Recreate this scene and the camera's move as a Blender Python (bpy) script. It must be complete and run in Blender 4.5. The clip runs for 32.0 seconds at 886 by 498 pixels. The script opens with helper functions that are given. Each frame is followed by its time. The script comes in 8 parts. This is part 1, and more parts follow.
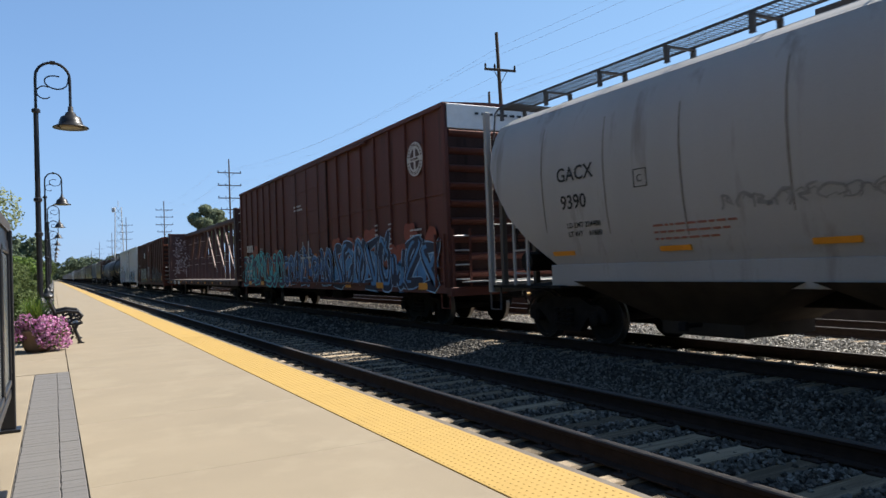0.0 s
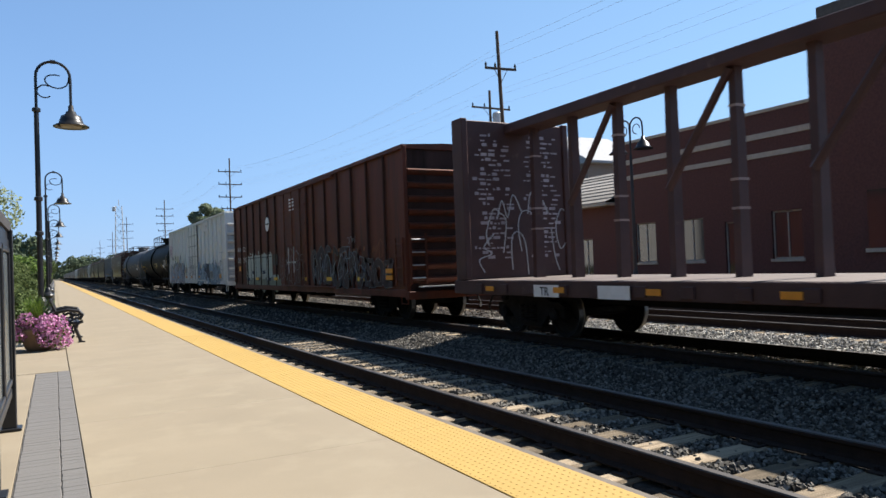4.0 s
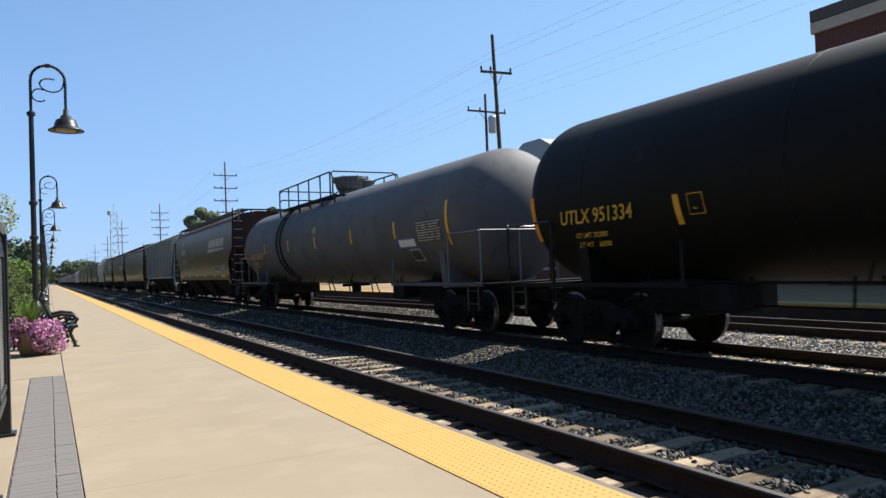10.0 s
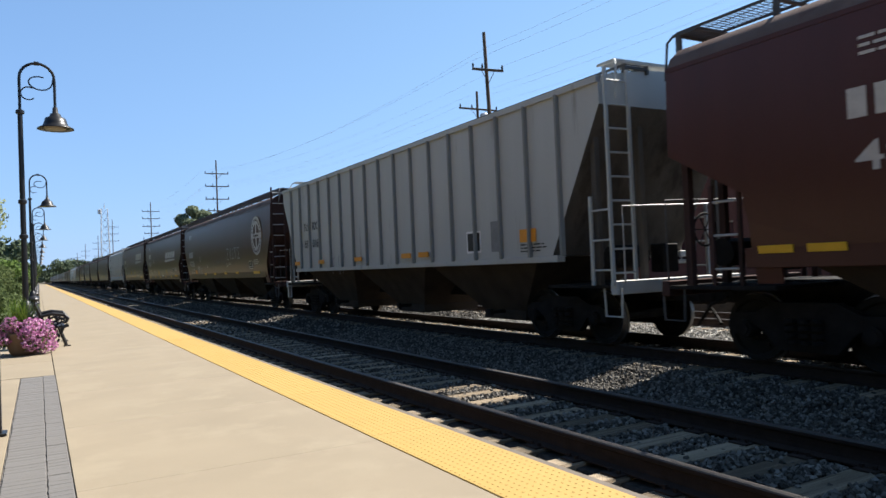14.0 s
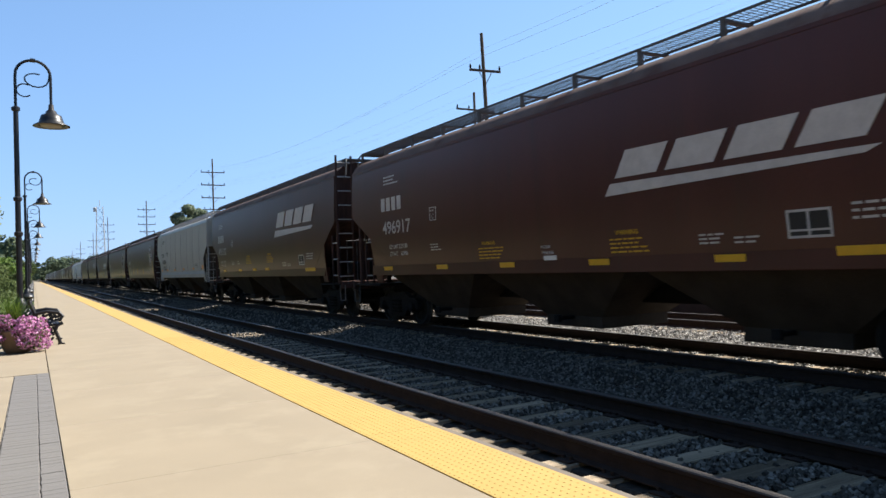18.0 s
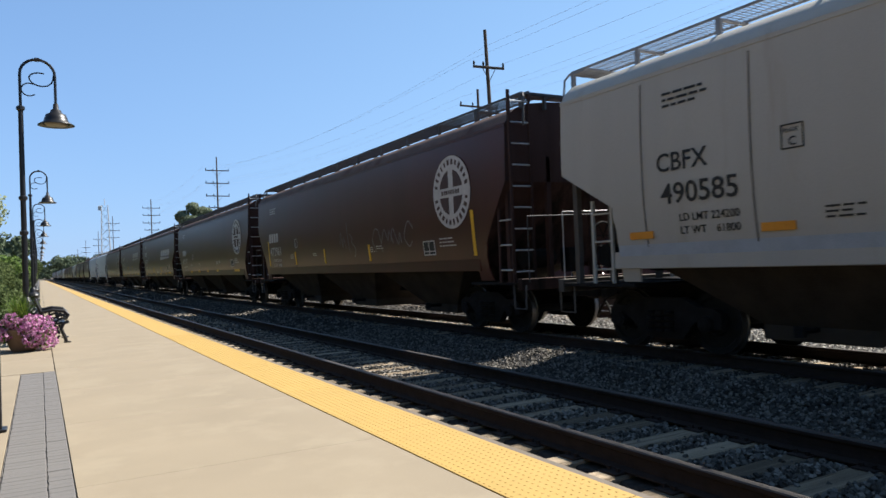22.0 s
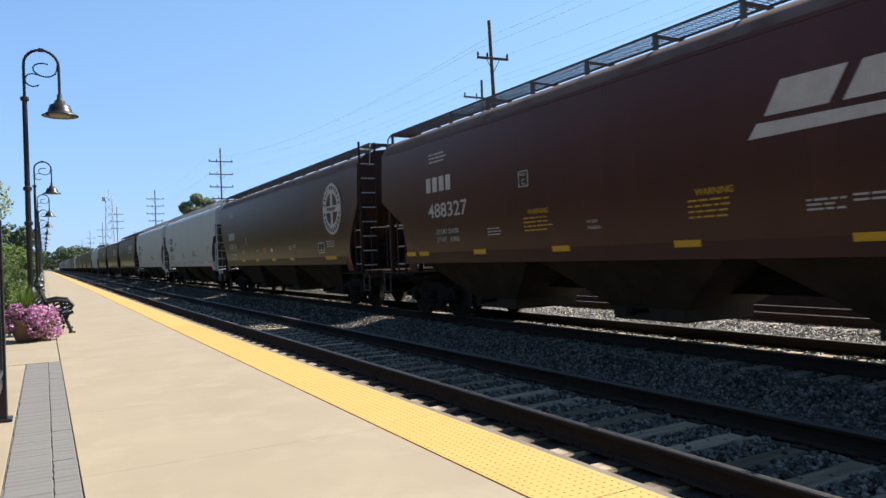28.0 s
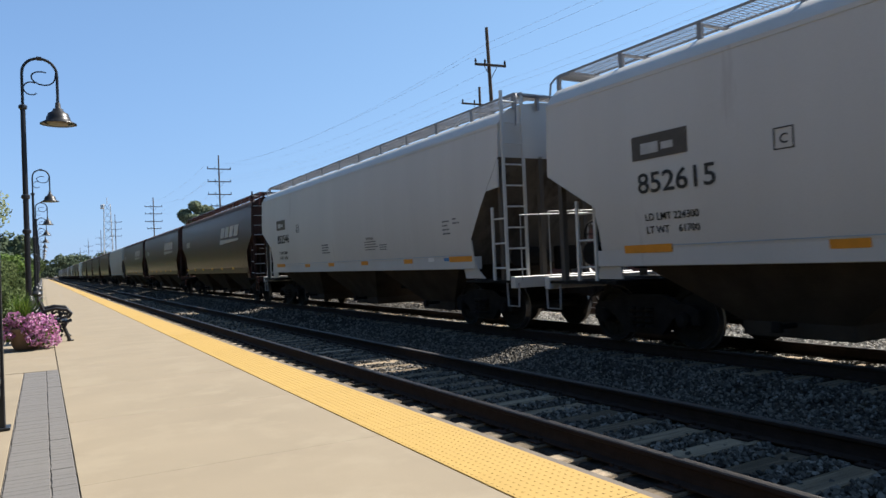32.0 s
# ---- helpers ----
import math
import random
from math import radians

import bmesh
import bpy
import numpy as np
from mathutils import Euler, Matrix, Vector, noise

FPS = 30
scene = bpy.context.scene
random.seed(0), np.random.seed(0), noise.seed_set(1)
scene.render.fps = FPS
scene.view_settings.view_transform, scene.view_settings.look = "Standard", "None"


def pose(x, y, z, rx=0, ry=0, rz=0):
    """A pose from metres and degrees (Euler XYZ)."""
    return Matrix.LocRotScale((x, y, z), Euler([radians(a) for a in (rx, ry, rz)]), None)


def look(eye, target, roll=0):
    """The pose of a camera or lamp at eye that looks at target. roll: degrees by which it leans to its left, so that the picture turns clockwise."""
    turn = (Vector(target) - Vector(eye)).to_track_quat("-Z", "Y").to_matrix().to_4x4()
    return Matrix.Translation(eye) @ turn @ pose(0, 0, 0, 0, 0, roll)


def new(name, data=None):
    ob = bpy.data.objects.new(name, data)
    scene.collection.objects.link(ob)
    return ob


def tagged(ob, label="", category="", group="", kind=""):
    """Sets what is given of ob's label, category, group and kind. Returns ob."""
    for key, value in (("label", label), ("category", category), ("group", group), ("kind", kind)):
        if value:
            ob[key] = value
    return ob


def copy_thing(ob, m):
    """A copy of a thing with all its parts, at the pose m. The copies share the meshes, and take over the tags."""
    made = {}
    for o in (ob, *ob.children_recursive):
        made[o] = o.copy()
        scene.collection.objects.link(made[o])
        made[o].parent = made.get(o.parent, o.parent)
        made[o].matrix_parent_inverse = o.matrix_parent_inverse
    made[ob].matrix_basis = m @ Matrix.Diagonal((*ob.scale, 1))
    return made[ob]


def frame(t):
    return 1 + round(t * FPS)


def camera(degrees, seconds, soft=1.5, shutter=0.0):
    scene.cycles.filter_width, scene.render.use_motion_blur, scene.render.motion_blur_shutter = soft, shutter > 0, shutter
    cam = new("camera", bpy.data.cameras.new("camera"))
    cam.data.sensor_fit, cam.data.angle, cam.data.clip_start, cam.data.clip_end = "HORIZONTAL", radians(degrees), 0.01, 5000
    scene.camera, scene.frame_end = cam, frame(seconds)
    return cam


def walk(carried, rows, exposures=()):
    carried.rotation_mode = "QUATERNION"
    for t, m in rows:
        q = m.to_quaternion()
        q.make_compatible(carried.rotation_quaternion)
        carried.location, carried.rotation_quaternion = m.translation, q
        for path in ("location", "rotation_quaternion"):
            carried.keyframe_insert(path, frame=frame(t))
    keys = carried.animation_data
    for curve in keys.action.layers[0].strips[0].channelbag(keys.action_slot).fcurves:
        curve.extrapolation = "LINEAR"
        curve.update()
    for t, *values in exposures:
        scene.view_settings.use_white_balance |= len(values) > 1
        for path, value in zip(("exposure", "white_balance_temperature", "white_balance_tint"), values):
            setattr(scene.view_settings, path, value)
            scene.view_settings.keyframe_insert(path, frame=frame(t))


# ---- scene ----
# camera: held in the hand, it stays at one spot and only sways
import itertools

EYE = (0.0, 0.0, 1.42)
cam = camera(63.46, 32.0, 1.5, 0.1)
CAMERA_ROWS = [
    (0, 91.258, 2.106, -28.524),
    (0.5, 91.241, 2.187, -28.430),
    (1, 91.055, 2.226, -28.391),
    (1.5, 91.082, 2.212, -28.549),
    (2, 91.125, 2.160, -28.618),
    (2.5, 91.162, 1.994, -28.673),
    (4.5, 91.215, 2.156, -28.429),
    (5, 91.393, 2.009, -28.463),
    (5.5, 91.584, 2.009, -28.628),
    (6, 91.660, 2.242, -28.712),
    (6.5, 91.381, 2.445, -28.873),
    (7, 91.478, 2.414, -28.877),
    (7.5, 91.344, 2.545, -28.776),
    (8, 91.258, 2.453, -28.753),
    (8.5, 91.219, 2.471, -28.789),
    (9, 91.362, 2.373, -28.763),
    (9.5, 91.578, 2.248, -28.865),
    (10, 91.430, 2.257, -28.807),
    (10.5, 91.355, 2.408, -29.022),
    (11, 91.216, 2.412, -29.147),
    (11.5, 91.487, 2.390, -29.155),
    (12, 91.539, 2.108, -29.051),
    (12.5, 91.485, 2.291, -29.118),
    (13, 91.394, 2.373, -29.243),
    (13.5, 91.266, 2.316, -29.480),
    (14, 91.219, 2.468, -29.419),
    (14.5, 91.258, 2.466, -29.547),
    (16.5, 91.320, 2.274, -29.404),
    (17, 91.360, 2.282, -29.376),
    (17.5, 91.202, 2.068, -29.470),
    (18, 91.246, 2.051, -29.745),
    (18.5, 91.215, 2.118, -29.598),
    (19, 91.169, 2.377, -29.651),
    (19.5, 91.265, 2.626, -29.813),
    (20, 91.337, 2.550, -29.920),
    (20.5, 91.144, 2.499, -29.783),
    (21, 91.173, 2.409, -29.727),
    (21.5, 91.060, 2.314, -29.456),
    (22, 91.033, 2.275, -29.401),
    (22.5, 91.042, 2.005, -29.560),
    (23, 90.796, 1.950, -29.157),
    (23.5, 90.592, 2.165, -28.928),
    (24, 90.654, 2.377, -28.997),
    (24.5, 90.763, 2.275, -29.176),
    (26.5, 90.393, 1.867, -29.459),
    (27, 90.430, 1.850, -29.288),
    (27.5, 90.403, 2.092, -29.207),
    (28, 90.361, 2.142, -29.124),
    (28.5, 90.323, 2.004, -29.208),
    (29, 90.544, 2.004, -29.470),
    (29.5, 90.752, 2.324, -29.375),
    (30, 90.760, 2.368, -29.326),
    (30.5, 90.850, 2.394, -29.215),
    (31, 90.884, 2.539, -29.157),
    (31.5, 91.060, 2.437, -29.140),
    (32, 90.869, 2.393, -29.234),
]
# the film's camera opens up a little as darker cars pass
EXPOSURES = [(0.0, 1.21), (2.0, 1.32), (5.0, 1.26), (8.0, 1.22), (10.0, 1.31), (13.0, 1.36), (17.0, 1.44), (20.0, 1.46), (21.0, 1.38), (22.0, 1.3), (23.0, 1.42), (24.0, 1.45), (28.0, 1.44), (31.0, 1.32), (32.0, 1.22)]
walk(cam, [(t, pose(*EYE, rx, ry, rz)) for t, rx, ry, rz in CAMERA_ROWS], EXPOSURES)

# ---- light ----
SUN_EL, SUN_AZ = 48.0, 89.5          # degrees above the ground; clockwise from +y
world = bpy.data.worlds.new("sky")
scene.world = world
world.use_nodes = True
wn, wl = world.node_tree.nodes, world.node_tree.links
sky = wn.new("ShaderNodeTexSky")
sky.sky_type = "NISHITA"
sky.sun_disc = False
sky.sun_elevation, sky.sun_rotation = radians(SUN_EL), radians(SUN_AZ)
sky.altitude, sky.air_density, sky.dust_density, sky.ozone_density = 900, 1.0, 0.1, 1.8
wn["Background"].inputs["Strength"].default_value = 0.07
vivid = wn.new("ShaderNodeHueSaturation")
vivid.inputs["Saturation"].default_value = 1.16
wl.new(sky.outputs["Color"], vivid.inputs["Color"])
haze = wn.new("ShaderNodeMix")               # thin even summer haze over the whole sky
haze.data_type = "RGBA"
where = wn.new("ShaderNodeTexCoord")
height = wn.new("ShaderNodeSeparateXYZ")
wl.new(where.outputs["Generated"], height.inputs["Vector"])
thin = wn.new("ShaderNodeMapRange")          # densest low down, gone overhead
thin.inputs["From Min"].default_value, thin.inputs["From Max"].default_value = 0.0, 0.7
thin.inputs["To Min"].default_value, thin.inputs["To Max"].default_value = 0.86, 0.0
wl.new(height.outputs["Z"], thin.inputs["Value"])
wl.new(thin.outputs["Result"], haze.inputs["Factor"])
haze.inputs["B"].default_value = (1.82, 3.1, 5.5, 1)
wl.new(vivid.outputs["Color"], haze.inputs["A"])
glow = wn.new("ShaderNodeMix")               # the haze is brighter and whiter towards the sun
glow.data_type, glow.blend_type = "RGBA", "ADD"
sunward = wn.new("ShaderNodeVectorMath")
sunward.operation = "DOT_PRODUCT"
sunward.inputs[1].default_value = (math.sin(radians(SUN_AZ)) * math.cos(radians(SUN_EL)), math.cos(radians(SUN_AZ)) * math.cos(radians(SUN_EL)), math.sin(radians(SUN_EL)))
wl.new(where.outputs["Generated"], sunward.inputs[0])
spread = wn.new("ShaderNodeMapRange")
spread.inputs["From Min"].default_value, spread.inputs["From Max"].default_value = 0.2, 0.75
wl.new(sunward.outputs["Value"], spread.inputs["Value"])
wl.new(spread.outputs["Result"], glow.inputs["Factor"])
glow.inputs["B"].default_value = (0.4, 0.5, 0.22, 1)
wl.new(haze.outputs["Result"], glow.inputs["A"])
wl.new(glow.outputs["Result"], wn["Background"].inputs["Color"])
sun_data = bpy.data.lights.new("sun", "SUN")
sun_data.energy, sun_data.angle, sun_data.color = 5.0, radians(0.53), (1.0, 0.95, 0.87)
sun = new("sun", sun_data)
_e, _a = radians(SUN_EL), radians(SUN_AZ)
sun.matrix_world = look((40 * math.sin(_a) * math.cos(_e), 40 * math.cos(_a) * math.cos(_e), 40 * math.sin(_e)), (0, 0, 0))

# ---- materials ----
MATS = {}


def mat(name, color, rough=0.7, metal=0.0, vary=0.25, scale=6.0, fine=60.0, bump=0.15, stain=None, stain_at=0.58, stain_scale=1.3, streak=False, emit=0.0, spec=0.4, per_piece=0.0, place=False):
    """A surface with broad blotches, fine grain, a second tone where it is worn, and a little relief."""
    if name in MATS:
        return MATS[name]
    m = bpy.data.materials.new(name)
    m.use_nodes = True
    n, l = m.node_tree.nodes, m.node_tree.links
    b = n["Principled BSDF"]
    b.inputs["Roughness"].default_value, b.inputs["Metallic"].default_value = rough, metal
    b.inputs["Specular IOR Level"].default_value = spec
    co = n.new("ShaderNodeTexCoord")
    mp = n.new("ShaderNodeMapping")
    spot = n.new("ShaderNodeNewGeometry").outputs["Position"] if place else co.outputs["Object"]
    l.new(spot, mp.inputs["Vector"])
    if streak:
        mp.inputs["Scale"].default_value = (0.08, 1.6, 1.6) if streak == "x" else (1.0, 1.0, 0.12)
    big = n.new("ShaderNodeTexNoise")
    big.inputs["Scale"].default_value, big.inputs["Detail"].default_value = scale, 5.0
    small = n.new("ShaderNodeTexNoise")
    small.inputs["Scale"].default_value, small.inputs["Detail"].default_value = fine, 3.0
    l.new(mp.outputs["Vector"], big.inputs["Vector"])
    l.new(spot, small.inputs["Vector"])
    add = n.new("ShaderNodeMath")
    add.operation = "MULTIPLY_ADD"
    add.inputs[1].default_value, add.inputs[2].default_value = 0.4, 0.0
    l.new(small.outputs["Fac"], add.inputs[0])
    add2 = n.new("ShaderNodeMath")
    add2.operation = "MULTIPLY_ADD"
    add2.inputs[1].default_value = 0.6
    l.new(big.outputs["Fac"], add2.inputs[0])
    l.new(add.outputs[0], add2.inputs[2])
    last = add2.outputs[0]
    if per_piece:
        info = n.new("ShaderNodeObjectInfo")
        add3 = n.new("ShaderNodeMath")
        add3.operation = "MULTIPLY_ADD"
        add3.inputs[1].default_value = per_piece
        l.new(info.outputs["Random"], add3.inputs[0])
        l.new(last, add3.inputs[2])
        sub = n.new("ShaderNodeMath")
        sub.operation = "SUBTRACT"
        sub.inputs[1].default_value = per_piece / 2
        l.new(add3.outputs[0], sub.inputs[0])
        last = sub.outputs[0]
    ramp = n.new("ShaderNodeValToRGB")
    lo = tuple(max(0.0, c * (1 - vary)) for c in color)
    hi = tuple(min(1.0, c * (1 + vary)) for c in color)
    ramp.color_ramp.elements[0].position, ramp.color_ramp.elements[0].color = 0.3, (*lo, 1)
    ramp.color_ramp.elements[1].position, ramp.color_ramp.elements[1].color = 0.7, (*hi, 1)
    l.new(last, ramp.inputs["Fac"])
    out = ramp.outputs["Color"]
    if stain:
        sn = n.new("ShaderNodeTexNoise")
        sn.inputs["Scale"].default_value, sn.inputs["Detail"].default_value, sn.inputs["Roughness"].default_value = stain_scale, 8.0, 0.65
        l.new(mp.outputs["Vector"], sn.inputs["Vector"])
        sr = n.new("ShaderNodeMapRange")
        sr.inputs["From Min"].default_value, sr.inputs["From Max"].default_value = stain_at, stain_at + 0.12
        l.new(sn.outputs["Fac"], sr.inputs["Value"])
        mix = n.new("ShaderNodeMix")
        mix.data_type = "RGBA"
        mix.inputs["B"].default_value = (*stain, 1)
        l.new(sr.outputs["Result"], mix.inputs["Factor"])
        l.new(out, mix.inputs["A"])
        out = mix.outputs["Result"]
    l.new(out, b.inputs["Base Color"])
    if bump:
        bp = n.new("ShaderNodeBump")
        bp.inputs["Strength"].default_value, bp.inputs["Distance"].default_value = bump, 0.01
        l.new(small.outputs["Fac"], bp.inputs["Height"])
        l.new(bp.outputs["Normal"], b.inputs["Normal"])
    if emit:
        b.inputs["Emission Color"].default_value, b.inputs["Emission Strength"].default_value = (*color, 1), emit
    MATS[name] = m
    return m


def island_mat(name, dark, light, rough=0.9, spread=0.0, mid=None):
    """Loose pieces in one mesh: each has a tone of its own between two colours."""
    if name in MATS:
        return MATS[name]
    m = bpy.data.materials.new(name)
    m.use_nodes = True
    n, l = m.node_tree.nodes, m.node_tree.links
    g = n.new("ShaderNodeNewGeometry")
    ramp = n.new("ShaderNodeValToRGB")
    ramp.color_ramp.elements[0].color, ramp.color_ramp.elements[1].color = (*dark, 1), (*light, 1)
    if mid:
        ramp.color_ramp.elements.new(0.55).color = (*mid, 1)
    l.new(g.outputs["Random Per Island"], ramp.inputs["Fac"])
    b = n["Principled BSDF"]
    b.inputs["Roughness"].default_value = rough
    b.inputs["Specular IOR Level"].default_value = 0.1
    l.new(ramp.outputs["Color"], b.inputs["Base Color"])
    if spread:
        b.inputs["Subsurface Weight"].default_value = 0.0
        tr = n.new("ShaderNodeBsdfTranslucent")
        l.new(ramp.outputs["Color"], tr.inputs["Color"])
        ms = n.new("ShaderNodeMixShader")
        ms.inputs["Fac"].default_value = spread
        l.new(b.outputs["BSDF"], ms.inputs[1])
        l.new(tr.outputs["BSDF"], ms.inputs[2])
        l.new(ms.outputs["Shader"], n["Material Output"].inputs["Surface"])
    MATS[name] = m
    return m


CONCRETE = mat("platform_concrete", (0.21, 0.171, 0.118), 0.85, vary=0.1, scale=0.9, fine=90, bump=0.12, stain=(0.228, 0.188, 0.131), stain_at=0.5, stain_scale=1.3, place=True)
CURB = mat("curb_concrete", (0.12, 0.1, 0.08), 0.9, vary=0.2, stain=(0.112, 0.096, 0.08))
TACTILE = mat("tactile_yellow", (0.337, 0.217, 0.0568), 0.75, vary=0.08, scale=1.5, fine=40, bump=0.05, stain=(0.284, 0.188, 0.0568), stain_at=0.68, per_piece=0.15)
PAVER = mat("grey_paver", (0.117, 0.11, 0.105), 0.9, vary=0.1, scale=5, fine=120, bump=0.3, per_piece=0.07)
JOINT = mat("paver_joint", (0.121, 0.11, 0.0994), 0.95)
JOINT_FILL = mat("joint_filler", (0.0923, 0.0745, 0.0532), 0.95)
SOIL = mat("soil", (0.09, 0.075, 0.05), 0.95, scale=0.3, vary=0.4)
BALLAST_BED = mat("ballast_bed", (0.04, 0.036, 0.032), 0.95, vary=0.6, scale=14, fine=45, bump=1.0, spec=0.1)
STONE = island_mat("ballast_stone", (0.036, 0.033, 0.029), (0.23, 0.212, 0.185), mid=(0.09, 0.082, 0.072))
# brighter copy of the stone, with the far strips' sunlight put into it
STONE_LIT = island_mat("lit_ballast_stone", (0.12, 0.115, 0.105), (0.5, 0.475, 0.43), mid=(0.25, 0.235, 0.21))
TIE = mat("weathered_tie", (0.212, 0.166, 0.115), 0.95, vary=0.55, scale=9, fine=90, bump=0.9, stain=(0.085, 0.0638, 0.0425), stain_at=0.53, stain_scale=7.0, streak="x", per_piece=0.35, spec=0.15, place=True)
RAIL = mat("rail_rust", (0.03, 0.0204, 0.0168), 0.85, vary=0.3, scale=8, spec=0.15)
RAIL_HEAD = mat("rail_head", (0.06, 0.051, 0.045), 0.55, metal=0.3, vary=0.15, scale=4, bump=0.02)
IRON = mat("dark_iron", (0.014, 0.0125, 0.012), 0.8, vary=0.5, scale=7, spec=0.12)
WHEEL = mat("wheel_steel", (0.016, 0.015, 0.014), 0.75, vary=0.4, spec=0.15)
TREAD = mat("wheel_tread", (0.2, 0.19, 0.18), 0.45, metal=0.9, vary=0.15)
BROWN = mat("hopper_brown", (0.072, 0.0235, 0.019), 0.3, vary=0.22, scale=1.2, bump=0.04, stain=(0.058, 0.025, 0.02), stain_at=0.58, stain_scale=1.8, streak=True, spec=0.26)
BOX_BROWN = mat("boxcar_brown", (0.115, 0.041, 0.031), 0.65, vary=0.25, scale=1.4, bump=0.08, stain=(0.07, 0.03, 0.024), stain_at=0.57, stain_scale=2.2, streak=True, spec=0.25)
RUST_BROWN = mat("boxcar_rusty_red", (0.112, 0.032, 0.017), 0.6, vary=0.55, scale=1.6, bump=0.12, stain=(0.06, 0.026, 0.018), stain_at=0.55, stain_scale=2.4, streak=True, spec=0.25)
BEAM_BROWN = mat("flatcar_brown", (0.06, 0.028, 0.025), 0.65, vary=0.3, scale=2.0, bump=0.1, stain=(0.12, 0.07, 0.055), stain_at=0.62, stain_scale=3)
DECK = mat("deck_worn", (0.11, 0.085, 0.075), 0.8, vary=0.3, scale=3)
LIGHT_GREY = mat("hopper_light_grey", (0.52, 0.51, 0.49), 0.5, vary=0.09, scale=1.0, bump=0.04, stain=(0.4, 0.38, 0.36), stain_at=0.62, stain_scale=2.0, streak=True)
OLD_GREY = mat("hopper_old_grey", (0.33, 0.32, 0.31), 0.5, vary=0.1, scale=1.0, bump=0.04, stain=(0.23, 0.21, 0.19), stain_at=0.56, stain_scale=2.0, streak=True)
DUSTY_GREY = mat("hopper_dusty_grey", (0.41, 0.385, 0.34), 0.6, vary=0.12, scale=1.2, bump=0.05, stain=(0.38, 0.34, 0.29), stain_at=0.57, stain_scale=2.2, streak=True)
RIB_GREY = mat("hopper_rib_grey", (0.42, 0.42, 0.4), 0.6, vary=0.12, scale=1.4, bump=0.05, stain=(0.22, 0.2, 0.17), stain_at=0.6, stain_scale=2.6, streak=True)
WHITE_BOX = mat("boxcar_white", (0.72, 0.7, 0.665), 0.6, vary=0.1, scale=1.3, bump=0.05, stain=(0.38, 0.32, 0.26), stain_at=0.62, stain_scale=2.4, streak=True)
TANK_BLACK = mat("tank_black", (0.0085, 0.0083, 0.0083), 0.62, vary=0.3, scale=1.0, bump=0.03, stain=(0.022, 0.02, 0.018), stain_at=0.6, spec=0.14)
TANK_GREY = mat("tank_dusty_black", (0.11, 0.113, 0.122), 0.7, vary=0.22, scale=1.0, bump=0.04, stain=(0.08, 0.08, 0.083), stain_at=0.55, spec=0.2)
RUST = mat("bare_rust", (0.19, 0.075, 0.035), 0.85, vary=0.4, scale=5, bump=0.2)
LETTER = mat("letter_white", (0.5, 0.47, 0.44), 0.7, vary=0.15, bump=0)
LETTER_BLACK = mat("letter_black", (0.02, 0.02, 0.02), 0.6, vary=0.1, bump=0)
LETTER_YELLOW = mat("letter_yellow", (0.6, 0.34, 0.02), 0.6, vary=0.1, bump=0)
LETTER_FADED = mat("letter_faded", (0.3, 0.12, 0.09), 0.7, vary=0.1, bump=0)
REFLECT = mat("reflector_yellow", (0.72, 0.4, 0.02), 0.4, vary=0.1, bump=0)
REFLECT_O = mat("reflector_orange", (0.7, 0.27, 0.02), 0.45, vary=0.12, bump=0)
PLAQUE = mat("placard_white", (0.75, 0.74, 0.72), 0.6, vary=0.1, bump=0)
BLACK_STEEL = mat("black_paint", (0.012, 0.012, 0.014), 0.35, vary=0.3, bump=0.02)
WALK_STEEL = mat("weathered_walkway", (0.07, 0.071, 0.074), 0.7, metal=0.1, vary=0.3, scale=3)
# dark grey for hopper ends, with the shade between cars painted in
END_GREY = mat("shaded_end_grey", (0.1, 0.088, 0.076), 0.85, vary=0.4, scale=2, stain=(0.05, 0.042, 0.036), stain_at=0.52, streak=True, spec=0.15)
WALK_GREY = mat("walkway_grey", (0.25, 0.25, 0.26), 0.6, metal=0.2, vary=0.25, scale=3)
# white boxcar's end, greyed for the shade between its ridges
END_WHITE = mat("shaded_white_end", (0.55, 0.53, 0.5), 0.8, vary=0.25, scale=1.5, stain=(0.22, 0.19, 0.16), stain_at=0.55)
WHITE_RUSTED = mat("white_rusted", (0.74, 0.72, 0.68), 0.7, vary=0.12, scale=2, stain=(0.24, 0.12, 0.06), stain_at=0.6, stain_scale=1.8)
DOOR_GEAR = mat("door_gear_grey", (0.45, 0.44, 0.42), 0.7, vary=0.3, stain=(0.14, 0.09, 0.06), stain_at=0.58, stain_scale=4)
GASKET = mat("door_gasket", (0.16, 0.15, 0.14), 0.9)
SEAM = mat("seam_dirt", (0.17, 0.15, 0.13), 0.8, vary=0.3)
# soot on boxcar ribs; on car ends it is shade put into the colour
SOOT_SHADE = mat("soot_shade_brown", (0.06, 0.034, 0.029), 0.8, vary=0.4, scale=2, bump=0.1, stain=(0.018, 0.013, 0.011), stain_at=0.5, streak=True, spec=0.1)
FAR_CONCRETE = mat("far_platform_concrete", (0.206, 0.149, 0.0887), 0.95, vary=0.15, scale=0.8, spec=0.1, stain=(0.156, 0.114, 0.071), stain_at=0.6)
PIT_SHADE = mat("pit_shade", (0.012, 0.011, 0.01), 0.95, vary=0.5, scale=5, fine=40, bump=0.8, spec=0.05)
LADDER_BLACK = mat("ladder_black", (0.008, 0.008, 0.009), 0.8, vary=0.3, bump=0.02, spec=0.08)
STEEL_RAIL = mat("rail_black", (0.02, 0.02, 0.022), 0.6, vary=0.3, bump=0.02, spec=0.2)
GALV = mat("galvanised", (0.42, 0.42, 0.42), 0.5, metal=0.3, vary=0.2)
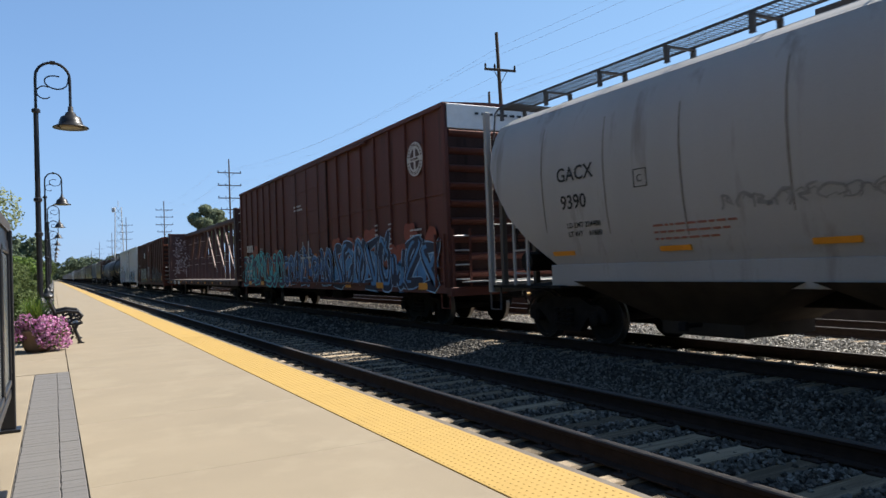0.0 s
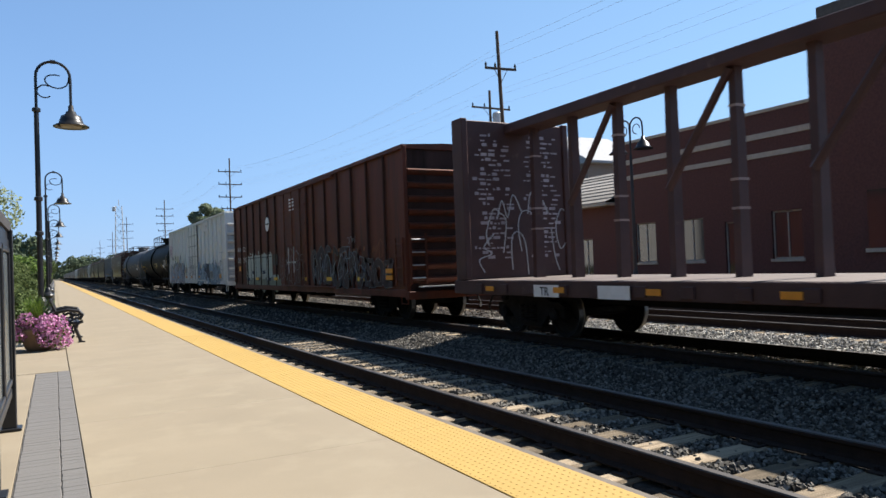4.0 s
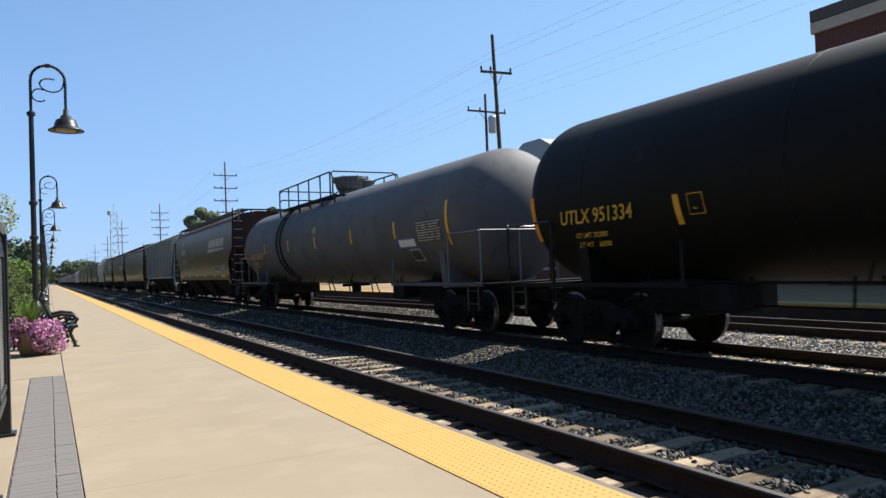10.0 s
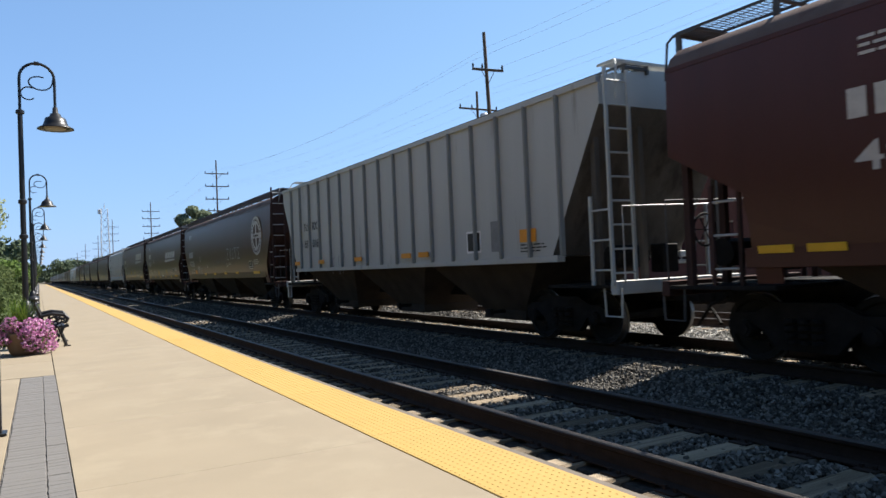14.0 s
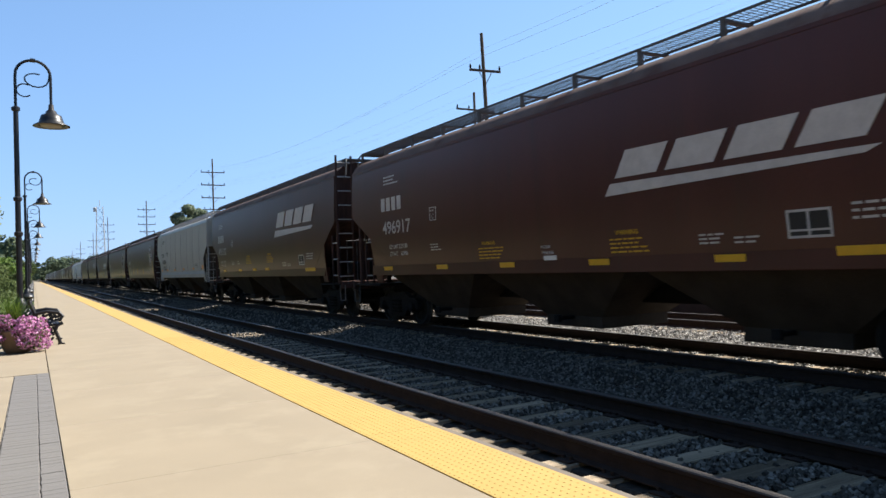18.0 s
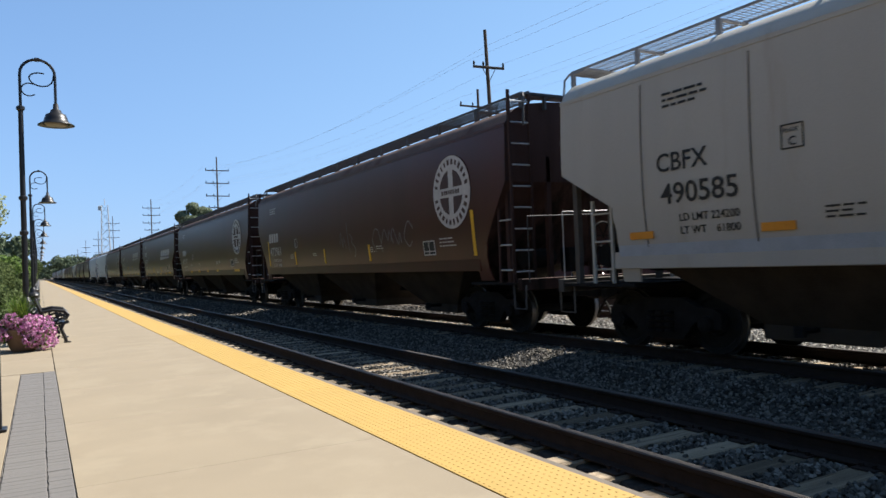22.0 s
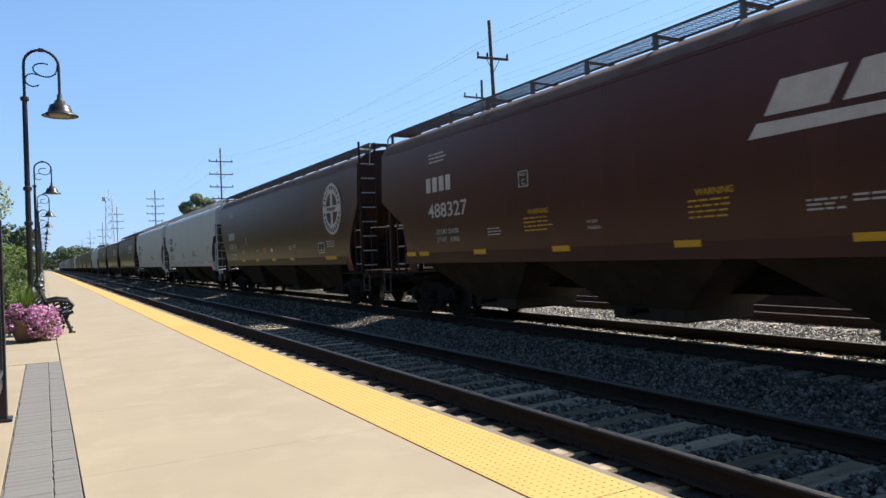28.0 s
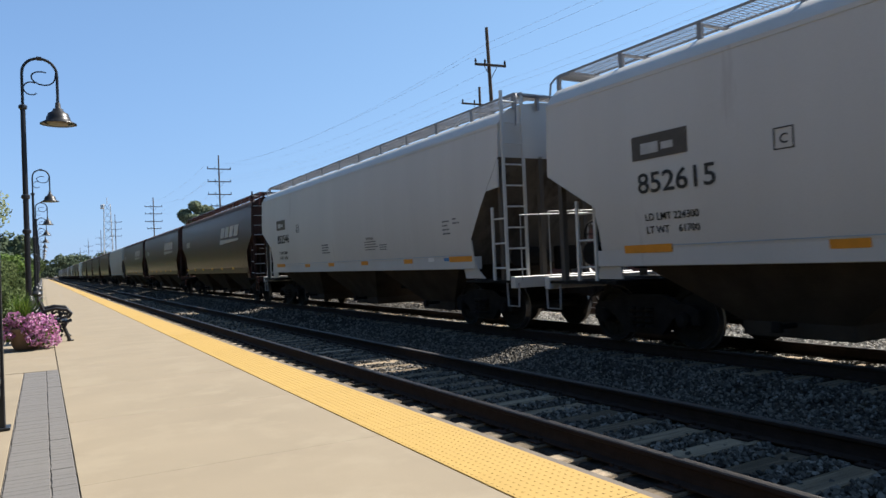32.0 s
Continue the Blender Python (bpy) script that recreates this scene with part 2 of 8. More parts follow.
BRONZE = mat("lamp_bronze", (0.013, 0.012, 0.012), 0.38, vary=0.3, bump=0.02)
DIFFUSER = mat("lamp_diffuser", (0.21, 0.189, 0.147), 0.5, vary=0.05, bump=0)
POLE_WOOD = mat("pole_wood", (0.071, 0.0511, 0.0355), 0.9, vary=0.35, scale=3, bump=0.3)
WIRE = mat("wire", (0.4, 0.45, 0.52), 0.6, vary=0.1, bump=0)
BRICK = mat("station_brick", (0.1, 0.04, 0.03), 0.9, vary=0.3, scale=12, fine=50, bump=0.2)
LIMESTONE = mat("limestone", (0.4, 0.34, 0.26), 0.85, vary=0.15)
ROOF_TILE = mat("roof_tile", (0.17, 0.153, 0.135), 0.85, vary=0.3, scale=4, bump=0.2, per_piece=0.4)
GLASS_DARK = mat("window_glass", (0.02, 0.022, 0.025), 0.08, vary=0.1, bump=0, spec=0.6)
BARK = mat("bark", (0.09, 0.07, 0.05), 0.95, vary=0.4, scale=5, bump=0.5)
LEAF = island_mat("leaf_green", (0.0319, 0.0674, 0.0156), (0.149, 0.22, 0.0568), 0.6, spread=0.4)
LEAF_DULL = island_mat("leaf_olive", (0.0319, 0.0497, 0.0185), (0.128, 0.163, 0.0639), 0.7, spread=0.4)
# bluer, dark end lifted: some distance haze put into the leaf colour
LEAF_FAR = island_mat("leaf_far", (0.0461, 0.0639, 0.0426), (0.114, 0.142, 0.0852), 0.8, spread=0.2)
LEAF_PALE = island_mat("leaf_pale", (0.142, 0.17, 0.0994), (0.32, 0.355, 0.213), 0.7, spread=0.45)
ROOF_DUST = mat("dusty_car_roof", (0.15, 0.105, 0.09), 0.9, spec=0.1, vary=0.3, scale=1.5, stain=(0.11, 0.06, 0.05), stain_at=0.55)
# raised tone: haze over the 150 m trees put into their leaves
LEAF_MID = island_mat("leaf_mid", (0.095, 0.12, 0.08), (0.23, 0.265, 0.165), 0.7, spread=0.4)
GRASS_BLADE = island_mat("grass_blade", (0.0284, 0.071, 0.0106), (0.142, 0.199, 0.0355), 0.6, spread=0.35)
PETAL = island_mat("petal_pink", (0.355, 0.0923, 0.256), (0.611, 0.355, 0.511), 0.6, spread=0.3)
TERRACOTTA = mat("planter_clay", (0.213, 0.135, 0.0781), 0.85, vary=0.2)
LAWN = mat("lawn", (0.0497, 0.071, 0.0213), 0.95, vary=0.5, scale=2, fine=40, bump=0.6)
ASPHALT = mat("asphalt", (0.06, 0.058, 0.055), 0.9, vary=0.3, scale=2)
# underside dirt and painted shade in one dark brown
GRIME_SHADE = mat("grime_and_shade", (0.05, 0.04, 0.032), 0.9, vary=0.4, scale=2, spec=0.1)
BLUE = mat("blue_paint", (0.05, 0.2, 0.45), 0.5, vary=0.1, bump=0)

# ---- helpers for meshes ----


def part(name, bm, material, parent=None, label="", at=None, smooth=False):
    """Links a bmesh, or a mesh that is there already, as one object under a thing."""
    if isinstance(bm, bpy.types.Mesh):
        me = bm
    else:
        me = bpy.data.meshes.new(name)
        bm.normal_update()
        bm.to_mesh(me)
        bm.free()
        for m in (material if isinstance(material, (list, tuple)) else [material]):
            me.materials.append(m)
        if smooth:
            for p in me.polygons:
                p.use_smooth = True
    ob = new(name, me)
    if parent is not None:
        ob.parent = parent
    if at is not None:
        ob.matrix_basis = at
    if label:
        tagged(ob, label)
    return ob


SHARED = {}


def shared(key, material, build, smooth=False):
    if key not in SHARED:
        bm = bmesh.new()
        build(bm)
        me = bpy.data.meshes.new(key if isinstance(key, str) else key[0])
        bm.normal_update()
        bm.to_mesh(me)
        bm.free()
        for m in (material if isinstance(material, (list, tuple)) else [material]):
            me.materials.append(m)
        if smooth:
            for p in me.polygons:
                p.use_smooth = True
        SHARED[key] = me
    return SHARED[key]


def empty(name, m, label, category, group="", kind=""):
    ob = new(name)
    ob.matrix_basis = m
    ob.empty_display_size = 0.2
    return tagged(ob, label, category, group, kind)


def box(bm, x0, x1, y0, y1, z0, z1, mi=0):
    v = [bm.verts.new(p) for p in ((x0, y0, z0), (x1, y0, z0), (x1, y1, z0), (x0, y1, z0), (x0, y0, z1), (x1, y0, z1), (x1, y1, z1), (x0, y1, z1))]
    for q in ((3, 2, 1, 0), (4, 5, 6, 7), (0, 1, 5, 4), (1, 2, 6, 5), (2, 3, 7, 6), (3, 0, 4, 7)):
        f = bm.faces.new([v[i] for i in q])
        f.material_index = mi
    return v


def soft_box(bm, x0, x1, y0, y1, z0, z1, r=0.01):
    v = box(bm, x0, x1, y0, y1, z0, z1)
    es = list({e for w in v for e in w.link_edges})
    bmesh.ops.bevel(bm, geom=es, offset=r, segments=1, affect="EDGES")


def rod(bm, a, b, r0, r1=None, n=8, caps=True):
    a, b = Vector(a), Vector(b)
    r1 = r0 if r1 is None else r1
    d = (b - a).normalized()
    u = d.orthogonal().normalized()
    w = d.cross(u)
    rings = []
    for p, r in ((a, r0), (b, r1)):
        rings.append([bm.verts.new(p + (u * math.cos(2 * math.pi * i / n) + w * math.sin(2 * math.pi * i / n)) * r) for i in range(n)])
    for i in range(n):
        bm.faces.new((rings[0][i], rings[0][(i + 1) % n], rings[1][(i + 1) % n], rings[1][i]))
    if caps:
        bm.faces.new(rings[0][::-1])
        bm.faces.new(rings[1])


def tube(bm, pts, r, n=8):
    """A bent rod through points; r is one radius or one for each point."""
    pts = [Vector(p) for p in pts]
    rs = r if isinstance(r, (list, tuple)) else [r] * len(pts)
    rings, u = [], None
    for i, p in enumerate(pts):
        d = (pts[min(i + 1, len(pts) - 1)] - pts[max(i - 1, 0)]).normalized()
        u = d.orthogonal().normalized() if u is None else (u - d * u.dot(d)).normalized()
        w = d.cross(u)
        rings.append([bm.verts.new(p + (u * math.cos(2 * math.pi * k / n) + w * math.sin(2 * math.pi * k / n)) * rs[i]) for k in range(n)])
    for a, b in zip(rings, rings[1:]):
        for k in range(n):
            bm.faces.new((a[k], a[(k + 1) % n], b[(k + 1) % n], b[k]))
    bm.faces.new(rings[0][::-1])
    bm.faces.new(rings[-1])


def lathe(bm, prof, n=16, axis="z", c=(0, 0, 0)):
    """Turns a profile of (radius, height) round an axis."""
    rings = []
    for r, h in prof:
        ring = []
        for k in range(n):
            a = 2 * math.pi * k / n
            p = (r * math.cos(a), r * math.sin(a), h)
            if axis == "y":
                p = (p[0], p[2], p[1])
            elif axis == "x":
                p = (p[2], p[0], p[1])
            ring.append(bm.verts.new((p[0] + c[0], p[1] + c[1], p[2] + c[2])))
        rings.append(ring)
    for a, b in zip(rings, rings[1:]):
        for k in range(n):
            bm.faces.new((a[k], a[(k + 1) % n], b[(k + 1) % n], b[k]))
    bm.faces.new(rings[0][::-1])
    bm.faces.new(rings[-1])
    bmesh.ops.recalc_face_normals(bm, faces=bm.faces[:])


def prism(bm, prof, y0, y1, closed=True):
    """Draws a profile of (x, z) out along y."""
    a = [bm.verts.new((x, y0, z)) for x, z in prof]
    b = [bm.verts.new((x, y1, z)) for x, z in prof]
    n = len(prof)
    for i in range(n):
        bm.faces.new((a[i], a[(i + 1) % n], b[(i + 1) % n], b[i]))
    if closed:
        bm.faces.new(a[::-1])
        bm.faces.new(b)
    bmesh.ops.recalc_face_normals(bm, faces=bm.faces[:])


def poly_x(bm, pts, x0, x1):
    """Draws an outline of (y, z) out along x."""
    a = [bm.verts.new((x0, y, z)) for y, z in pts]
    b = [bm.verts.new((x1, y, z)) for y, z in pts]
    n = len(pts)
    for i in range(n):
        bm.faces.new((a[i], a[(i + 1) % n], b[(i + 1) % n], b[i]))
    bm.faces.new(a[::-1])
    bm.faces.new(b)
    bmesh.ops.recalc_face_normals(bm, faces=bm.faces[:])


def from_arrays(name, verts, faces, material, parent=None, smooth=False):
    me = bpy.data.meshes.new(name)
    me.from_pydata(verts.tolist() if hasattr(verts, "tolist") else verts, [], faces.tolist() if hasattr(faces, "tolist") else faces)
    me.materials.append(material)
    ob = new(name, me)
    if parent is not None:
        ob.parent = parent
    return ob

# ---- the plan, in metres: x across the tracks, y along them, z up; z = 0 is the near platform ----
RAIL_Z = -0.08
TRACKS = (4.72, 9.4, 14.08)
GAUGE = 1.505
TIE_TOP = RAIL_Z - 0.185
rng = np.random.default_rng(4)


def slab(name, x0, x1, y0, y1, z0, z1, material, label, category, parent=None, bevel=0.0):
    bm = bmesh.new()
    if bevel:
        soft_box(bm, x0, x1, y0, y1, z0, z1, bevel)
    else:
        box(bm, x0, x1, y0, y1, z0, z1)
    ob = part(name, bm, material, parent)
    if parent is None:
        tagged(ob, label, category, kind="structure")
    return ob


DIP_X = (5.95, 6.25, 6.6, 7.0, 7.35, 7.75, 8.0, 10.7, 11.2, 11.75, 12.2, 12.75)
DIP_Z = (0.0, -0.08, -0.15, -0.155, -0.12, -0.03, 0.0, 0.0, -0.06, -0.08, -0.06, 0.0)   # drains between the tracks


def stones(name, n, xs, ys, z, size, material, parent, keep=None):
    """Angular stones, each a jittered block turned at random."""
    p = np.stack([rng.uniform(*xs, n), rng.uniform(*ys, n), np.full(n, z)], 1)
    if keep is not None:
        p = p[keep(p)]
        n = len(p)
    cube = np.array([(x, y, w) for w in (-1, 1) for x, y in ((-1, -1), (1, -1), (1, 1), (-1, 1))], float)
    v = cube[None] * rng.uniform(0.55, 1.15, (n, 8, 3)) * (size * rng.uniform(0.6, 1.25, (n, 1, 3)))
    q = rng.normal(size=(n, 4))
    q /= np.linalg.norm(q, axis=1)[:, None]
    w, x, y, s = q.T
    m = np.stack([1 - 2 * (y * y + s * s), 2 * (x * y - s * w), 2 * (x * s + y * w), 2 * (x * y + s * w), 1 - 2 * (x * x + s * s), 2 * (y * s - x * w),
                  2 * (x * s - y * w), 2 * (y * s + x * w), 1 - 2 * (x * x + y * y)], 1).reshape(n, 3, 3)
    v = np.einsum("nij,nkj->nki", m, v)
    p[:, 2] += rng.uniform(-0.4, 0.8, n) * size + np.interp(p[:, 0], DIP_X, DIP_Z)
    v += p[:, None]
    f = np.array([(3, 2, 1, 0), (4, 5, 6, 7), (0, 1, 5, 4), (1, 2, 6, 5), (2, 3, 7, 6), (3, 0, 4, 7)])
    faces = (f[None] + 8 * np.arange(n)[:, None, None]).reshape(-1, 4)
    ob = from_arrays(name, v.reshape(-1, 3), faces, material, parent)
    return tagged(ob, kind="stuff")


# ---- ground ----
def build_ground():
    bm = bmesh.new()
    v = [bm.verts.new(p) for p in ((-2500, -600, -0.48), (2500, -600, -0.48), (2500, 4000, -0.48), (-2500, 4000, -0.48))]
    bm.faces.new(v)
    tagged(part("ground", bm, SOIL), "flat dry brown earth beside the railway", "ground", kind="structure")
    bm = bmesh.new()
    prism(bm, ((3.02, -0.47), (15.85, -0.47), (15.85, -0.3), (12.75, -0.3), (12.2, -0.36), (11.75, -0.38), (11.2, -0.36), (10.7, -0.3), (8.0, -0.3), (7.75, -0.33), (7.35, -0.42), (7.0, -0.455), (6.6, -0.45), (6.25, -0.38), (5.95, -0.3), (3.82, -0.3), (3.7, -0.42), (3.02, -0.43)), -400, 900)
    bed = tagged(part("track_bed", bm, BALLAST_BED), "grey crushed stone bed under three railway tracks", "track bed", kind="structure")

    # black strip: shade of the deep gap beside the track put into colour
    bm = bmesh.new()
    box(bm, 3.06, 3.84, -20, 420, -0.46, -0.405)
    part("side_drain", bm, PIT_SHADE, bed, "black strip for the shaded gap between platform and track")

    def off_ties(p):
        d = np.min(np.abs(p[:, 0][:, None] - np.array(TRACKS)[None]), 1)
        along = (p[:, 1] + 0.25) % 0.53
        on_tie = (d < 1.3) & (np.abs(along - 0.265) < 0.12)
        on_rail = np.abs(d - GAUGE / 2) < 0.09
        return ~on_rail & (p[:, 0] > 4.0) & (~on_tie | (rng.uniform(size=len(p)) < 0.06))

    stones("loose_ballast", 80000, (3.1, 8.7), (-3.0, 19.0), -0.288, 0.02, STONE, bed, off_ties)
    # beyond the train the brighter, sunlit copy of the stone
    stones("loose_ballast", 45000, (8.7, 13.2), (-3.0, 19.0), -0.286, 0.021, STONE_LIT, bed, off_ties)
    stones("loose_ballast", 30000, (3.1, 15.7), (19.0, 48.0), -0.284, 0.03, STONE, bed, off_ties)
    stones("loose_ballast", 16000, (3.1, 15.7), (48.0, 130.0), -0.3, 0.05, STONE, bed)
    stones("loose_ballast", 9000, (13.2, 15.7), (4.0, 19.0), -0.285, 0.026, STONE_LIT, bed, off_ties)


RAIL_PROFILE = ((-0.075, 0.0), (0.075, 0.0), (0.075, 0.012), (0.016, 0.03), (0.01, 0.06), (0.01, 0.128), (0.036, 0.142), (0.037, 0.17), (0.03, 0.18), (-0.03, 0.18), (-0.037, 0.17), (-0.036, 0.142), (-0.01, 0.128), (-0.01, 0.06), (-0.016, 0.03), (-0.075, 0.012))


def build_tracks():
    def tie_mesh(bm):
        soft_box(bm, -1.3, 1.3, -0.115, 0.115, -0.16, 0.0, 0.012)

    def plate_mesh(bm):
        soft_box(bm, -0.17, 0.17, -0.09, 0.09, 0.0, 0.016, 0.004)
        for sx, sy in ((-0.1, 0.05), (0.1, -0.05), (-0.1, -0.05), (0.1, 0.05)):
            box(bm, sx - 0.014, sx + 0.014, sy - 0.012, sy + 0.012, 0.014, 0.045)

    tie, plate = shared("tie", TIE, tie_mesh), shared("tie_plate", RAIL, plate_mesh)
    for k, (cx, label) in enumerate(zip(TRACKS, ("railway track beside the near platform on weathered wooden ties", "middle railway track that carries the freight train", "railway track beside the far platform"))):
        track = empty("railway_track", pose(cx, 0, 0), label, "railway track", "railway tracks", "structure")
        for sx in (-GAUGE / 2, GAUGE / 2):
            bm = bmesh.new()
            prism(bm, RAIL_PROFILE, -400, 900)
            for f in bm.faces:
                if f.calc_center_median().z > 0.165 and f.normal.z > 0.3:
                    f.material_index = 1
            part("rail", bm, [RAIL, RAIL_HEAD], track, at=pose(sx, 0, RAIL_Z - 0.18))
        first = (-14, 0, 14)[k]
        near_n = (166, 96, 40)[k]
        for i in range(near_n):
            y = 0.015 + 0.53 * (i + first)
            r = random.Random(i * 7 + k)
            ob = part("tie", tie, TIE, track, at=pose(r.uniform(-0.03, 0.03), y + r.uniform(-0.015, 0.015), TIE_TOP - r.uniform(0, 0.012), 0, 0, r.uniform(-0.6, 0.6)))
            if 14 < i < (76, 40, 0)[k]:
                for sx in (-GAUGE / 2, GAUGE / 2):
                    part("tie_plate", plate, RAIL, ob, at=pose(sx, 0, 0))
        y1 = 0.015 + 0.53 * (first + near_n)
        n = int((300 - y1) / 0.53)
        ys = y1 + 0.53 * np.arange(n)
        cube = np.array([(x, y, w) for w in (-0.16, 0) for x, y in ((-1.3, -0.115), (1.3, -0.115), (1.3, 0.115), (-1.3, 0.115))])
        v = cube[None] + np.stack([rng.uniform(-0.03, 0.03, n), ys, np.full(n, TIE_TOP)], 1)[:, None]
        f = np.array([(4, 5, 6, 7), (0, 1, 5, 4), (1, 2, 6, 5), (2, 3, 7, 6), (3, 0, 4, 7)])
        tagged(from_arrays("ties", v.reshape(-1, 3), (f[None] + 8 * np.arange(n)[:, None, None]).reshape(-1, 4), TIE, track), kind="stuff")


# ---- near platform ----
def build_platform():
    slab("platform_base", -0.3, 3.03, -40, 420, -0.4, -0.03, JOINT_FILL, "concrete platform body", "platform")
    slab("platform_edge", 3.026, 3.13, -40, 420, -0.4, -0.02, CURB, "worn grey concrete edge of the platform", "platform edge")
    floor = empty("platform", pose(0, 0, 0), "sunlit tan concrete station platform", "platform", kind="structure")

    def slab_mesh(bm):
        soft_box(bm, 0.178, 2.385, -1.1985, 1.1985, -0.06, 0.0, 0.003)

    me = shared("concrete_slab", CONCRETE, slab_mesh)
    for i in range(34):
        part("concrete_slab", me, CONCRETE, floor, at=pose(0, 5.45 + 2.4 * (i - 7.5), 0))
    slab("concrete_run", 0.185, 2.385, 5.45 + 2.4 * 26, 420, -0.06, 0.0, CONCRETE, "", "", floor)
    for y0, y1 in ((12.42, 14.6), (14.61, 17.0), (17.01, 19.4), (19.41, 21.8)):
        slab("concrete_apron", -1.6, 0.165, y0, y1, -0.06, 0.0, CONCRETE, "", "", floor, 0.004)
    slab("concrete_apron", -1.6, -0.285, -14.0, 12.4, -0.06, -0.004, CONCRETE, "", "", floor, 0.004)
    slab("concrete_border", 0.0, 0.165, 21.82, 420, -0.06, 0.0, CONCRETE, "", "", floor)
    # warning strip with its domes
    strip = empty("tactile_strip", pose(0, 0, 0), "yellow tactile warning strip along the platform edge", "tactile strip", kind="structure")

    def tile_mesh(bm):
        soft_box(bm, 2.392, 3.025, -1.215, 1.215, -0.05, 0.004, 0.003)

    me = shared("warning_tile", TACTILE, tile_mesh)
    for i in range(34):
        part("warning_tile", me, TACTILE, strip, at=pose(0, 5.6 + 2.44 * (i - 7.5), 0))
    slab("warning_run", 2.392, 3.025, 5.6 + 2.44 * 26, 420, -0.05, 0.004, TACTILE, "", "", strip)
    gx, gy = np.meshgrid(np.arange(2.425, 2.985, 0.061), np.arange(2.6, 17.0, 0.061))
    c = np.stack([gx.ravel(), gy.ravel()], 1)
    ang = np.arange(6) * math.pi / 3
    ring0 = np.stack([0.0125 * np.cos(ang), 0.0125 * np.sin(ang), np.full(6, 0.004)], 1)
    ring1 = np.stack([0.008 * np.cos(ang), 0.008 * np.sin(ang), np.full(6, 0.0075)], 1)
    v = np.concatenate([ring0, ring1])[None] + np.concatenate([c, np.zeros((len(c), 1))], 1)[:, None]
    fs = []
    for k in range(len(c)):
        o = 12 * k
        fs += [(o + i, o + (i + 1) % 6, o + 6 + (i + 1) % 6, o + 6 + i) for i in range(6)]
        fs.append(tuple(o + 6 + i for i in range(6)))
    tagged(from_arrays("domes", v.reshape(-1, 3), fs, TACTILE, strip), kind="stuff")
    # band of grey pavers
    band = empty("paver_band", pose(0, 0, 0), "band of grey concrete pavers beside the platform", "pavers", kind="structure")
    slab("mortar_bed", -0.28, 0.175, -14.0, 12.41, -0.06, -0.01, JOINT, "", "", band)

    def paver_a(bm):
        soft_box(bm, -0.139, 0.139, -0.0485, 0.0485, -0.05, 0.0, 0.004)

    def paver_b(bm):
        soft_box(bm, -0.077, 0.077, -0.0485, 0.0485, -0.05, 0.0, 0.004)

    ma, mb = shared("paver", PAVER, paver_a), shared("narrow_paver", PAVER, paver_b)
    for i in range(148):
        y = -2.3 + 0.0995 * i
        r = random.Random(i)
        part("paver", ma, PAVER, band, at=pose(-0.131 + r.uniform(-0.003, 0.003), y, r.uniform(-0.003, 0.002), 0, 0, r.uniform(-0.5, 0.5)))
        part("paver", mb, PAVER, band, at=pose(0.092 + r.uniform(-0.003, 0.003), y + 0.03, r.uniform(-0.003, 0.002), 0, 0, r.uniform(-0.5, 0.5)))


def build_far_platform():
    Z = 0.2
    # face away from the sun, its shade painted as a dark colour
    slab("platform_face_far", 15.8, 15.84, -30, 300, -0.4, Z - 0.062, GRIME_SHADE, "far platform face with shade put into its dark colour", "platform edge")
    slab("platform_far", 15.84, 26.4, -30, 300, -0.4, Z, FAR_CONCRETE, "sunlit concrete platform across the tracks", "platform", bevel=0.01)
    slab("tactile_strip_far", 15.8, 16.42, -30, 300, Z - 0.06, Z + 0.006, TACTILE, "yellow warning strip on the platform across the tracks", "tactile strip", bevel=0.004)
    slab("street", 26.5, 60, -60, 300, -0.41, -0.1, ASPHALT, "grey asphalt street and car park behind the station", "street")

# ---- freight train ----
TX, V = 9.4, 11.37
SIDE = 1.6


def sign(text, size, material, parent, y, z, side=SIDE, label="", squeeze=1.0, shear=0.0, name="lettering"):
    """Painted lettering on a car's near side; y is where it starts, and it reads towards -y."""
    cu = bpy.data.curves.new(name, "FONT")
    cu.body, cu.size, cu.shear, cu.extrude = text, size, shear, 0.001
    cu.resolution_u = 3
    cu.offset = size * 0.011
    cu.materials.append(material)
    ob = new(name, cu)
    ob.parent = parent
    ob.matrix_basis = pose(-side - 0.006, y, z, 90, 0, -90) @ Matrix.Diagonal((squeeze, 1, 1, 1))
    if label:
        tagged(ob, label)
    return ob


def plates(parent, name, material, rects, side=SIDE, label="", thick=0.004):
    """Flat painted bars or panels on the near side, as one part: (y, z, width, height), y the end nearest the car's rear."""
    bm = bmesh.new()
    for y, z, w, h in rects:
        box(bm, -side - thick, -side + 0.002, y - w, y, z, z + h)
    return part(name, bm, material, parent, label)


def outline_box(parent, y, z, w, h, material=LETTER, t=0.02, side=SIDE, name="stencil_frame"):
    return plates(parent, name, material, [(y, z, w, t), (y, z + h - t, w, t), (y, z, t, h), (y - w + t, z, t, h)], side)


def reflectors(parent, ys, z, w=0.45, h=0.1, side=SIDE, material=REFLECT):
    for y in ys:
        bm = bmesh.new()
        soft_box(bm, -side - 0.016, -side + 0.002, y - w, y, z, z + h, 0.003)
        part("reflector", bm, material, parent)


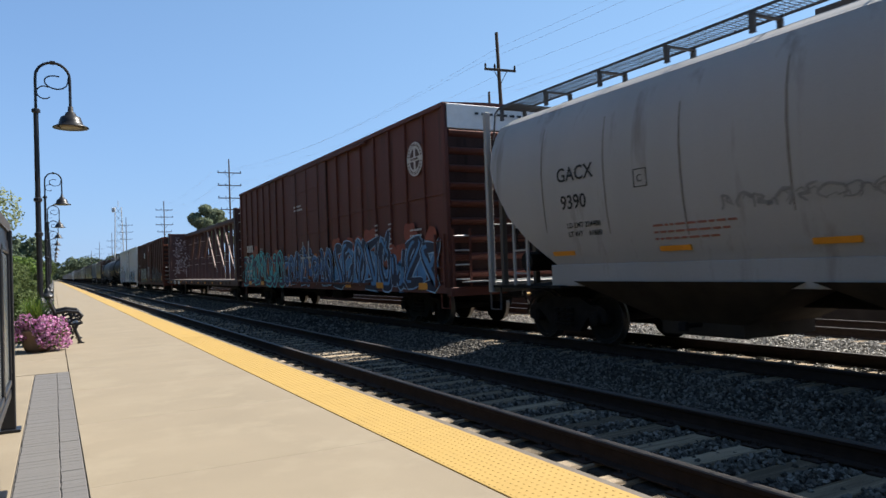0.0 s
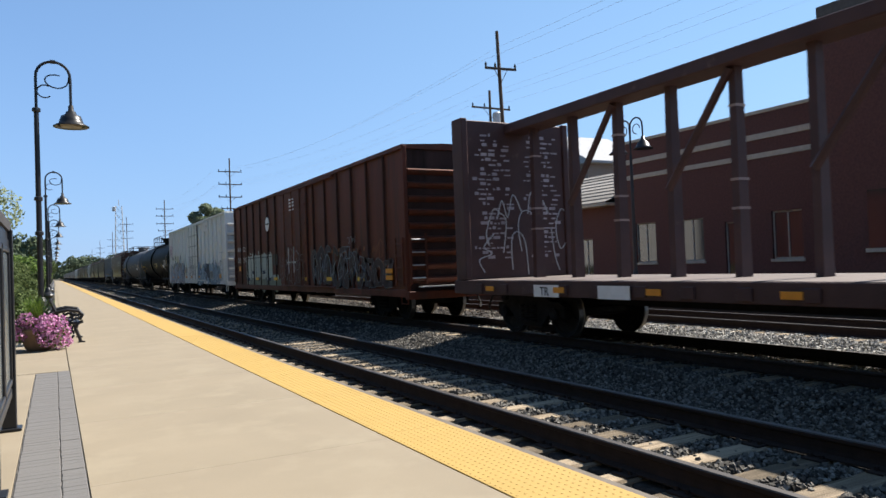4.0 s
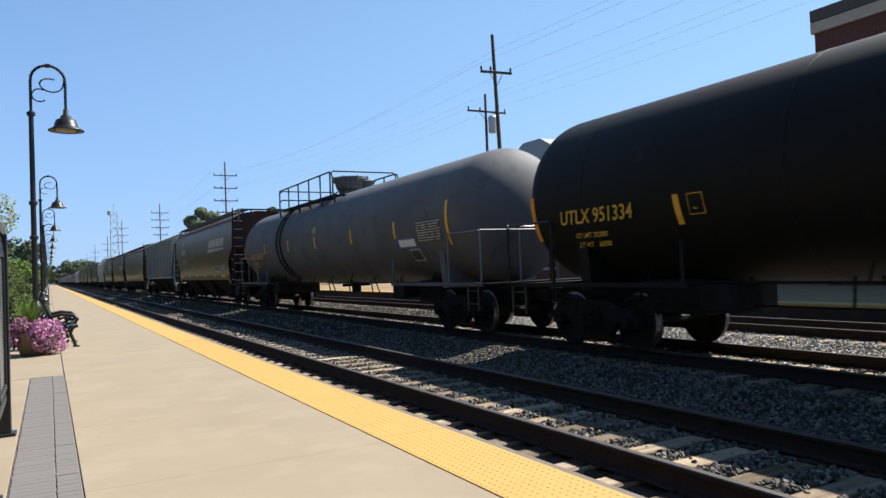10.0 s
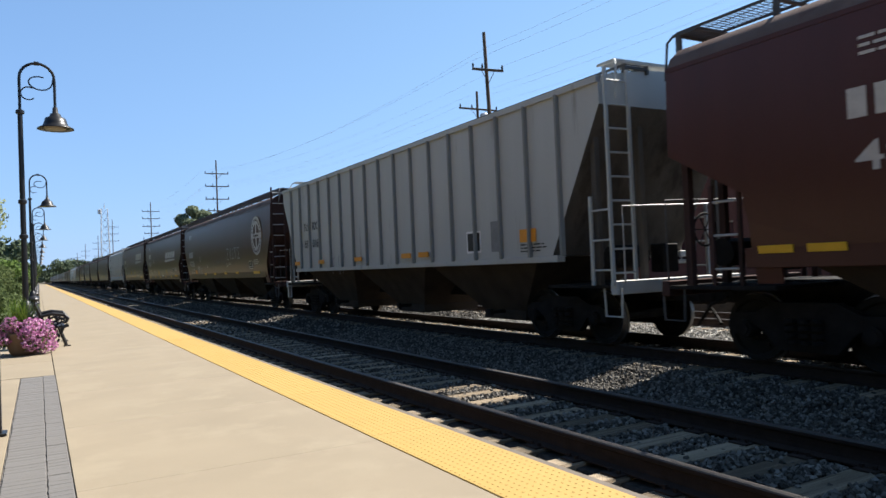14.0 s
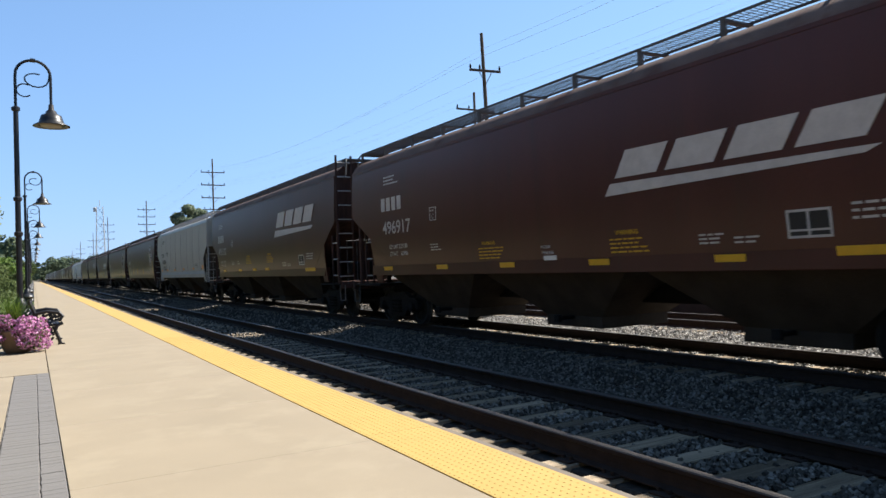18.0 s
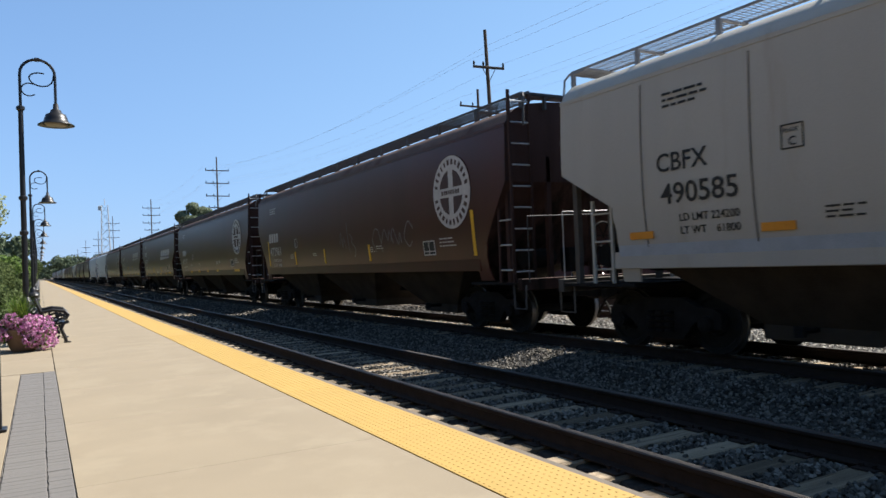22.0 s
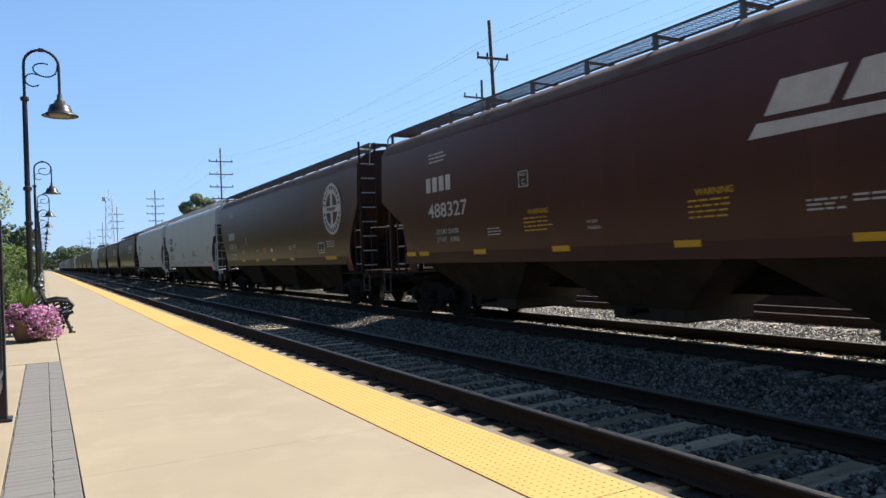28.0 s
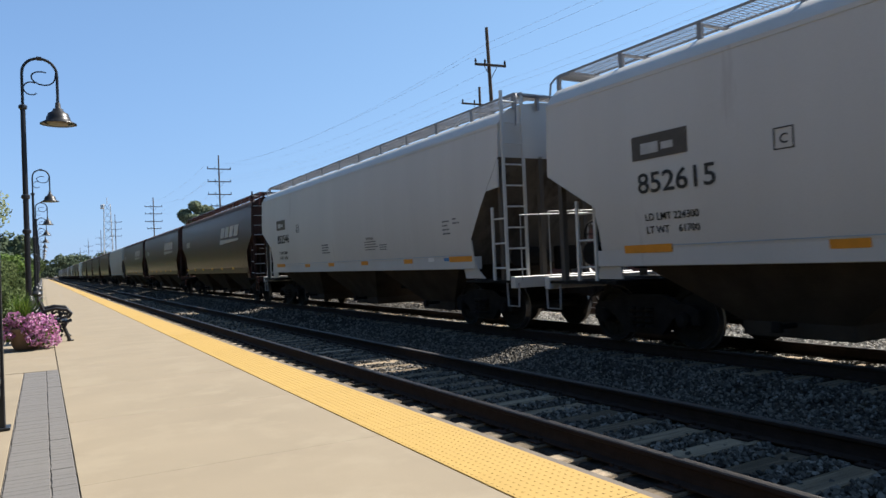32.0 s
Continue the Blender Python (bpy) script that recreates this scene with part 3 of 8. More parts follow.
def small_print(parent, y, z, w, rows, step=0.085, h=0.035, material=LETTER, side=SIDE, seed=0):
    r = random.Random(seed)
    rects = []
    for i in range(rows):
        yy, end = y, y - w * r.uniform(0.7, 1.0)
        while yy - 0.05 > end:
            ww = r.uniform(0.06, 0.2)
            ww = min(ww, yy - end)
            rects.append((yy, z - step * i, ww, h))
            yy -= ww + 0.035
    return tagged(plates(parent, "small_print", material, rects, side), kind="stuff")


def marks(parent, y, z, size, material=LETTER, side=SIDE):
    """The railway's initials, as four plain bars of their size."""
    for i in range(4):
        y0 = y - i * size * 0.66
        plates(parent, "initial_bar", material, [(y0, z, size * 0.46, size * 0.72)], side)


def big_emblem(parent, y, z, h, w, side=SIDE, material=None):
    """The railway's emblem as four plain slanted blocks over a tapered bar."""
    sh, lh, z1 = 0.6, h * 0.53, z + h * 0.34
    bm = bmesh.new()
    pts = [(y + 0.05, z), (y - w * 0.86, z + h * 0.1), (y - w * 0.9, z + h * 0.2), (y - h * 0.1, z + h * 0.24)]
    poly_x(bm, pts, -side - 0.006, -side + 0.002)
    bar = part("emblem", bm, material or LETTER, parent, "pale slanted railway emblem")
    for i in range(4):
        bm = bmesh.new()
        y0, ww = y - w * 0.04 - i * w * 0.215, w * 0.18
        poly_x(bm, [(y0, z1), (y0 - ww, z1), (y0 - ww - lh * sh, z1 + lh), (y0 - lh * sh, z1 + lh)], -side - 0.006, -side + 0.002)
        part("emblem_block", bm, material or LETTER, bar)


def round_emblem(parent, y, z, r, side=SIDE):
    """A pale disc with a dark cross and a ring of plain marks."""
    bm = bmesh.new()
    lathe(bm, ((r, -side - 0.006), (r, -side + 0.002)), 40, "x", (0, y, z))
    disc = part("emblem", bm, LETTER, parent, "pale round railway emblem with a dark cross")
    dark = mat("emblem_dark", (0.06, 0.028, 0.022), 0.6, bump=0)
    # four dark quarters that leave a pale cross
    for a0 in (0, 90, 180, 270):
        pts = []
        g = 0.13 * r
        ri = 0.62 * r
        pts.append((g, g))
        for k in range(7):
            a = math.asin(g / ri) + (math.pi / 2 - 2 * math.asin(g / ri)) * k / 6
            pts.append((ri * math.cos(a), ri * math.sin(a)))
        c, s = math.cos(radians(a0)), math.sin(radians(a0))
        bm = bmesh.new()
        poly_x(bm, [(y + c * p - s * q, z + s * p + c * q) for p, q in pts], -side - 0.010, -side - 0.004)
        part("emblem_quarter", bm, dark, disc)
    rr = random.Random(3)
    bm = bmesh.new()
    for k in range(26):
        a = 2 * math.pi * k / 26
        if k in (0, 13):
            continue
        rad, tan = Vector((math.cos(a), math.sin(a))), Vector((-math.sin(a), math.cos(a)))
        hw, hh = 0.045 * r * rr.uniform(0.7, 1.3), 0.075 * r * rr.uniform(0.8, 1.2)
        pts = [rad * (0.83 * r + sy * hh) + tan * sx * hw for sx, sy in ((-1, -1), (1, -1), (1, 1), (-1, 1))]
        poly_x(bm, [(y + p.x, z + p.y) for p in pts], -side - 0.010, -side - 0.004)
    tagged(part("emblem_pattern", bm, dark, disc), kind="stuff")
    plates(disc, "emblem_bar", LETTER, [(y + 0.58 * r, z - 0.1 * r, 1.16 * r, 0.2 * r)], side + 0.008)
    plates(disc, "emblem_marks", MATS["emblem_dark"], [(y + 0.5 * r - i * 0.125 * r, z - 0.06 * r, 0.08 * r, 0.12 * r) for i in range(8)], side + 0.012)


def ribbon(bm, pts, w, x, taper=0.55):
    """A flat brush stroke on the car's side through points of (y, z)."""
    n = len(pts)
    left, right = [], []
    for i, p in enumerate(pts):
        d = (Vector(pts[min(i + 1, n - 1)]) - Vector(pts[max(i - 1, 0)])).normalized()
        nn = Vector((-d.y, d.x))
        ww = w * (taper + (1 - taper) * math.sin(math.pi * i / (n - 1)) ** 0.7)
        a, b = Vector(p) + nn * ww / 2, Vector(p) - nn * ww / 2
        left.append(bm.verts.new((x, a.x, a.y)))
        right.append(bm.verts.new((x, b.x, b.y)))
    for i in range(n - 1):
        bm.faces.new((left[i], left[i + 1], right[i + 1], right[i]))


def stroke_path(r, y, z, w, h, kind, sharp=False):
    """One loose bent brush stroke in the cell w x h, no letter of any kind; y runs backwards."""
    c = ([(0.15, 0.0), (0.1, 0.6), (0.35, 1.0), (0.7, 0.95), (0.9, 0.5), (0.75, 0.05)],
         [(0.0, 0.15), (0.3, 0.9), (0.45, 1.0), (0.5, 0.3), (0.75, 0.0)],
         [(0.1, 0.95), (0.5, 0.7), (0.35, 0.45), (0.8, 0.3), (0.55, 0.0)],
         [(0.95, 0.75), (0.6, 1.0), (0.2, 0.6), (0.45, 0.1), (0.9, 0.25)],
         [(0.0, 0.3), (0.25, 0.75), (0.5, 0.35), (0.75, 0.8), (1.0, 0.4)],
         [(0.2, 0.0), (0.4, 0.5), (0.5, 1.0)])[kind]
    flip = r.random() < 0.5
    c = [((1 - p if flip else p) + r.uniform(-0.13, 0.13), q + r.uniform(-0.1, 0.1)) for p, q in c]
    out = []
    if sharp:
        for (a0, b0), (a1, b1) in zip(c, c[1:]):
            out += [(a0, b0), (a0 + 0.92 * (a1 - a0), b0 + 0.92 * (b1 - b0))]
        out.append(c[-1])
        return [(y - a * w, z + b * h) for a, b in out]
    for i in range(len(c) - 1):
        p0, p1, p2, p3 = c[max(i - 1, 0)], c[i], c[i + 1], c[min(i + 2, len(c) - 1)]
        for k in range(4):
            t = k / 4
            q = []
            for j in (0, 1):
                q.append(0.5 * ((2 * p1[j]) + (-p0[j] + p2[j]) * t + (2 * p0[j] - 5 * p1[j] + 4 * p2[j] - p3[j]) * t * t + (-p0[j] + 3 * p1[j] - 3 * p2[j] + p3[j]) * t ** 3))
            out.append(q)
    out.append(c[-1])
    return [(y - a * w, z + b * h) for a, b in out]


def blob(bm, cy, cz, w, h, x, r, n=22, rough=0.16):
    """A rounded letter body, wider than a disc and uneven at its rim."""
    ph = [r.uniform(0, 6.28) for _ in range(3)]
    vs = []
    for k in range(n):
        a = 2 * math.pi * k / n
        q = 1 + rough * (math.sin(2 * a + ph[0]) + 0.7 * math.sin(3 * a + ph[1]) + 0.6 * math.sin(5 * a + ph[2]))
        c, s = math.cos(a), math.sin(a)
        sq = 1 / max(abs(c), abs(s)) ** 0.55
        vs.append(bm.verts.new((x, cy + w / 2 * c * q * sq, cz + h / 2 * s * q * sq)))
    f = bm.faces.new(vs)
    if f.normal.x > 0:
        f.normal_flip()


def graffiti(parent, y, z, w, h, n, nest, side, seed, label, backing=None):
    """Sprayed shapes: a cloud behind, then bent strokes, each drawn in nested tones of (colour, width), widest first."""
    r = random.Random(seed)
    cell = w / n
    paths = []
    for i in range(n):
        hh, z0 = h * r.uniform(0.8, 1.08), z + r.uniform(-0.03, 0.08) * h
        paths.append((1.0, stroke_path(r, y - i * cell + cell * 0.1, z0 + 0.08 * hh, cell * 1.15, hh * 0.85, r.randrange(4), r.random() < 0.5)))
        paths.append((0.75, stroke_path(r, y - i * cell - cell * r.uniform(-0.1, 0.4), z0 + r.uniform(0.05, 0.4) * hh, cell * 0.9, hh * 0.55, r.randrange(6), r.random() < 0.6)))
        paths.append((0.5, stroke_path(r, y - i * cell - cell * r.uniform(-0.1, 0.4), z0 + r.uniform(0.0, 0.5) * hh, cell * 0.7, hh * 0.5, r.randrange(6))))
    if backing:
        bm = bmesh.new()
        for i in range(n * 2):
            blob(bm, y - r.random() * w, z + h * r.uniform(0.35, 0.98), h * r.uniform(0.3, 0.55), h * r.uniform(0.3, 0.55), -side - 0.003 - 0.0001 * i, r)
        tagged(part("graffiti_backing", bm, backing, parent), kind="stuff")
    for k, (m, sw) in enumerate(nest):
        bm = bmesh.new()
        for i, (f, p) in enumerate(paths):
            if len(nest) == 1 and i % 3 == 2:
                continue
            dy, dz = ((0.05, -0.03), (0.0, 0.0), (-0.03, 0.06))[min(k, 2)] if backing is not None and len(nest) > 1 else (0, 0)
            ribbon(bm, [(a + dy, b + dz) for a, b in p], sw * f * (1 + 0.35 * math.sin(i * 2.3)), -side - 0.005 - 0.00015 * (i * len(nest) + k))
        tagged(part("graffiti", bm, m, parent, label if k == 0 else ""), kind="stuff")


FORMS = ((((0.12, 0.0), (0.1, 0.95)), ((0.1, 0.55), (0.5, 1.0), (0.92, 0.7), (0.85, 0.0))),
         (((0.5, 0.02), (0.1, 0.3), (0.12, 0.75), (0.5, 1.0), (0.88, 0.75), (0.86, 0.3), (0.5, 0.02)), ((0.55, 0.35), (1.05, -0.08))),
         (((0.02, 0.95), (0.95, 0.9), (0.15, 0.1), (1.02, 0.03)),),
         (((0.0, 1.0), (0.5, 0.42), (1.0, 1.08)), ((0.5, 0.5), (0.42, 0.0))),
         (((0.92, 1.0), (0.85, 0.3), (0.5, 0.0), (0.06, 0.3)), ((0.25, 0.95), (1.05, 1.0))),
         (((0.1, 1.0), (0.08, 0.1), (0.95, 0.0)), ((0.5, 0.85), (0.9, 0.45))))


def curve_through(c, k=5):
    """More points on a smooth bend through a few."""
    out = []
    for i in range(len(c) - 1):
        p0, p1, p2, p3 = c[max(i - 1, 0)], c[i], c[i + 1], c[min(i + 2, len(c) - 1)]
        for q in range(k):
            t = q / k
            out.append(tuple(0.5 * (2 * p1[j] + (-p0[j] + p2[j]) * t + (2 * p0[j] - 5 * p1[j] + 4 * p2[j] - p3[j]) * t * t + (-p0[j] + 3 * p1[j] - 3 * p2[j] + p3[j]) * t ** 3) for j in (0, 1)))
    return out + [c[-1]]


def sprayed_forms(parent, y, z, w, h, n, tones, side, seed, label, stroke=0.35, rim=0.05, clouds=(), odd=None):
    """Fat bent sprayed forms that overlap, each with a rim, a body and a lighter or darker streak; clouds of (material, low, high, size) lie behind."""
    r = random.Random(seed)
    cell = w / n
    sheets = {}

    def sheet(m):
        if m.name not in sheets:
            sheets[m.name] = (m, bmesh.new())
        return sheets[m.name][1]

    for k, (m, lo, hi, size) in enumerate(clouds):
        for i in range(int(2.2 * n)):
            blob(sheet(m), y - w * (i + r.uniform(0.1, 0.9)) / (2.2 * n), z + h * r.uniform(lo, hi), size * r.uniform(0.7, 1.4), size * r.uniform(0.6, 1.2), -side - 0.002 - 0.00005 * (i + 40 * k), r, 26, 0.1)
    for i in range(n):
        form = FORMS[r.randrange(len(FORMS))] + FORMS[r.randrange(len(FORMS))][:1]
        fx, fz = r.random() < 0.5, r.random() < 0.4
        hh, z0, tilt = h * r.uniform(0.82, 1.1), z + h * r.uniform(-0.05, 0.08), r.uniform(-0.22, 0.22)
        body = odd[1] if odd and i == odd[0] else tones[1]
        paths = []
        for line in form:
            pts = [((1 - p if fx else p) + r.uniform(-0.12, 0.12), (1 - q if fz else q) + r.uniform(-0.1, 0.1)) for p, q in line]
            pts = curve_through(pts) if r.random() < 0.65 else curve_through([a for p, q in zip(pts, pts[1:]) for a in (p, (p[0] * 0.1 + q[0] * 0.9, p[1] * 0.1 + q[1] * 0.9))] + [pts[-1]], 3)
            paths.append([(y - (i + 0.05) * cell - (a + tilt * (b - 0.5)) * cell * 0.92, max(z + 0.1, z0 + b * hh)) for a, b in pts])
        for k, (m, ww) in enumerate(((tones[0], stroke + 2 * rim), (body, stroke))):
            for j, p in enumerate(paths):
                ribbon(sheet(m), p, (ww - 2 * rim * (k == 0)) * (1.0, 0.8, 0.55)[min(j, 2)] + 2 * rim * (k == 0), -side - 0.006 - 0.0008 * i - 0.0003 * k - 0.00006 * j, 0.3)
        if len(tones) > 2:
            for j, p in enumerate(paths):
                q = [(a + stroke * 0.12, b + stroke * 0.1) for a, b in p[len(p) // 5:max(len(p) // 5 + 3, 3 * len(p) // 4)]]
                ribbon(sheet(tones[2]), q, stroke * (0.28 + 0.14 * (i % 2)), -side - 0.0067 - 0.0008 * i - 0.00006 * j)
    for k, (m, bm) in enumerate(sheets.values()):
        tagged(part("graffiti", bm, m, parent, label if k == 0 else ""), kind="stuff")


G_BLUE = mat("spray_blue", (0.045, 0.13, 0.3), 0.6, vary=0.3, bump=0)
G_LIGHT = mat("spray_light_blue", (0.26, 0.42, 0.58), 0.6, vary=0.25, bump=0)
G_NAVY = mat("spray_navy", (0.015, 0.02, 0.05), 0.6, vary=0.2, bump=0)
G_TEAL = mat("spray_teal", (0.07, 0.4, 0.4), 0.6, vary=0.25, bump=0)
G_RED = mat("spray_red", (0.24, 0.05, 0.025), 0.6, vary=0.25, bump=0)
G_WHITE = mat("spray_white", (0.42, 0.42, 0.42), 0.7, vary=0.2, bump=0)
G_GREY = mat("spray_grey", (0.2, 0.19, 0.2), 0.7, vary=0.25, bump=0)
G_PINK = mat("spray_pink", (0.36, 0.31, 0.32), 0.65, vary=0.5, scale=2.5, bump=0)
G_MAG = mat("spray_magenta", (0.3, 0.05, 0.15), 0.6, vary=0.2, bump=0)
G_DARK = mat("spray_charcoal", (0.05, 0.055, 0.07), 0.7, vary=0.3, bump=0)
G_PALE = mat("spray_pale_blue", (0.29, 0.4, 0.53), 0.6, vary=0.2, bump=0)
G_HAZE = mat("spray_haze", (0.47, 0.49, 0.51), 0.7, vary=0.35, scale=2.5, bump=0)
G_SLATE = mat("spray_slate", (0.09, 0.11, 0.15), 0.7, vary=0.35, scale=3, bump=0)
G_SKY = mat("spray_sky", (0.08, 0.22, 0.42), 0.6, vary=0.35, scale=2.5, bump=0)
G_PLUM = mat("spray_plum", (0.035, 0.02, 0.06), 0.6, vary=0.4, scale=2.5, bump=0)
G_SAGE = mat("spray_sage", (0.27, 0.29, 0.24), 0.7, vary=0.35, scale=2.5, bump=0)
G_SMOKE = mat("spray_smoke", (0.05, 0.031, 0.028), 0.7, vary=0.5, scale=2.5, bump=0)
G_OXIDE = mat("spray_oxide", (0.2, 0.075, 0.03), 0.7, vary=0.4, scale=2.5, bump=0)
G_ORANGE = mat("spray_orange", (0.45, 0.15, 0.03), 0.6, vary=0.2, bump=0)


# ---- running gear ----
WHEELS = []
WR = 0.457


def wheelset_mesh(bm):
    rod(bm, (-0.95, 0, 0), (0.95, 0, 0), 0.08, n=8)
    for s in (-1, 1):
        prof = ((0.1, 0.0), (0.17, -0.03), (0.2, 0.005), (0.36, 0.02), (0.385, -0.02), (WR, -0.02), (WR + 0.005, 0.08), (WR + 0.03, 0.09), (WR + 0.03, 0.115), (0.38, 0.115), (0.36, 0.07), (0.2, 0.06), (0.1, 0.09))
        rings = []
        for r, h in prof:
            x = s * (0.84 - h)
            rings.append([bm.verts.new((x, r * math.cos(2 * math.pi * k / 24), r * math.sin(2 * math.pi * k / 24))) for k in range(24)])
        for i, (a, b) in enumerate(zip(rings, rings[1:])):
            for k in range(24):
                f = bm.faces.new((a[k], a[(k + 1) % 24], b[(k + 1) % 24], b[k]))
                if i in (5, 6):
                    f.material_index = 1
        # three light marks cast into the plate
        for k in range(3):
            a = 2 * math.pi * k / 3
            c = Vector((s * 0.825, 0.28 * math.cos(a), 0.28 * math.sin(a)))
            box(bm, c.x - 0.02, c.x + 0.02, c.y - 0.03, c.y + 0.03, c.z - 0.03, c.z + 0.03)
    bmesh.ops.recalc_face_normals(bm, faces=bm.faces[:])


def frame_mesh(bm):
    """A cast side frame with its two pedestals, window and spring nest."""
    out = [(-1.12, 0.38), (-1.12, 0.6), (-0.98, 0.68), (-0.72, 0.68), (-0.42, 0.82), (0.42, 0.82), (0.72, 0.68), (0.98, 0.68), (1.12, 0.6), (1.12, 0.38), (0.98, 0.38), (0.98, 0.52), (0.74, 0.52), (0.62, 0.44), (0.4, 0.2), (-0.4, 0.2), (-0.62, 0.44), (-0.74, 0.52), (-0.98, 0.52), (-0.98, 0.38)]
    poly_x(bm, out, -0.07, 0.07)
    for y in (-0.18, 0, 0.18):
        for k in range(4):
            rod(bm, (-0.1, y, 0.3 + 0.09 * k), (-0.1, y, 0.35 + 0.09 * k), 0.075, n=8)
    for s in (-0.86, 0.86):
        rod(bm, (-0.14, s, WR), (0.1, s, WR), 0.12, n=12)
        rod(bm, (-0.16, s, WR), (-0.13, s, WR), 0.085, n=8)


def bolster_mesh(bm):
    soft_box(bm, -1.0, 1.0, -0.2, 0.2, 0.42, 0.72, 0.03)
    rod(bm, (0, 0, 0.7), (0, 0, 0.86), 0.2, n=12)
    for s in (-1, 1):
        tube(bm, [(-0.9, s * 0.42, 0.4), (0.9, s * 0.42, 0.4)], 0.04, 6)
        for e in (-0.75, 0.75):
            soft_box(bm, e - 0.05, e + 0.05, s * 0.36 - 0.04, s * 0.36 + 0.04, 0.3, 0.62, 0.01)


def truck(car, y, detail=True):
    t = part("truck", shared("truck_bolster", IRON, bolster_mesh), IRON, car, at=pose(0, y, 0))
    fm = shared("side_frame", IRON, frame_mesh)
    for s in (-1, 1):
        part("side_frame", fm, IRON, t, at=pose(s * 0.99, 0, 0, 0, 0, 0 if s < 0 else 180))
    wm = shared("wheelset", [WHEEL, TREAD], wheelset_mesh)
    for s in (-0.86, 0.86):
        w = part("wheelset", wm, WHEEL, t, at=pose(0, s, WR))
        if detail:
            WHEELS.append((w, s, car))
    return t


def coupler(car, y, s):
    def build(bm):
        soft_box(bm, -0.14, 0.14, -0.35, 0.28, 0.72, 0.98, 0.02)
        soft_box(bm, -0.19, 0.16, 0.25, 0.52, 0.68, 1.02, 0.05)
        soft_box(bm, 0.02, 0.2, 0.45, 0.62, 0.7, 1.0, 0.03)
        tube(bm, [(-0.3, -0.1, 0.82), (-0.32, 0.2, 0.7), (-0.3, 0.42, 0.45), (-0.15, 0.62, 0.35)], 0.028, 6)
        tube(bm, [(0.1, 0.0, 0.98), (-0.4, 0.02, 1.02), (-1.3, 0.05, 0.98)], 0.018, 6)
    part("coupler", shared("coupler", IRON, build), IRON, car, at=pose(0, y, 0, 0, 0, 0 if s > 0 else 180))


def rung_mesh(bm):
    rod(bm, (0, -0.22, 0), (0, 0.22, 0), 0.017, n=6)


def ladder(car, y, z0, z1, material, side=SIDE, w=0.46, rungs=None, across=False, x=None, name="ladder", plain=False):
    """Two uprights with rungs, standing off a side or, with across, off an end."""
    bm = bmesh.new()
    x = -side - 0.03 if x is None else x
    for s in (-0.5, 0.5):
        if across:
            box(bm, x + s * w - 0.028, x + s * w + 0.028, y - 0.02, y + 0.02, z0, z1)
        else:
            box(bm, x - 0.02, x + 0.02, y + s * w - 0.028, y + s * w + 0.028, z0, z1)
    lad = part(name, bm, material, car)
    n = rungs or max(2, int((z1 - z0) / 0.4))
    light = MATS["galvanised"] if not plain and material in (BROWN, BOX_BROWN, RUST_BROWN, BEAM_BROWN, WALK_STEEL, SOOT_SHADE) else material
    rm = shared(("rung", light.name), light, rung_mesh)
    for i in range(n):
        z = z0 + (i + 0.5) * (z1 - z0) / n
        part("rung", rm, light, lad, at=pose(x, y, z, 0, 0, 90 if across else 0))
    return lad


def walkway(car, x0, x1, y0, y1, z, material, roof_z, step=1.15):
    """An open steel grating on brackets along the roof."""
    bm = bmesh.new()
    for i in (1, 2):
        x = x0 + (x1 - x0) * i / 3
        box(bm, x - 0.002, x + 0.002, y0, y1, z + 0.01, z + 0.018)
    for x in (x0, x1):
        box(bm, x - 0.006, x + 0.006, y0, y1, z - 0.006, z + 0.034)
    k = int((y1 - y0) / 0.075)
    for i in range(k + 1):
        y = y0 + (y1 - y0) * i / k
        box(bm, x0, x1, y - 0.005, y + 0.005, z + 0.006, z + 0.02)
    board = part("running_board", bm, material, car)
    n = int((y1 - y0) / step)
    for i in range(n + 1):
        y = y0 + 0.04 + (y1 - y0 - 0.08) * i / n
        bm = bmesh.new()
        box(bm, x0 - 0.02, x1 + 0.02, y - 0.03, y + 0.03, z - 0.045, z - 0.012)
        box(bm, x0 - 0.02, x0 + 0.03, y - 0.04, y + 0.04, roof_z, z - 0.012)
        box(bm, x1 - 0.03, x1 + 0.02, y - 0.04, y + 0.04, roof_z, z - 0.012)
        part("bracket", bm, material, board)
    return board


def cut_end(bm, sgn, ye, zk, yk, zb):
    """Slopes the end below zk inwards, down to yk at zb."""
    nrm = Vector((0, sgn * (zk - zb), -(ye - yk))).normalized()
    bmesh.ops.bisect_plane(bm, geom=bm.verts[:] + bm.edges[:] + bm.faces[:], plane_co=(0, sgn * ye, zk), plane_no=nrm, clear_outer=True)
    es = [e for e in bm.edges if e.is_boundary]
    bmesh.ops.holes_fill(bm, edges=es, sides=0)


def car_base(label, S0, S1, name="freight_car", category="freight car"):
    """An empty on the rails at the middle of a car whose ends lie at S0 and S1 along the train."""
    L = S1 - S0
    car = empty(name, pose(TX, (S0 + S1) / 2, RAIL_Z), label, category, "cars of the freight train")
    CARS.append((car, (S0 + S1) / 2))
    return car, L


CARS = []


def belly(z):
    """How far a curved hopper side draws in below its widest line."""
    return 0.1 * (max(0.0, 2.7 - z) / 1.3) ** 2


BARREL_Z = (1.1, 1.42, 1.7, 2.0, 2.3, 2.7, 3.1, 3.5, 3.8, 4.05, 4.25)
BARREL_IN = (0.27, 0.25, 0.16, 0.09, 0.045, 0.012, 0.0, 0.03, 0.09, 0.19, 0.32)


def barrel(z):
    """The same for a car with a rounded shell."""
    return float(np.interp(z, BARREL_Z, BARREL_IN))


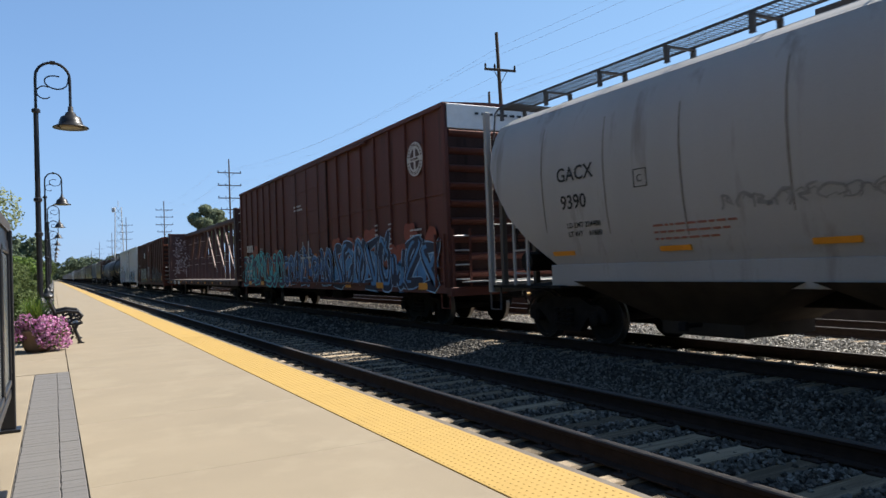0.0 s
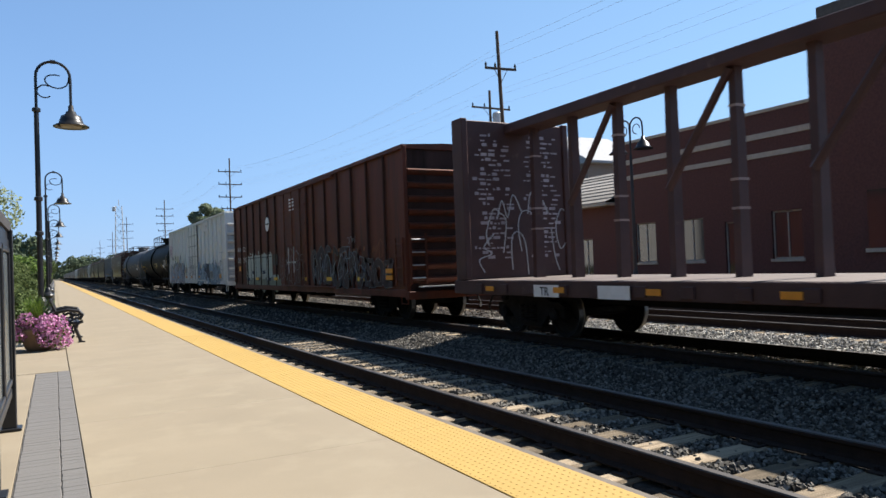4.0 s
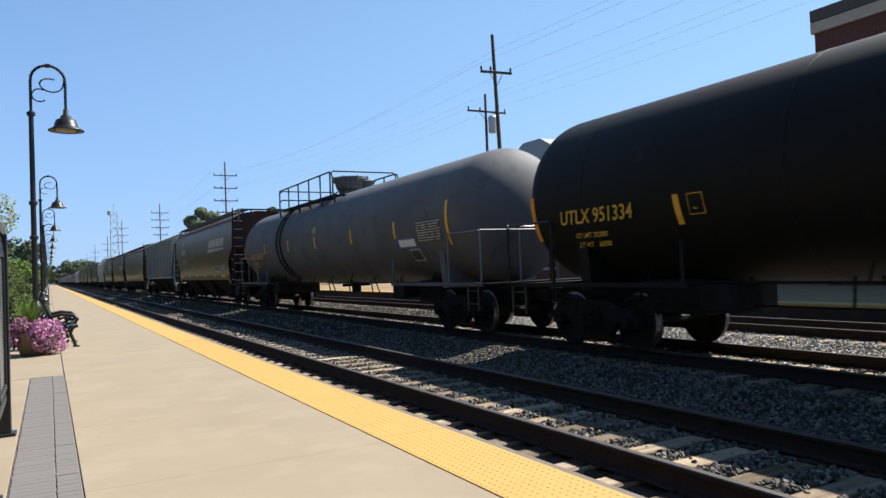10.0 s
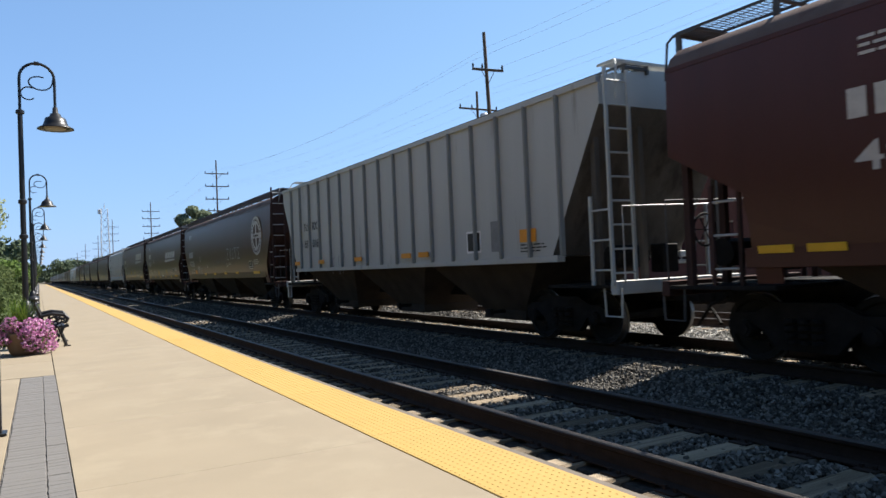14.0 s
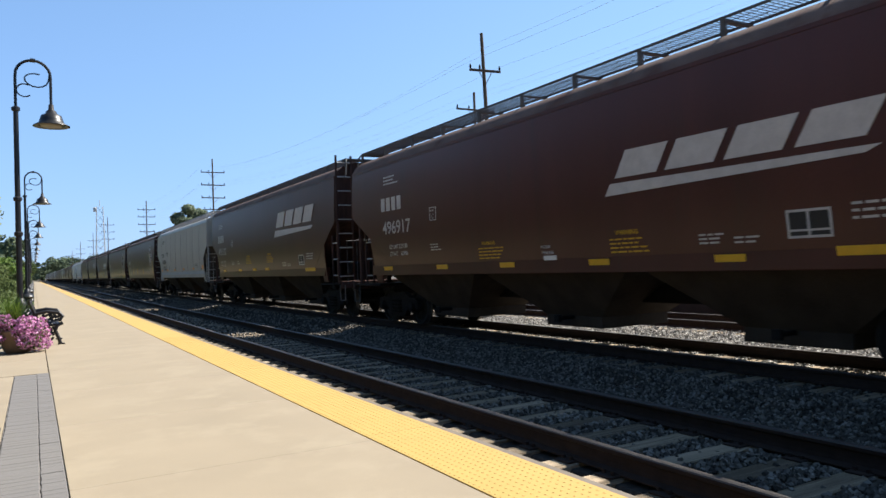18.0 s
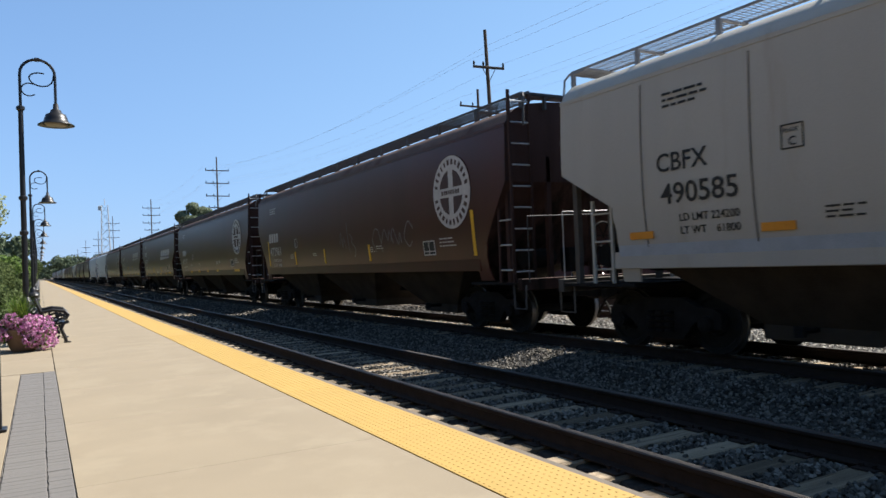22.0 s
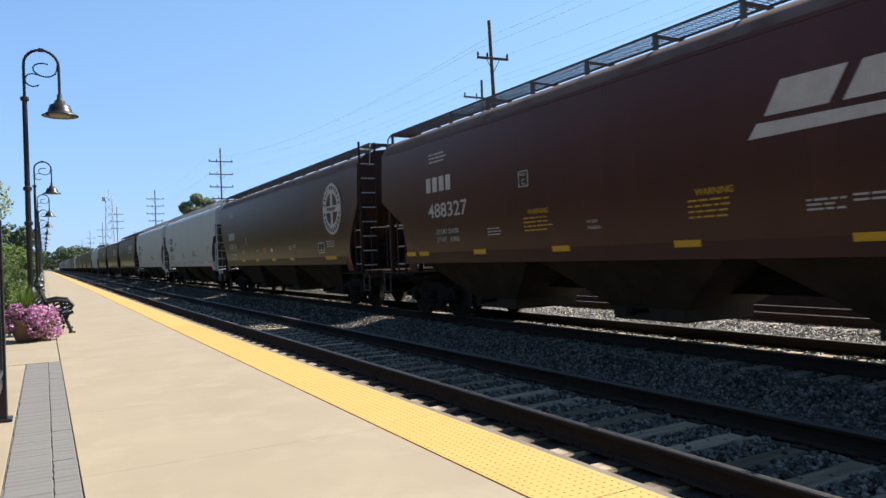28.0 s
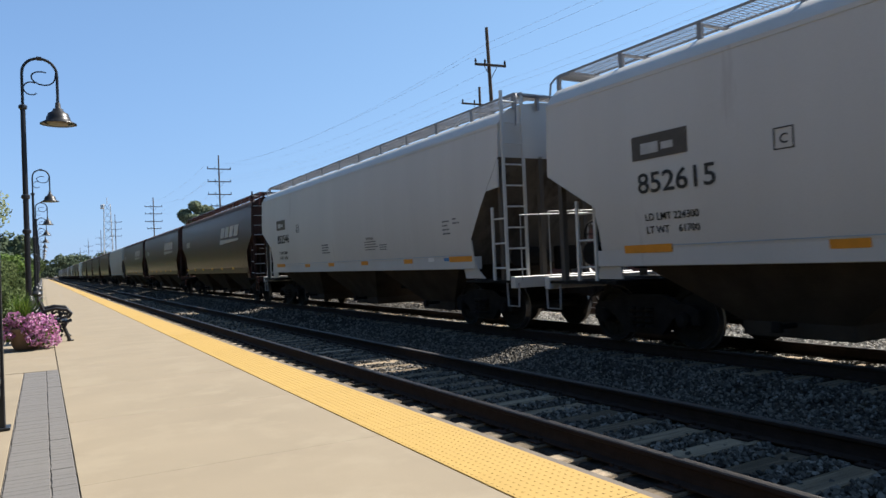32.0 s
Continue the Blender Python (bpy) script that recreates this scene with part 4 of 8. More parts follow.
def hug(car, draw_in):
    """Lays a car's painted marks on its curved side."""
    for ob in car.children_recursive:
        if ob.type == "FONT":
            m = ob.matrix_basis.copy()
            z = m.translation.z
            x = draw_in(z)
            if x > 0.001:
                turn = -(x - draw_in(z + 0.2)) / 0.2
                ob.matrix_basis = Matrix.Translation((x, 0, 0)) @ Matrix.Translation(m.translation) @ Matrix.Rotation(turn, 4, "Y") @ Matrix.Translation(-m.translation) @ m
        elif ob.type == "MESH" and ob.name.split(".")[0] in MARKS:
            for v in ob.data.vertices:
                if v.co.x < -1.55:
                    v.co.x += draw_in(v.co.z)


MARKS = {"reflector", "small_print", "stencil_frame", "initial_bar", "emblem", "emblem_block", "emblem_pattern", "emblem_quarter", "emblem_bar", "emblem_marks", "graffiti", "notice", "patch", "torn_strip", "stripe", "warning_panel"}
CURVED = []


def hopper(S0, S1, material, label, style="curved", detail=2, chutes=3, seed=0, walk_mat=None, high=0.0, zb=1.38, steep=False):
    """A covered hopper: a long body with sloped ends over discharge chutes, an open roof walk, end ladders."""
    car, L = car_base(label, S0, S1, "covered_hopper")
    h = L / 2
    top = 4.5 + high
    ye = h - 0.45
    if style == "ribbed":
        prof = [(0.0, top + 0.1), (0.55, top + 0.08), (1.55, top - 0.1), (1.57, top - 0.16), (1.57, zb), (0.0, zb)]
        ye = h - 0.3
    elif style == "barrel":
        prof = [(0.0, top + 0.1), (0.6, top + 0.06), (0.95, top - 0.06)] + [(1.6 - barrel(z), z) for z in (4.25, 4.15, 4.05, 3.92, 3.8, 3.65, 3.5, 3.3, 3.1, 2.9, 2.7, 2.5, 2.3, 2.15, 2.0, 1.85, 1.7, 1.55, 1.42)] + [(1.31, zb), (0.0, zb - 0.02)]
    else:
        prof = [(0.0, top + 0.12), (0.5, top + 0.1), (1.0, top + 0.03), (1.28, top - 0.07), (1.46, top - 0.22), (1.535, top - 0.36), (1.55, top - 0.4), (1.56, top - 0.42), (1.575, 3.8), (1.59, 3.4), (1.598, 3.0)] + [(1.6 - belly(z), z) for z in (2.7, 2.55, 2.4, 2.25, 2.1, 1.95, 1.8, 1.65, 1.5) if z > zb] + [(1.6 - belly(zb), zb), (1.3, zb - 0.02), (0.0, zb - 0.02)]
    full = prof + [(-x, z) for x, z in prof[::-1] if x > 0]
    bm = bmesh.new()
    prism(bm, full, -ye, ye)
    zk, inset = (3.45, 1.27) if style != "ribbed" else (3.95, 1.35)
    if style == "barrel":
        inset = 1.8
    sheeted = material in (BROWN, LIGHT_GREY, DUSTY_GREY) and not steep
    reach = {1: 1.18, -1: 0.95}
    arched = steep and style == "curved"
    for sgn in (1, -1):
        if sheeted and material is LIGHT_GREY and sgn < 0:
            cut_end(bm, sgn, ye, 3.46, ye - 1.16, 1.9)
        elif sheeted:
            cut_end(bm, sgn, ye, 2.88, ye - reach[sgn], 2.24)
        elif arched:
            cut_end(bm, sgn, ye, 3.0, ye - 0.78, 1.87)
        elif style == "barrel":
            for (a, za), (b, zc) in itertools.pairwise(((0.0, 3.4), (0.2, 2.95), (0.55, 2.4), (1.1, 1.9), (1.8, 1.42))):
                cut_end(bm, sgn, ye - a, za, ye - b, zc)
        else:
            cut_end(bm, sgn, ye, zk, ye - inset, zb)
    bm.normal_update()
    # end faces darker than the sides: shade between cars put into the colour
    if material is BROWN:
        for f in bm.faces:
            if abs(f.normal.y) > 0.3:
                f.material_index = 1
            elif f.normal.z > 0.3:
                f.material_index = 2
    else:
        # slopes that face down get the darker grey: painted shade under the ends
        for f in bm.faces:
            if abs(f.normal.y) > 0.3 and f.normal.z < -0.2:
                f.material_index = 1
    for e in bm.edges:
        e.smooth = len(e.link_faces) == 2 and e.calc_face_angle() < 0.4
    body = part("body", bm, [material, SOOT_SHADE, ROOF_DUST] if material is BROWN else [material, END_GREY], car, smooth=style != "ribbed")
    if style != "ribbed":
        CURVED.append((car, barrel if style == "barrel" else belly))
    wm = walk_mat or material
    lad_mat = SOOT_SHADE if material is BROWN else material
    # eave bead and bottom sill
    for s in (-1, 1):
        bm = bmesh.new()
        if style != "ribbed":
            box(bm, s * 1.55 - 0.02, s * 1.55 + 0.02, -ye, ye, top - 0.43, top - 0.37)
        else:
            box(bm, s * 1.57 - 0.05, s * 1.57 + 0.05, -ye, ye, top - 0.2, top - 0.1)
        if style == "barrel":
            bm.free()
        else:
            part("eave", bm, material, car)
        bm = bmesh.new()
        x = 1.5 if style == "ribbed" else 1.285 if style == "barrel" else 1.51 - belly(zb + 0.08) + 0.01
        soft_box(bm, s * x - 0.09, s * x + 0.09, -ye + inset - 0.15, ye - inset + 0.15, zb - 0.1, zb + (0.02 if style == "ribbed" else 0.28 if style == "barrel" else 0.16), 0.01)
        part("side_sill", bm, material, car)
    # centre sill and end platforms
    bm = bmesh.new()
    soft_box(bm, -0.22, 0.22, -h + 0.3, h - 0.3, 0.72, 1.06, 0.02)
    part("centre_sill", bm, IRON, car)
    for sgn in (1, -1):
        bm = bmesh.new()
        a, b = sorted((sgn * (h - 0.16), sgn * (ye - inset - 0.25)))
        box(bm, -1.5, 1.5, a, b, 1.0, 1.05)
        part("end_platform", bm, IRON, car)
        bm = bmesh.new()
        a, b = sorted((sgn * (h - 0.28), sgn * (h - 0.14)))
        soft_box(bm, -1.52, 1.52, a, b, 0.9, 1.12, 0.01)
        # sill darkened by colour to sit in the shade between cars
        part("end_sill", bm, END_GREY if material is DUSTY_GREY else lad_mat, car)
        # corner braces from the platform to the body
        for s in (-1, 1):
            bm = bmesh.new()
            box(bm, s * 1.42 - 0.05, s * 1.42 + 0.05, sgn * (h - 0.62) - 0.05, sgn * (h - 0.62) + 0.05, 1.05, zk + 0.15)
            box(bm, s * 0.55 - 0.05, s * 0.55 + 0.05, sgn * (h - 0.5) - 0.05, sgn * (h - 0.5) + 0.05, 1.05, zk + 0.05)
            # posts in the dark end colour: shade of the gap painted on
            part("end_post", bm, SOOT_SHADE if material is BROWN else END_GREY, car)
        if detail > 1:
            bm = bmesh.new()
            rod(bm, (-1.0, sgn * (h - 0.8), 1.5), (-0.3, sgn * (h - 0.8), 1.5), 0.2, n=12)
            part("brake_reservoir", bm, IRON, car)
            bm = bmesh.new()
            soft_box(bm, 0.1, 0.5, sgn * (h - 0.85) - 0.15, sgn * (h - 0.85) + 0.15, 1.2, 1.7, 0.02)
            part("brake_valve", bm, IRON, car)
        if sheeted or arched:
            # side sheet that runs down past the slope to the bolster
            q = reach[sgn]
            foot = 0.3 if material is LIGHT_GREY else 0.0
            pts = [(-q * 2.4, zb - 0.06), (-q * 2.34, zb + 0.02), (-q - 0.012, 2.236), (-q + 0.0, 2.1), (-q - 0.05, 1.88), (-q - 0.06, 1.45), (-q - 0.06 + foot * 0.6, 1.16), (-q - 0.06 + foot, 1.08), (-q - 0.42, 1.08), (-q - 0.44, zb - 0.06)]
            if material is LIGHT_GREY and sgn < 0:
                pts = [(-1.72, zb - 0.06), (-1.64, zb + 0.02), (-1.172, 1.897), (-1.165, 1.75), (-1.16, 1.55), (-1.05, 1.25), (-0.86, 1.08), (-1.6, 1.08), (-1.62, zb - 0.06)]
            if arched:
                pts = [(-1.4, zb - 0.06), (-1.12, zb + 0.02), (-0.792, 1.866), (-0.8, 1.75), (-0.85, 1.55), (-0.83, 1.3), (-0.76, 1.12), (-0.72, 1.08), (-1.2, 1.08), (-1.25, zb - 0.06)]
            for s in (-1, 1):
                bm = bmesh.new()
                poly_x(bm, [(sgn * (ye + q), z) for q, z in pts], *sorted((s * 1.603, s * 1.57)))
                for v in bm.verts:
                    v.co.x -= s * belly(v.co.z)
                part("shear_plate", bm, material, car)
                if material is LIGHT_GREY and sgn < 0:
                    bm = bmesh.new()
                    poly_x(bm, [(-ye + 0.03, 3.5), (-ye + 0.03, 2.88), (-ye + 0.45, 2.84), (-ye + 0.46, 3.5)], *sorted((s * 1.602, s * 1.57)))
                    for v in bm.verts:
                        v.co.x -= s * (0.008 + 0.02 * max(0, v.co.z - 3.0))
                    part("corner_plate", bm, material, car)
        truck(car, sgn * (h - 2.05), detail > 1)
        coupler(car, sgn * (h - 0.2), sgn)
    # chutes
    for i in range(chutes):
        yc = (i - (chutes - 1) / 2) * (2 * (ye - inset) / chutes) * 0.93
        wd = (2 * (ye - inset) / chutes) * 0.45
        bm = bmesh.new()
        v = []
        for z, a, b in ((zb - 0.01, wd, 1.46), (0.48, wd * 0.36, 0.8), (0.28, wd * 0.36, 0.8)):
            v.append([bm.verts.new((sx * b, yc + sy * a, z)) for sx, sy in ((-1, -1), (1, -1), (1, 1), (-1, 1))])
        for a, b in zip(v, v[1:]):
            for k in range(4):
                bm.faces.new((a[k], b[k], b[(k + 1) % 4], a[(k + 1) % 4]))
        bm.faces.new(v[2][::-1])
        bmesh.ops.recalc_face_normals(bm, faces=bm.faces[:])
        # chutes: brown dirt, and the shade under the car, in one colour
        ch = part("discharge_chute", bm, GRIME_SHADE, car)
        if detail > 1:
            bm = bmesh.new()
            rod(bm, (-1.15, yc, 0.45), (1.15, yc, 0.45), 0.04, n=6)
            soft_box(bm, -1.2, -1.12, yc - 0.07, yc + 0.07, 0.38, 0.52, 0.01)
            part("outlet_gate", bm, IRON, ch)
    # roof: hatch and walks
    bm = bmesh.new()
    soft_box(bm, -0.26, 0.26, -ye + 0.7, ye - 0.7, top + 0.08, top + 0.2, 0.02)
    part("hatch_cover", bm, material, car)
    if detail > 1:
        wz = top + (0.14 if style == "ribless" else 0.2)
        for s in (-1, 1):
            if style == "ribbed":
                walkway(car, *sorted((s * 0.5, s * 1.0)), -h + 0.25, h - 0.25, top + 0.11, WALK_STEEL, top)
            else:
                walkway(car, *sorted((s * 0.62, s * 1.2)), -h + 0.35, h - 0.35, wz, wm, top - 0.08, 1.5)
        for sgn in (1, -1):
            bm = bmesh.new()
            for k in range(7):
                box(bm, -1.2, 1.2, sgn * (h - 0.5) - 0.2 + 0.06 * k, sgn * (h - 0.5) - 0.18 + 0.06 * k, wz - 0.02, wz + 0.02)
            for q in (-1.2, -0.4, 0.4, 1.2):
                box(bm, q - 0.012, q + 0.012, sgn * (h - 0.5) - 0.21, sgn * (h - 0.5) + 0.2, wz - 0.03, wz + 0.012)
            tagged(part("end_walk", bm, wm, car), kind="stuff")
            bm = bmesh.new()
            tube(bm, [(-1.2, sgn * (h - 0.3), wz), (-1.25, sgn * (h - 0.22), wz - 0.1), (-1.3, sgn * (h - 0.2), top - 0.45)], 0.02, 6)
            part("grab_iron", bm, wm, car)
            # a tall ladder at one corner of each end, short ones under the slopes
            ladder(car, sgn * (h - (0.18 if style == "ribbed" else 0.33)), 1.05, top + (0.0 if style == "ribbed" else 0.24), lad_mat, x=sgn * 1.3, w=0.48, across=True, rungs=9, name="end_ladder")
            for s in (-1, 1):
                if s == sgn:
                    ladder(car, sgn * (h - (0.43 if style == "ribbed" else 0.58)), 1.05, 2.5, lad_mat, x=s * 1.53, w=0.46, rungs=3, name="short_ladder")
                else:
                    ladder(car, sgn * (ye - 0.8), 1.05, 2.4, lad_mat, x=s * 1.45, w=0.44, rungs=3, name="short_ladder")
            bm = bmesh.new()
            tube(bm, [(-1.45, sgn * (h - 0.5), 1.0), (-1.45, sgn * (h - 0.48), 0.55), (-1.45, sgn * (h - 0.12), 0.55), (-1.45, sgn * (h - 0.1), 1.0)], 0.02, 6)
            # dusty car: stirrup darkened by colour as if shaded
            part("stirrup", bm, END_GREY if material is DUSTY_GREY else wm, car)
            bm = bmesh.new()
            tube(bm, [(-1.35, sgn * (h - 0.12), 1.05), (-1.35, sgn * (h - 0.12), 2.3), (0.9, sgn * (h - 0.12), 2.35)], 0.013, 6)
            part("handrail", bm, WALK_STEEL if material is BROWN else GALV, car)
        # brake wheel on the leading end
        bm = bmesh.new()
        prof = []
        tube(bm, [(0.5 + 0.28 * math.cos(a * math.pi / 8), -h + 0.1, 1.9 + 0.28 * math.sin(a * math.pi / 8)) for a in range(17)], 0.02, 6)
        for a in range(6):
            rod(bm, (0.5, -h + 0.1, 1.9), (0.5 + 0.28 * math.cos(a * math.pi / 3), -h + 0.1, 1.9 + 0.28 * math.sin(a * math.pi / 3)), 0.012, n=5)
        part("brake_wheel", bm, IRON, car)
    if style == "ribbed":
        n = 19
        # ribs darker than the panels: their shading put into the colour
        shade = mat("rib_shade", (0.22, 0.22, 0.21), 0.7, vary=0.2, scale=2, streak=True)
        rib = shared(("side_rib", material.name), shade, lambda b: soft_box(b, -0.05, 0.05, -0.028, 0.028, zb, top - 0.18, 0.008))
        for i in range(n):
            y = -ye + 0.1 + (2 * ye - 0.2) * i / (n - 1)
            for s in (-1, 1):
                if s > 0 and detail < 2:
                    continue
                if i in (0, n - 1):
                    continue
                part("side_rib", rib, material, car, at=pose(s * 1.6, y, 0))
    elif style == "barrel":
        for sgn in (1, -1):
            bm = bmesh.new()
            soft_box(bm, -1.55, -1.43, *sorted((sgn * (h - 0.3), sgn * (h - 0.2))), 1.0, top + 0.1, 0.01)
            part("corner_post", bm, material, car)
        for k, q in enumerate((2.2, 3.85, 5.45, 7.15, 8.9, 10.6, 12.2, 13.8, 15.4)):
            bm = bmesh.new()
            zs = [2.0 - 0.1 * (k % 3) + 0.1 * i for i in range(20)]
            ribbon(bm, [(h - q, z) for z in zs], 0.035, -1.604)
            for v in bm.verts:
                v.co.x += barrel(v.co.z)
            part("seam", bm, SEAM, car)
    elif style == "welded":
        for i in range(1, 9):
            bm = bmesh.new()
            y = -ye + 2 * ye * i / 9
            for z in np.arange(1.6, 4.0, 0.3):
                x0, x1 = (1.6 - belly(q) - 0.05 * max(0, q - 3.2) for q in (z, z + 0.3))
                v = [bm.verts.new(p) for p in ((-x0 - 0.006, y - 0.014, z), (-x0 - 0.006, y + 0.014, z), (-x1 - 0.006, y + 0.014, z + 0.3), (-x1 - 0.006, y - 0.014, z + 0.3))]
                bm.faces.new(v)
            bmesh.ops.remove_doubles(bm, verts=bm.verts[:], dist=0.002)
            bmesh.ops.solidify(bm, geom=bm.faces[:], thickness=0.004)
            part("seam", bm, SEAM, car)
    return car, L


def boxcar(S0, S1, material, top, label, ribs=17, door=(0.0, 3.0), wide=1.6, end_top=None, seams=(), rib_d=0.035, rib_w=0.07, z0=0.98):
    car, L = car_base(label, S0, S1, "boxcar")
    h = L / 2
    sw = wide - rib_d
    bm = bmesh.new()
    soft_box(bm, -sw, sw, -h + 0.06, h - 0.06, z0, top - 0.08, 0.01)
    bm.normal_update()
    # end faces take a darker copy: shade between the ridges in the colour
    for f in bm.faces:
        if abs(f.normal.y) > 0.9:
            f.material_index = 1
    part("body", bm, [material, END_WHITE if material is WHITE_BOX else SOOT_SHADE], car)
    bm = bmesh.new()
    prism(bm, ((-wide - 0.02, top - 0.14), (-wide - 0.02, top - 0.04), (-0.4, top + 0.03), (0.4, top + 0.03), (wide + 0.02, top - 0.04), (wide + 0.02, top - 0.14)), -h, h)
    part("roof", bm, material, car)
    for s in (-1, 1):
        bm = bmesh.new()
        soft_box(bm, *sorted((s * (wide - 0.08), s * (wide + 0.005))), -h + 0.02, h - 0.02, z0 - 0.14, z0 + 0.05, 0.01)
        part("side_sill", bm, material, car)
    rib = shared(("side_post", material.name, top), material if material is not RUST_BROWN else SOOT_SHADE, lambda b: soft_box(b, -rib_d / 2, rib_d / 2 , -rib_w / 2, rib_w / 2, z0, top - 0.14, 0.008))
    d0, d1 = door
    for i in range(ribs + 1):
        y = -h + 0.1 + (L - 0.2) * i / ribs
        for s in (-1, 1):
            if s > 0 and 0 < i < ribs:
                continue
            if d0 - 0.25 < y < d1 + 0.25:
                continue
            part("side_post", rib, material if material is not RUST_BROWN else SOOT_SHADE, car, at=pose(s * (wide - rib_d / 2), y, 0))
    for zs in seams:
        bm = bmesh.new()
        box(bm, -wide + rib_d - 0.03, -wide + rib_d + 0.01, -h + 0.1, h - 0.1, zs - 0.03, zs + 0.03)
        part("seam", bm, material, car)
    # plug door with its frame and lock rods
    bm = bmesh.new()
    soft_box(bm, -wide - 0.015, -wide + 0.06, d0, d1, z0 + 0.12, top - 0.22, 0.015)
    dr = part("door", bm, material, car)
    for k in range(3):
        bm = bmesh.new()
        yy = d0 + (d1 - d0) * (0.18 + 0.32 * k)
        rod(bm, (-wide - 0.045, yy, z0 + 0.1), (-wide - 0.045, yy, top - 0.2), 0.018, n=6)
        part("lock_rod", bm, DOOR_GEAR if material is WHITE_BOX else material, dr)
    for zz in (0.24, 0.42, 0.6, 0.78):
        bm = bmesh.new()
        zc = z0 + (top - z0) * zz
        soft_box(bm, -wide - 0.035, -wide - 0.01, d0 + 0.08, d1 - 0.08, zc - 0.04, zc + 0.04, 0.006)
        part("door_rib", bm, DOOR_GEAR if material is WHITE_BOX else material, dr)
    bm = bmesh.new()
    for q in ((d0 - 0.035, d0 - 0.012, z0 + 0.1, top - 0.22), (d1 + 0.012, d1 + 0.035, z0 + 0.1, top - 0.22), (d0, d1, top - 0.222, top - 0.205)):
        box(bm, -wide - 0.004, -wide + 0.05, *q)
    part("door_gasket", bm, GASKET if material is WHITE_BOX else SOOT_SHADE, car)
    for dy in (0.2, 0.85):
        bm = bmesh.new()
        yc = d0 + (d1 - d0) * 0.55 + dy - 0.5
        rod(bm, (-wide - 0.05, yc, z0 + 0.55), (-wide - 0.05, yc, z0 + 1.5), 0.022, n=6)
        soft_box(bm, -wide - 0.07, -wide - 0.01, yc - 0.22, yc + 0.22, z0 + 0.9, z0 + 0.97, 0.008)
        part("door_lever", bm, DOOR_GEAR, dr)
    for zz in (z0 + 0.06, top - 0.2):
        bm = bmesh.new()
        soft_box(bm, -wide - 0.06, -wide + 0.02, d0 - (d1 - d0) * 0.9, d1 + 0.1, zz - 0.03, zz + 0.03, 0.008)
        part("door_track", bm, material, car)
    # corrugated ends
    for sgn in (1, -1):
        n = 7 if material is WHITE_BOX else 9
        for i in range(n):
            zc = z0 + 0.3 + (top - 1.0 - z0) * i / (n - 1)
            bm = bmesh.new()
            prism_pts = [(-0.11, 0.0), (-0.08, 0.05), (-0.04, 0.1), (0.02, 0.12), (0.05, 0.08), (0.07, 0.0)]
            a = [bm.verts.new((-wide + 0.12, sgn * (h - 0.07 + q), zc + p)) for p, q in prism_pts]
            b = [bm.verts.new((wide - 0.12, sgn * (h - 0.07 + q), zc + p)) for p, q in prism_pts]
            for k in range(5):
                bm.faces.new((a[k], a[k + 1], b[k + 1], b[k]))
            bm.faces.new(a)
            bm.faces.new(b)
            bmesh.ops.recalc_face_normals(bm, faces=bm.faces[:])
            part("end_corrugation", bm, material, car)
        if end_top and sgn < 0:
            bm = bmesh.new()
            soft_box(bm, -wide + 0.04, wide - 0.04, sgn * h - 0.02, sgn * h + 0.07, top - 0.62, top - 0.06, 0.01)
            part("end_panel", bm, end_top, car, "white-painted top panel of the car's end")
        for s in (-1, 1):
            bm = bmesh.new()
            soft_box(bm, *sorted((s * (wide - 0.1), s * (wide + 0.004))), *sorted((sgn * (h - 0.12), sgn * (h + 0.02))), z0, top - 0.06, 0.01)
            part("corner_post", bm, material, car)
        bm = bmesh.new()
        soft_box(bm, -wide, wide, *sorted((sgn * (h - 0.1), sgn * (h + 0.12))), z0 - 0.2, z0, 0.01)
        part("end_sill", bm, material, car)
        ladder(car, sgn * (h + 0.08), 1.0, 2.3, GALV if material is WHITE_BOX else material, x=-1.28, w=0.44, across=True, rungs=4, name="end_ladder")
        ladder(car, sgn * (h - 0.34), 0.98, 2.2, material, side=wide, w=0.42, rungs=4, name="side_ladder", plain=True)
        bm = bmesh.new()
        tube(bm, [(-1.5, sgn * (h - 0.56), 0.9), (-1.5, sgn * (h - 0.54), 0.5), (-1.5, sgn * (h - 0.16), 0.5), (-1.5, sgn * (h - 0.14), 0.9)], 0.02, 6)
        part("stirrup", bm, material, car)
        bm = bmesh.new()
        box(bm, -1.3, 1.3, *sorted((sgn * (h + 0.06), sgn * (h + 0.3))), z0 + 0.1, z0 + 0.13)
        part("crossover_step", bm, GALV, car)
        truck(car, sgn * (h - 2.6))
        coupler(car, sgn * (h - 0.0), sgn)
    bm = bmesh.new()
    tube(bm, [(0.45 + 0.28 * math.cos(a * math.pi / 8), -h - 0.16, 2.05 + 0.28 * math.sin(a * math.pi / 8)) for a in range(17)], 0.02, 6)
    for a in range(6):
        rod(bm, (0.45, -h - 0.16, 2.05), (0.45 + 0.28 * math.cos(a * math.pi / 3), -h - 0.16, 2.05 + 0.28 * math.sin(a * math.pi / 3)), 0.012, n=5)
    part("brake_wheel", bm, IRON, car)
    bm = bmesh.new()
    soft_box(bm, -0.25, 0.25, -h + 0.2, h - 0.2, 0.6, 0.95, 0.02)
    soft_box(bm, -0.9, -0.5, -1.4, -0.4, 0.5, 0.85, 0.03)
    rod(bm, (-0.7, 0.4, 0.68), (-0.7, 1.6, 0.68), 0.19, n=12)
    part("underframe", bm, IRON, car)
    return car, L


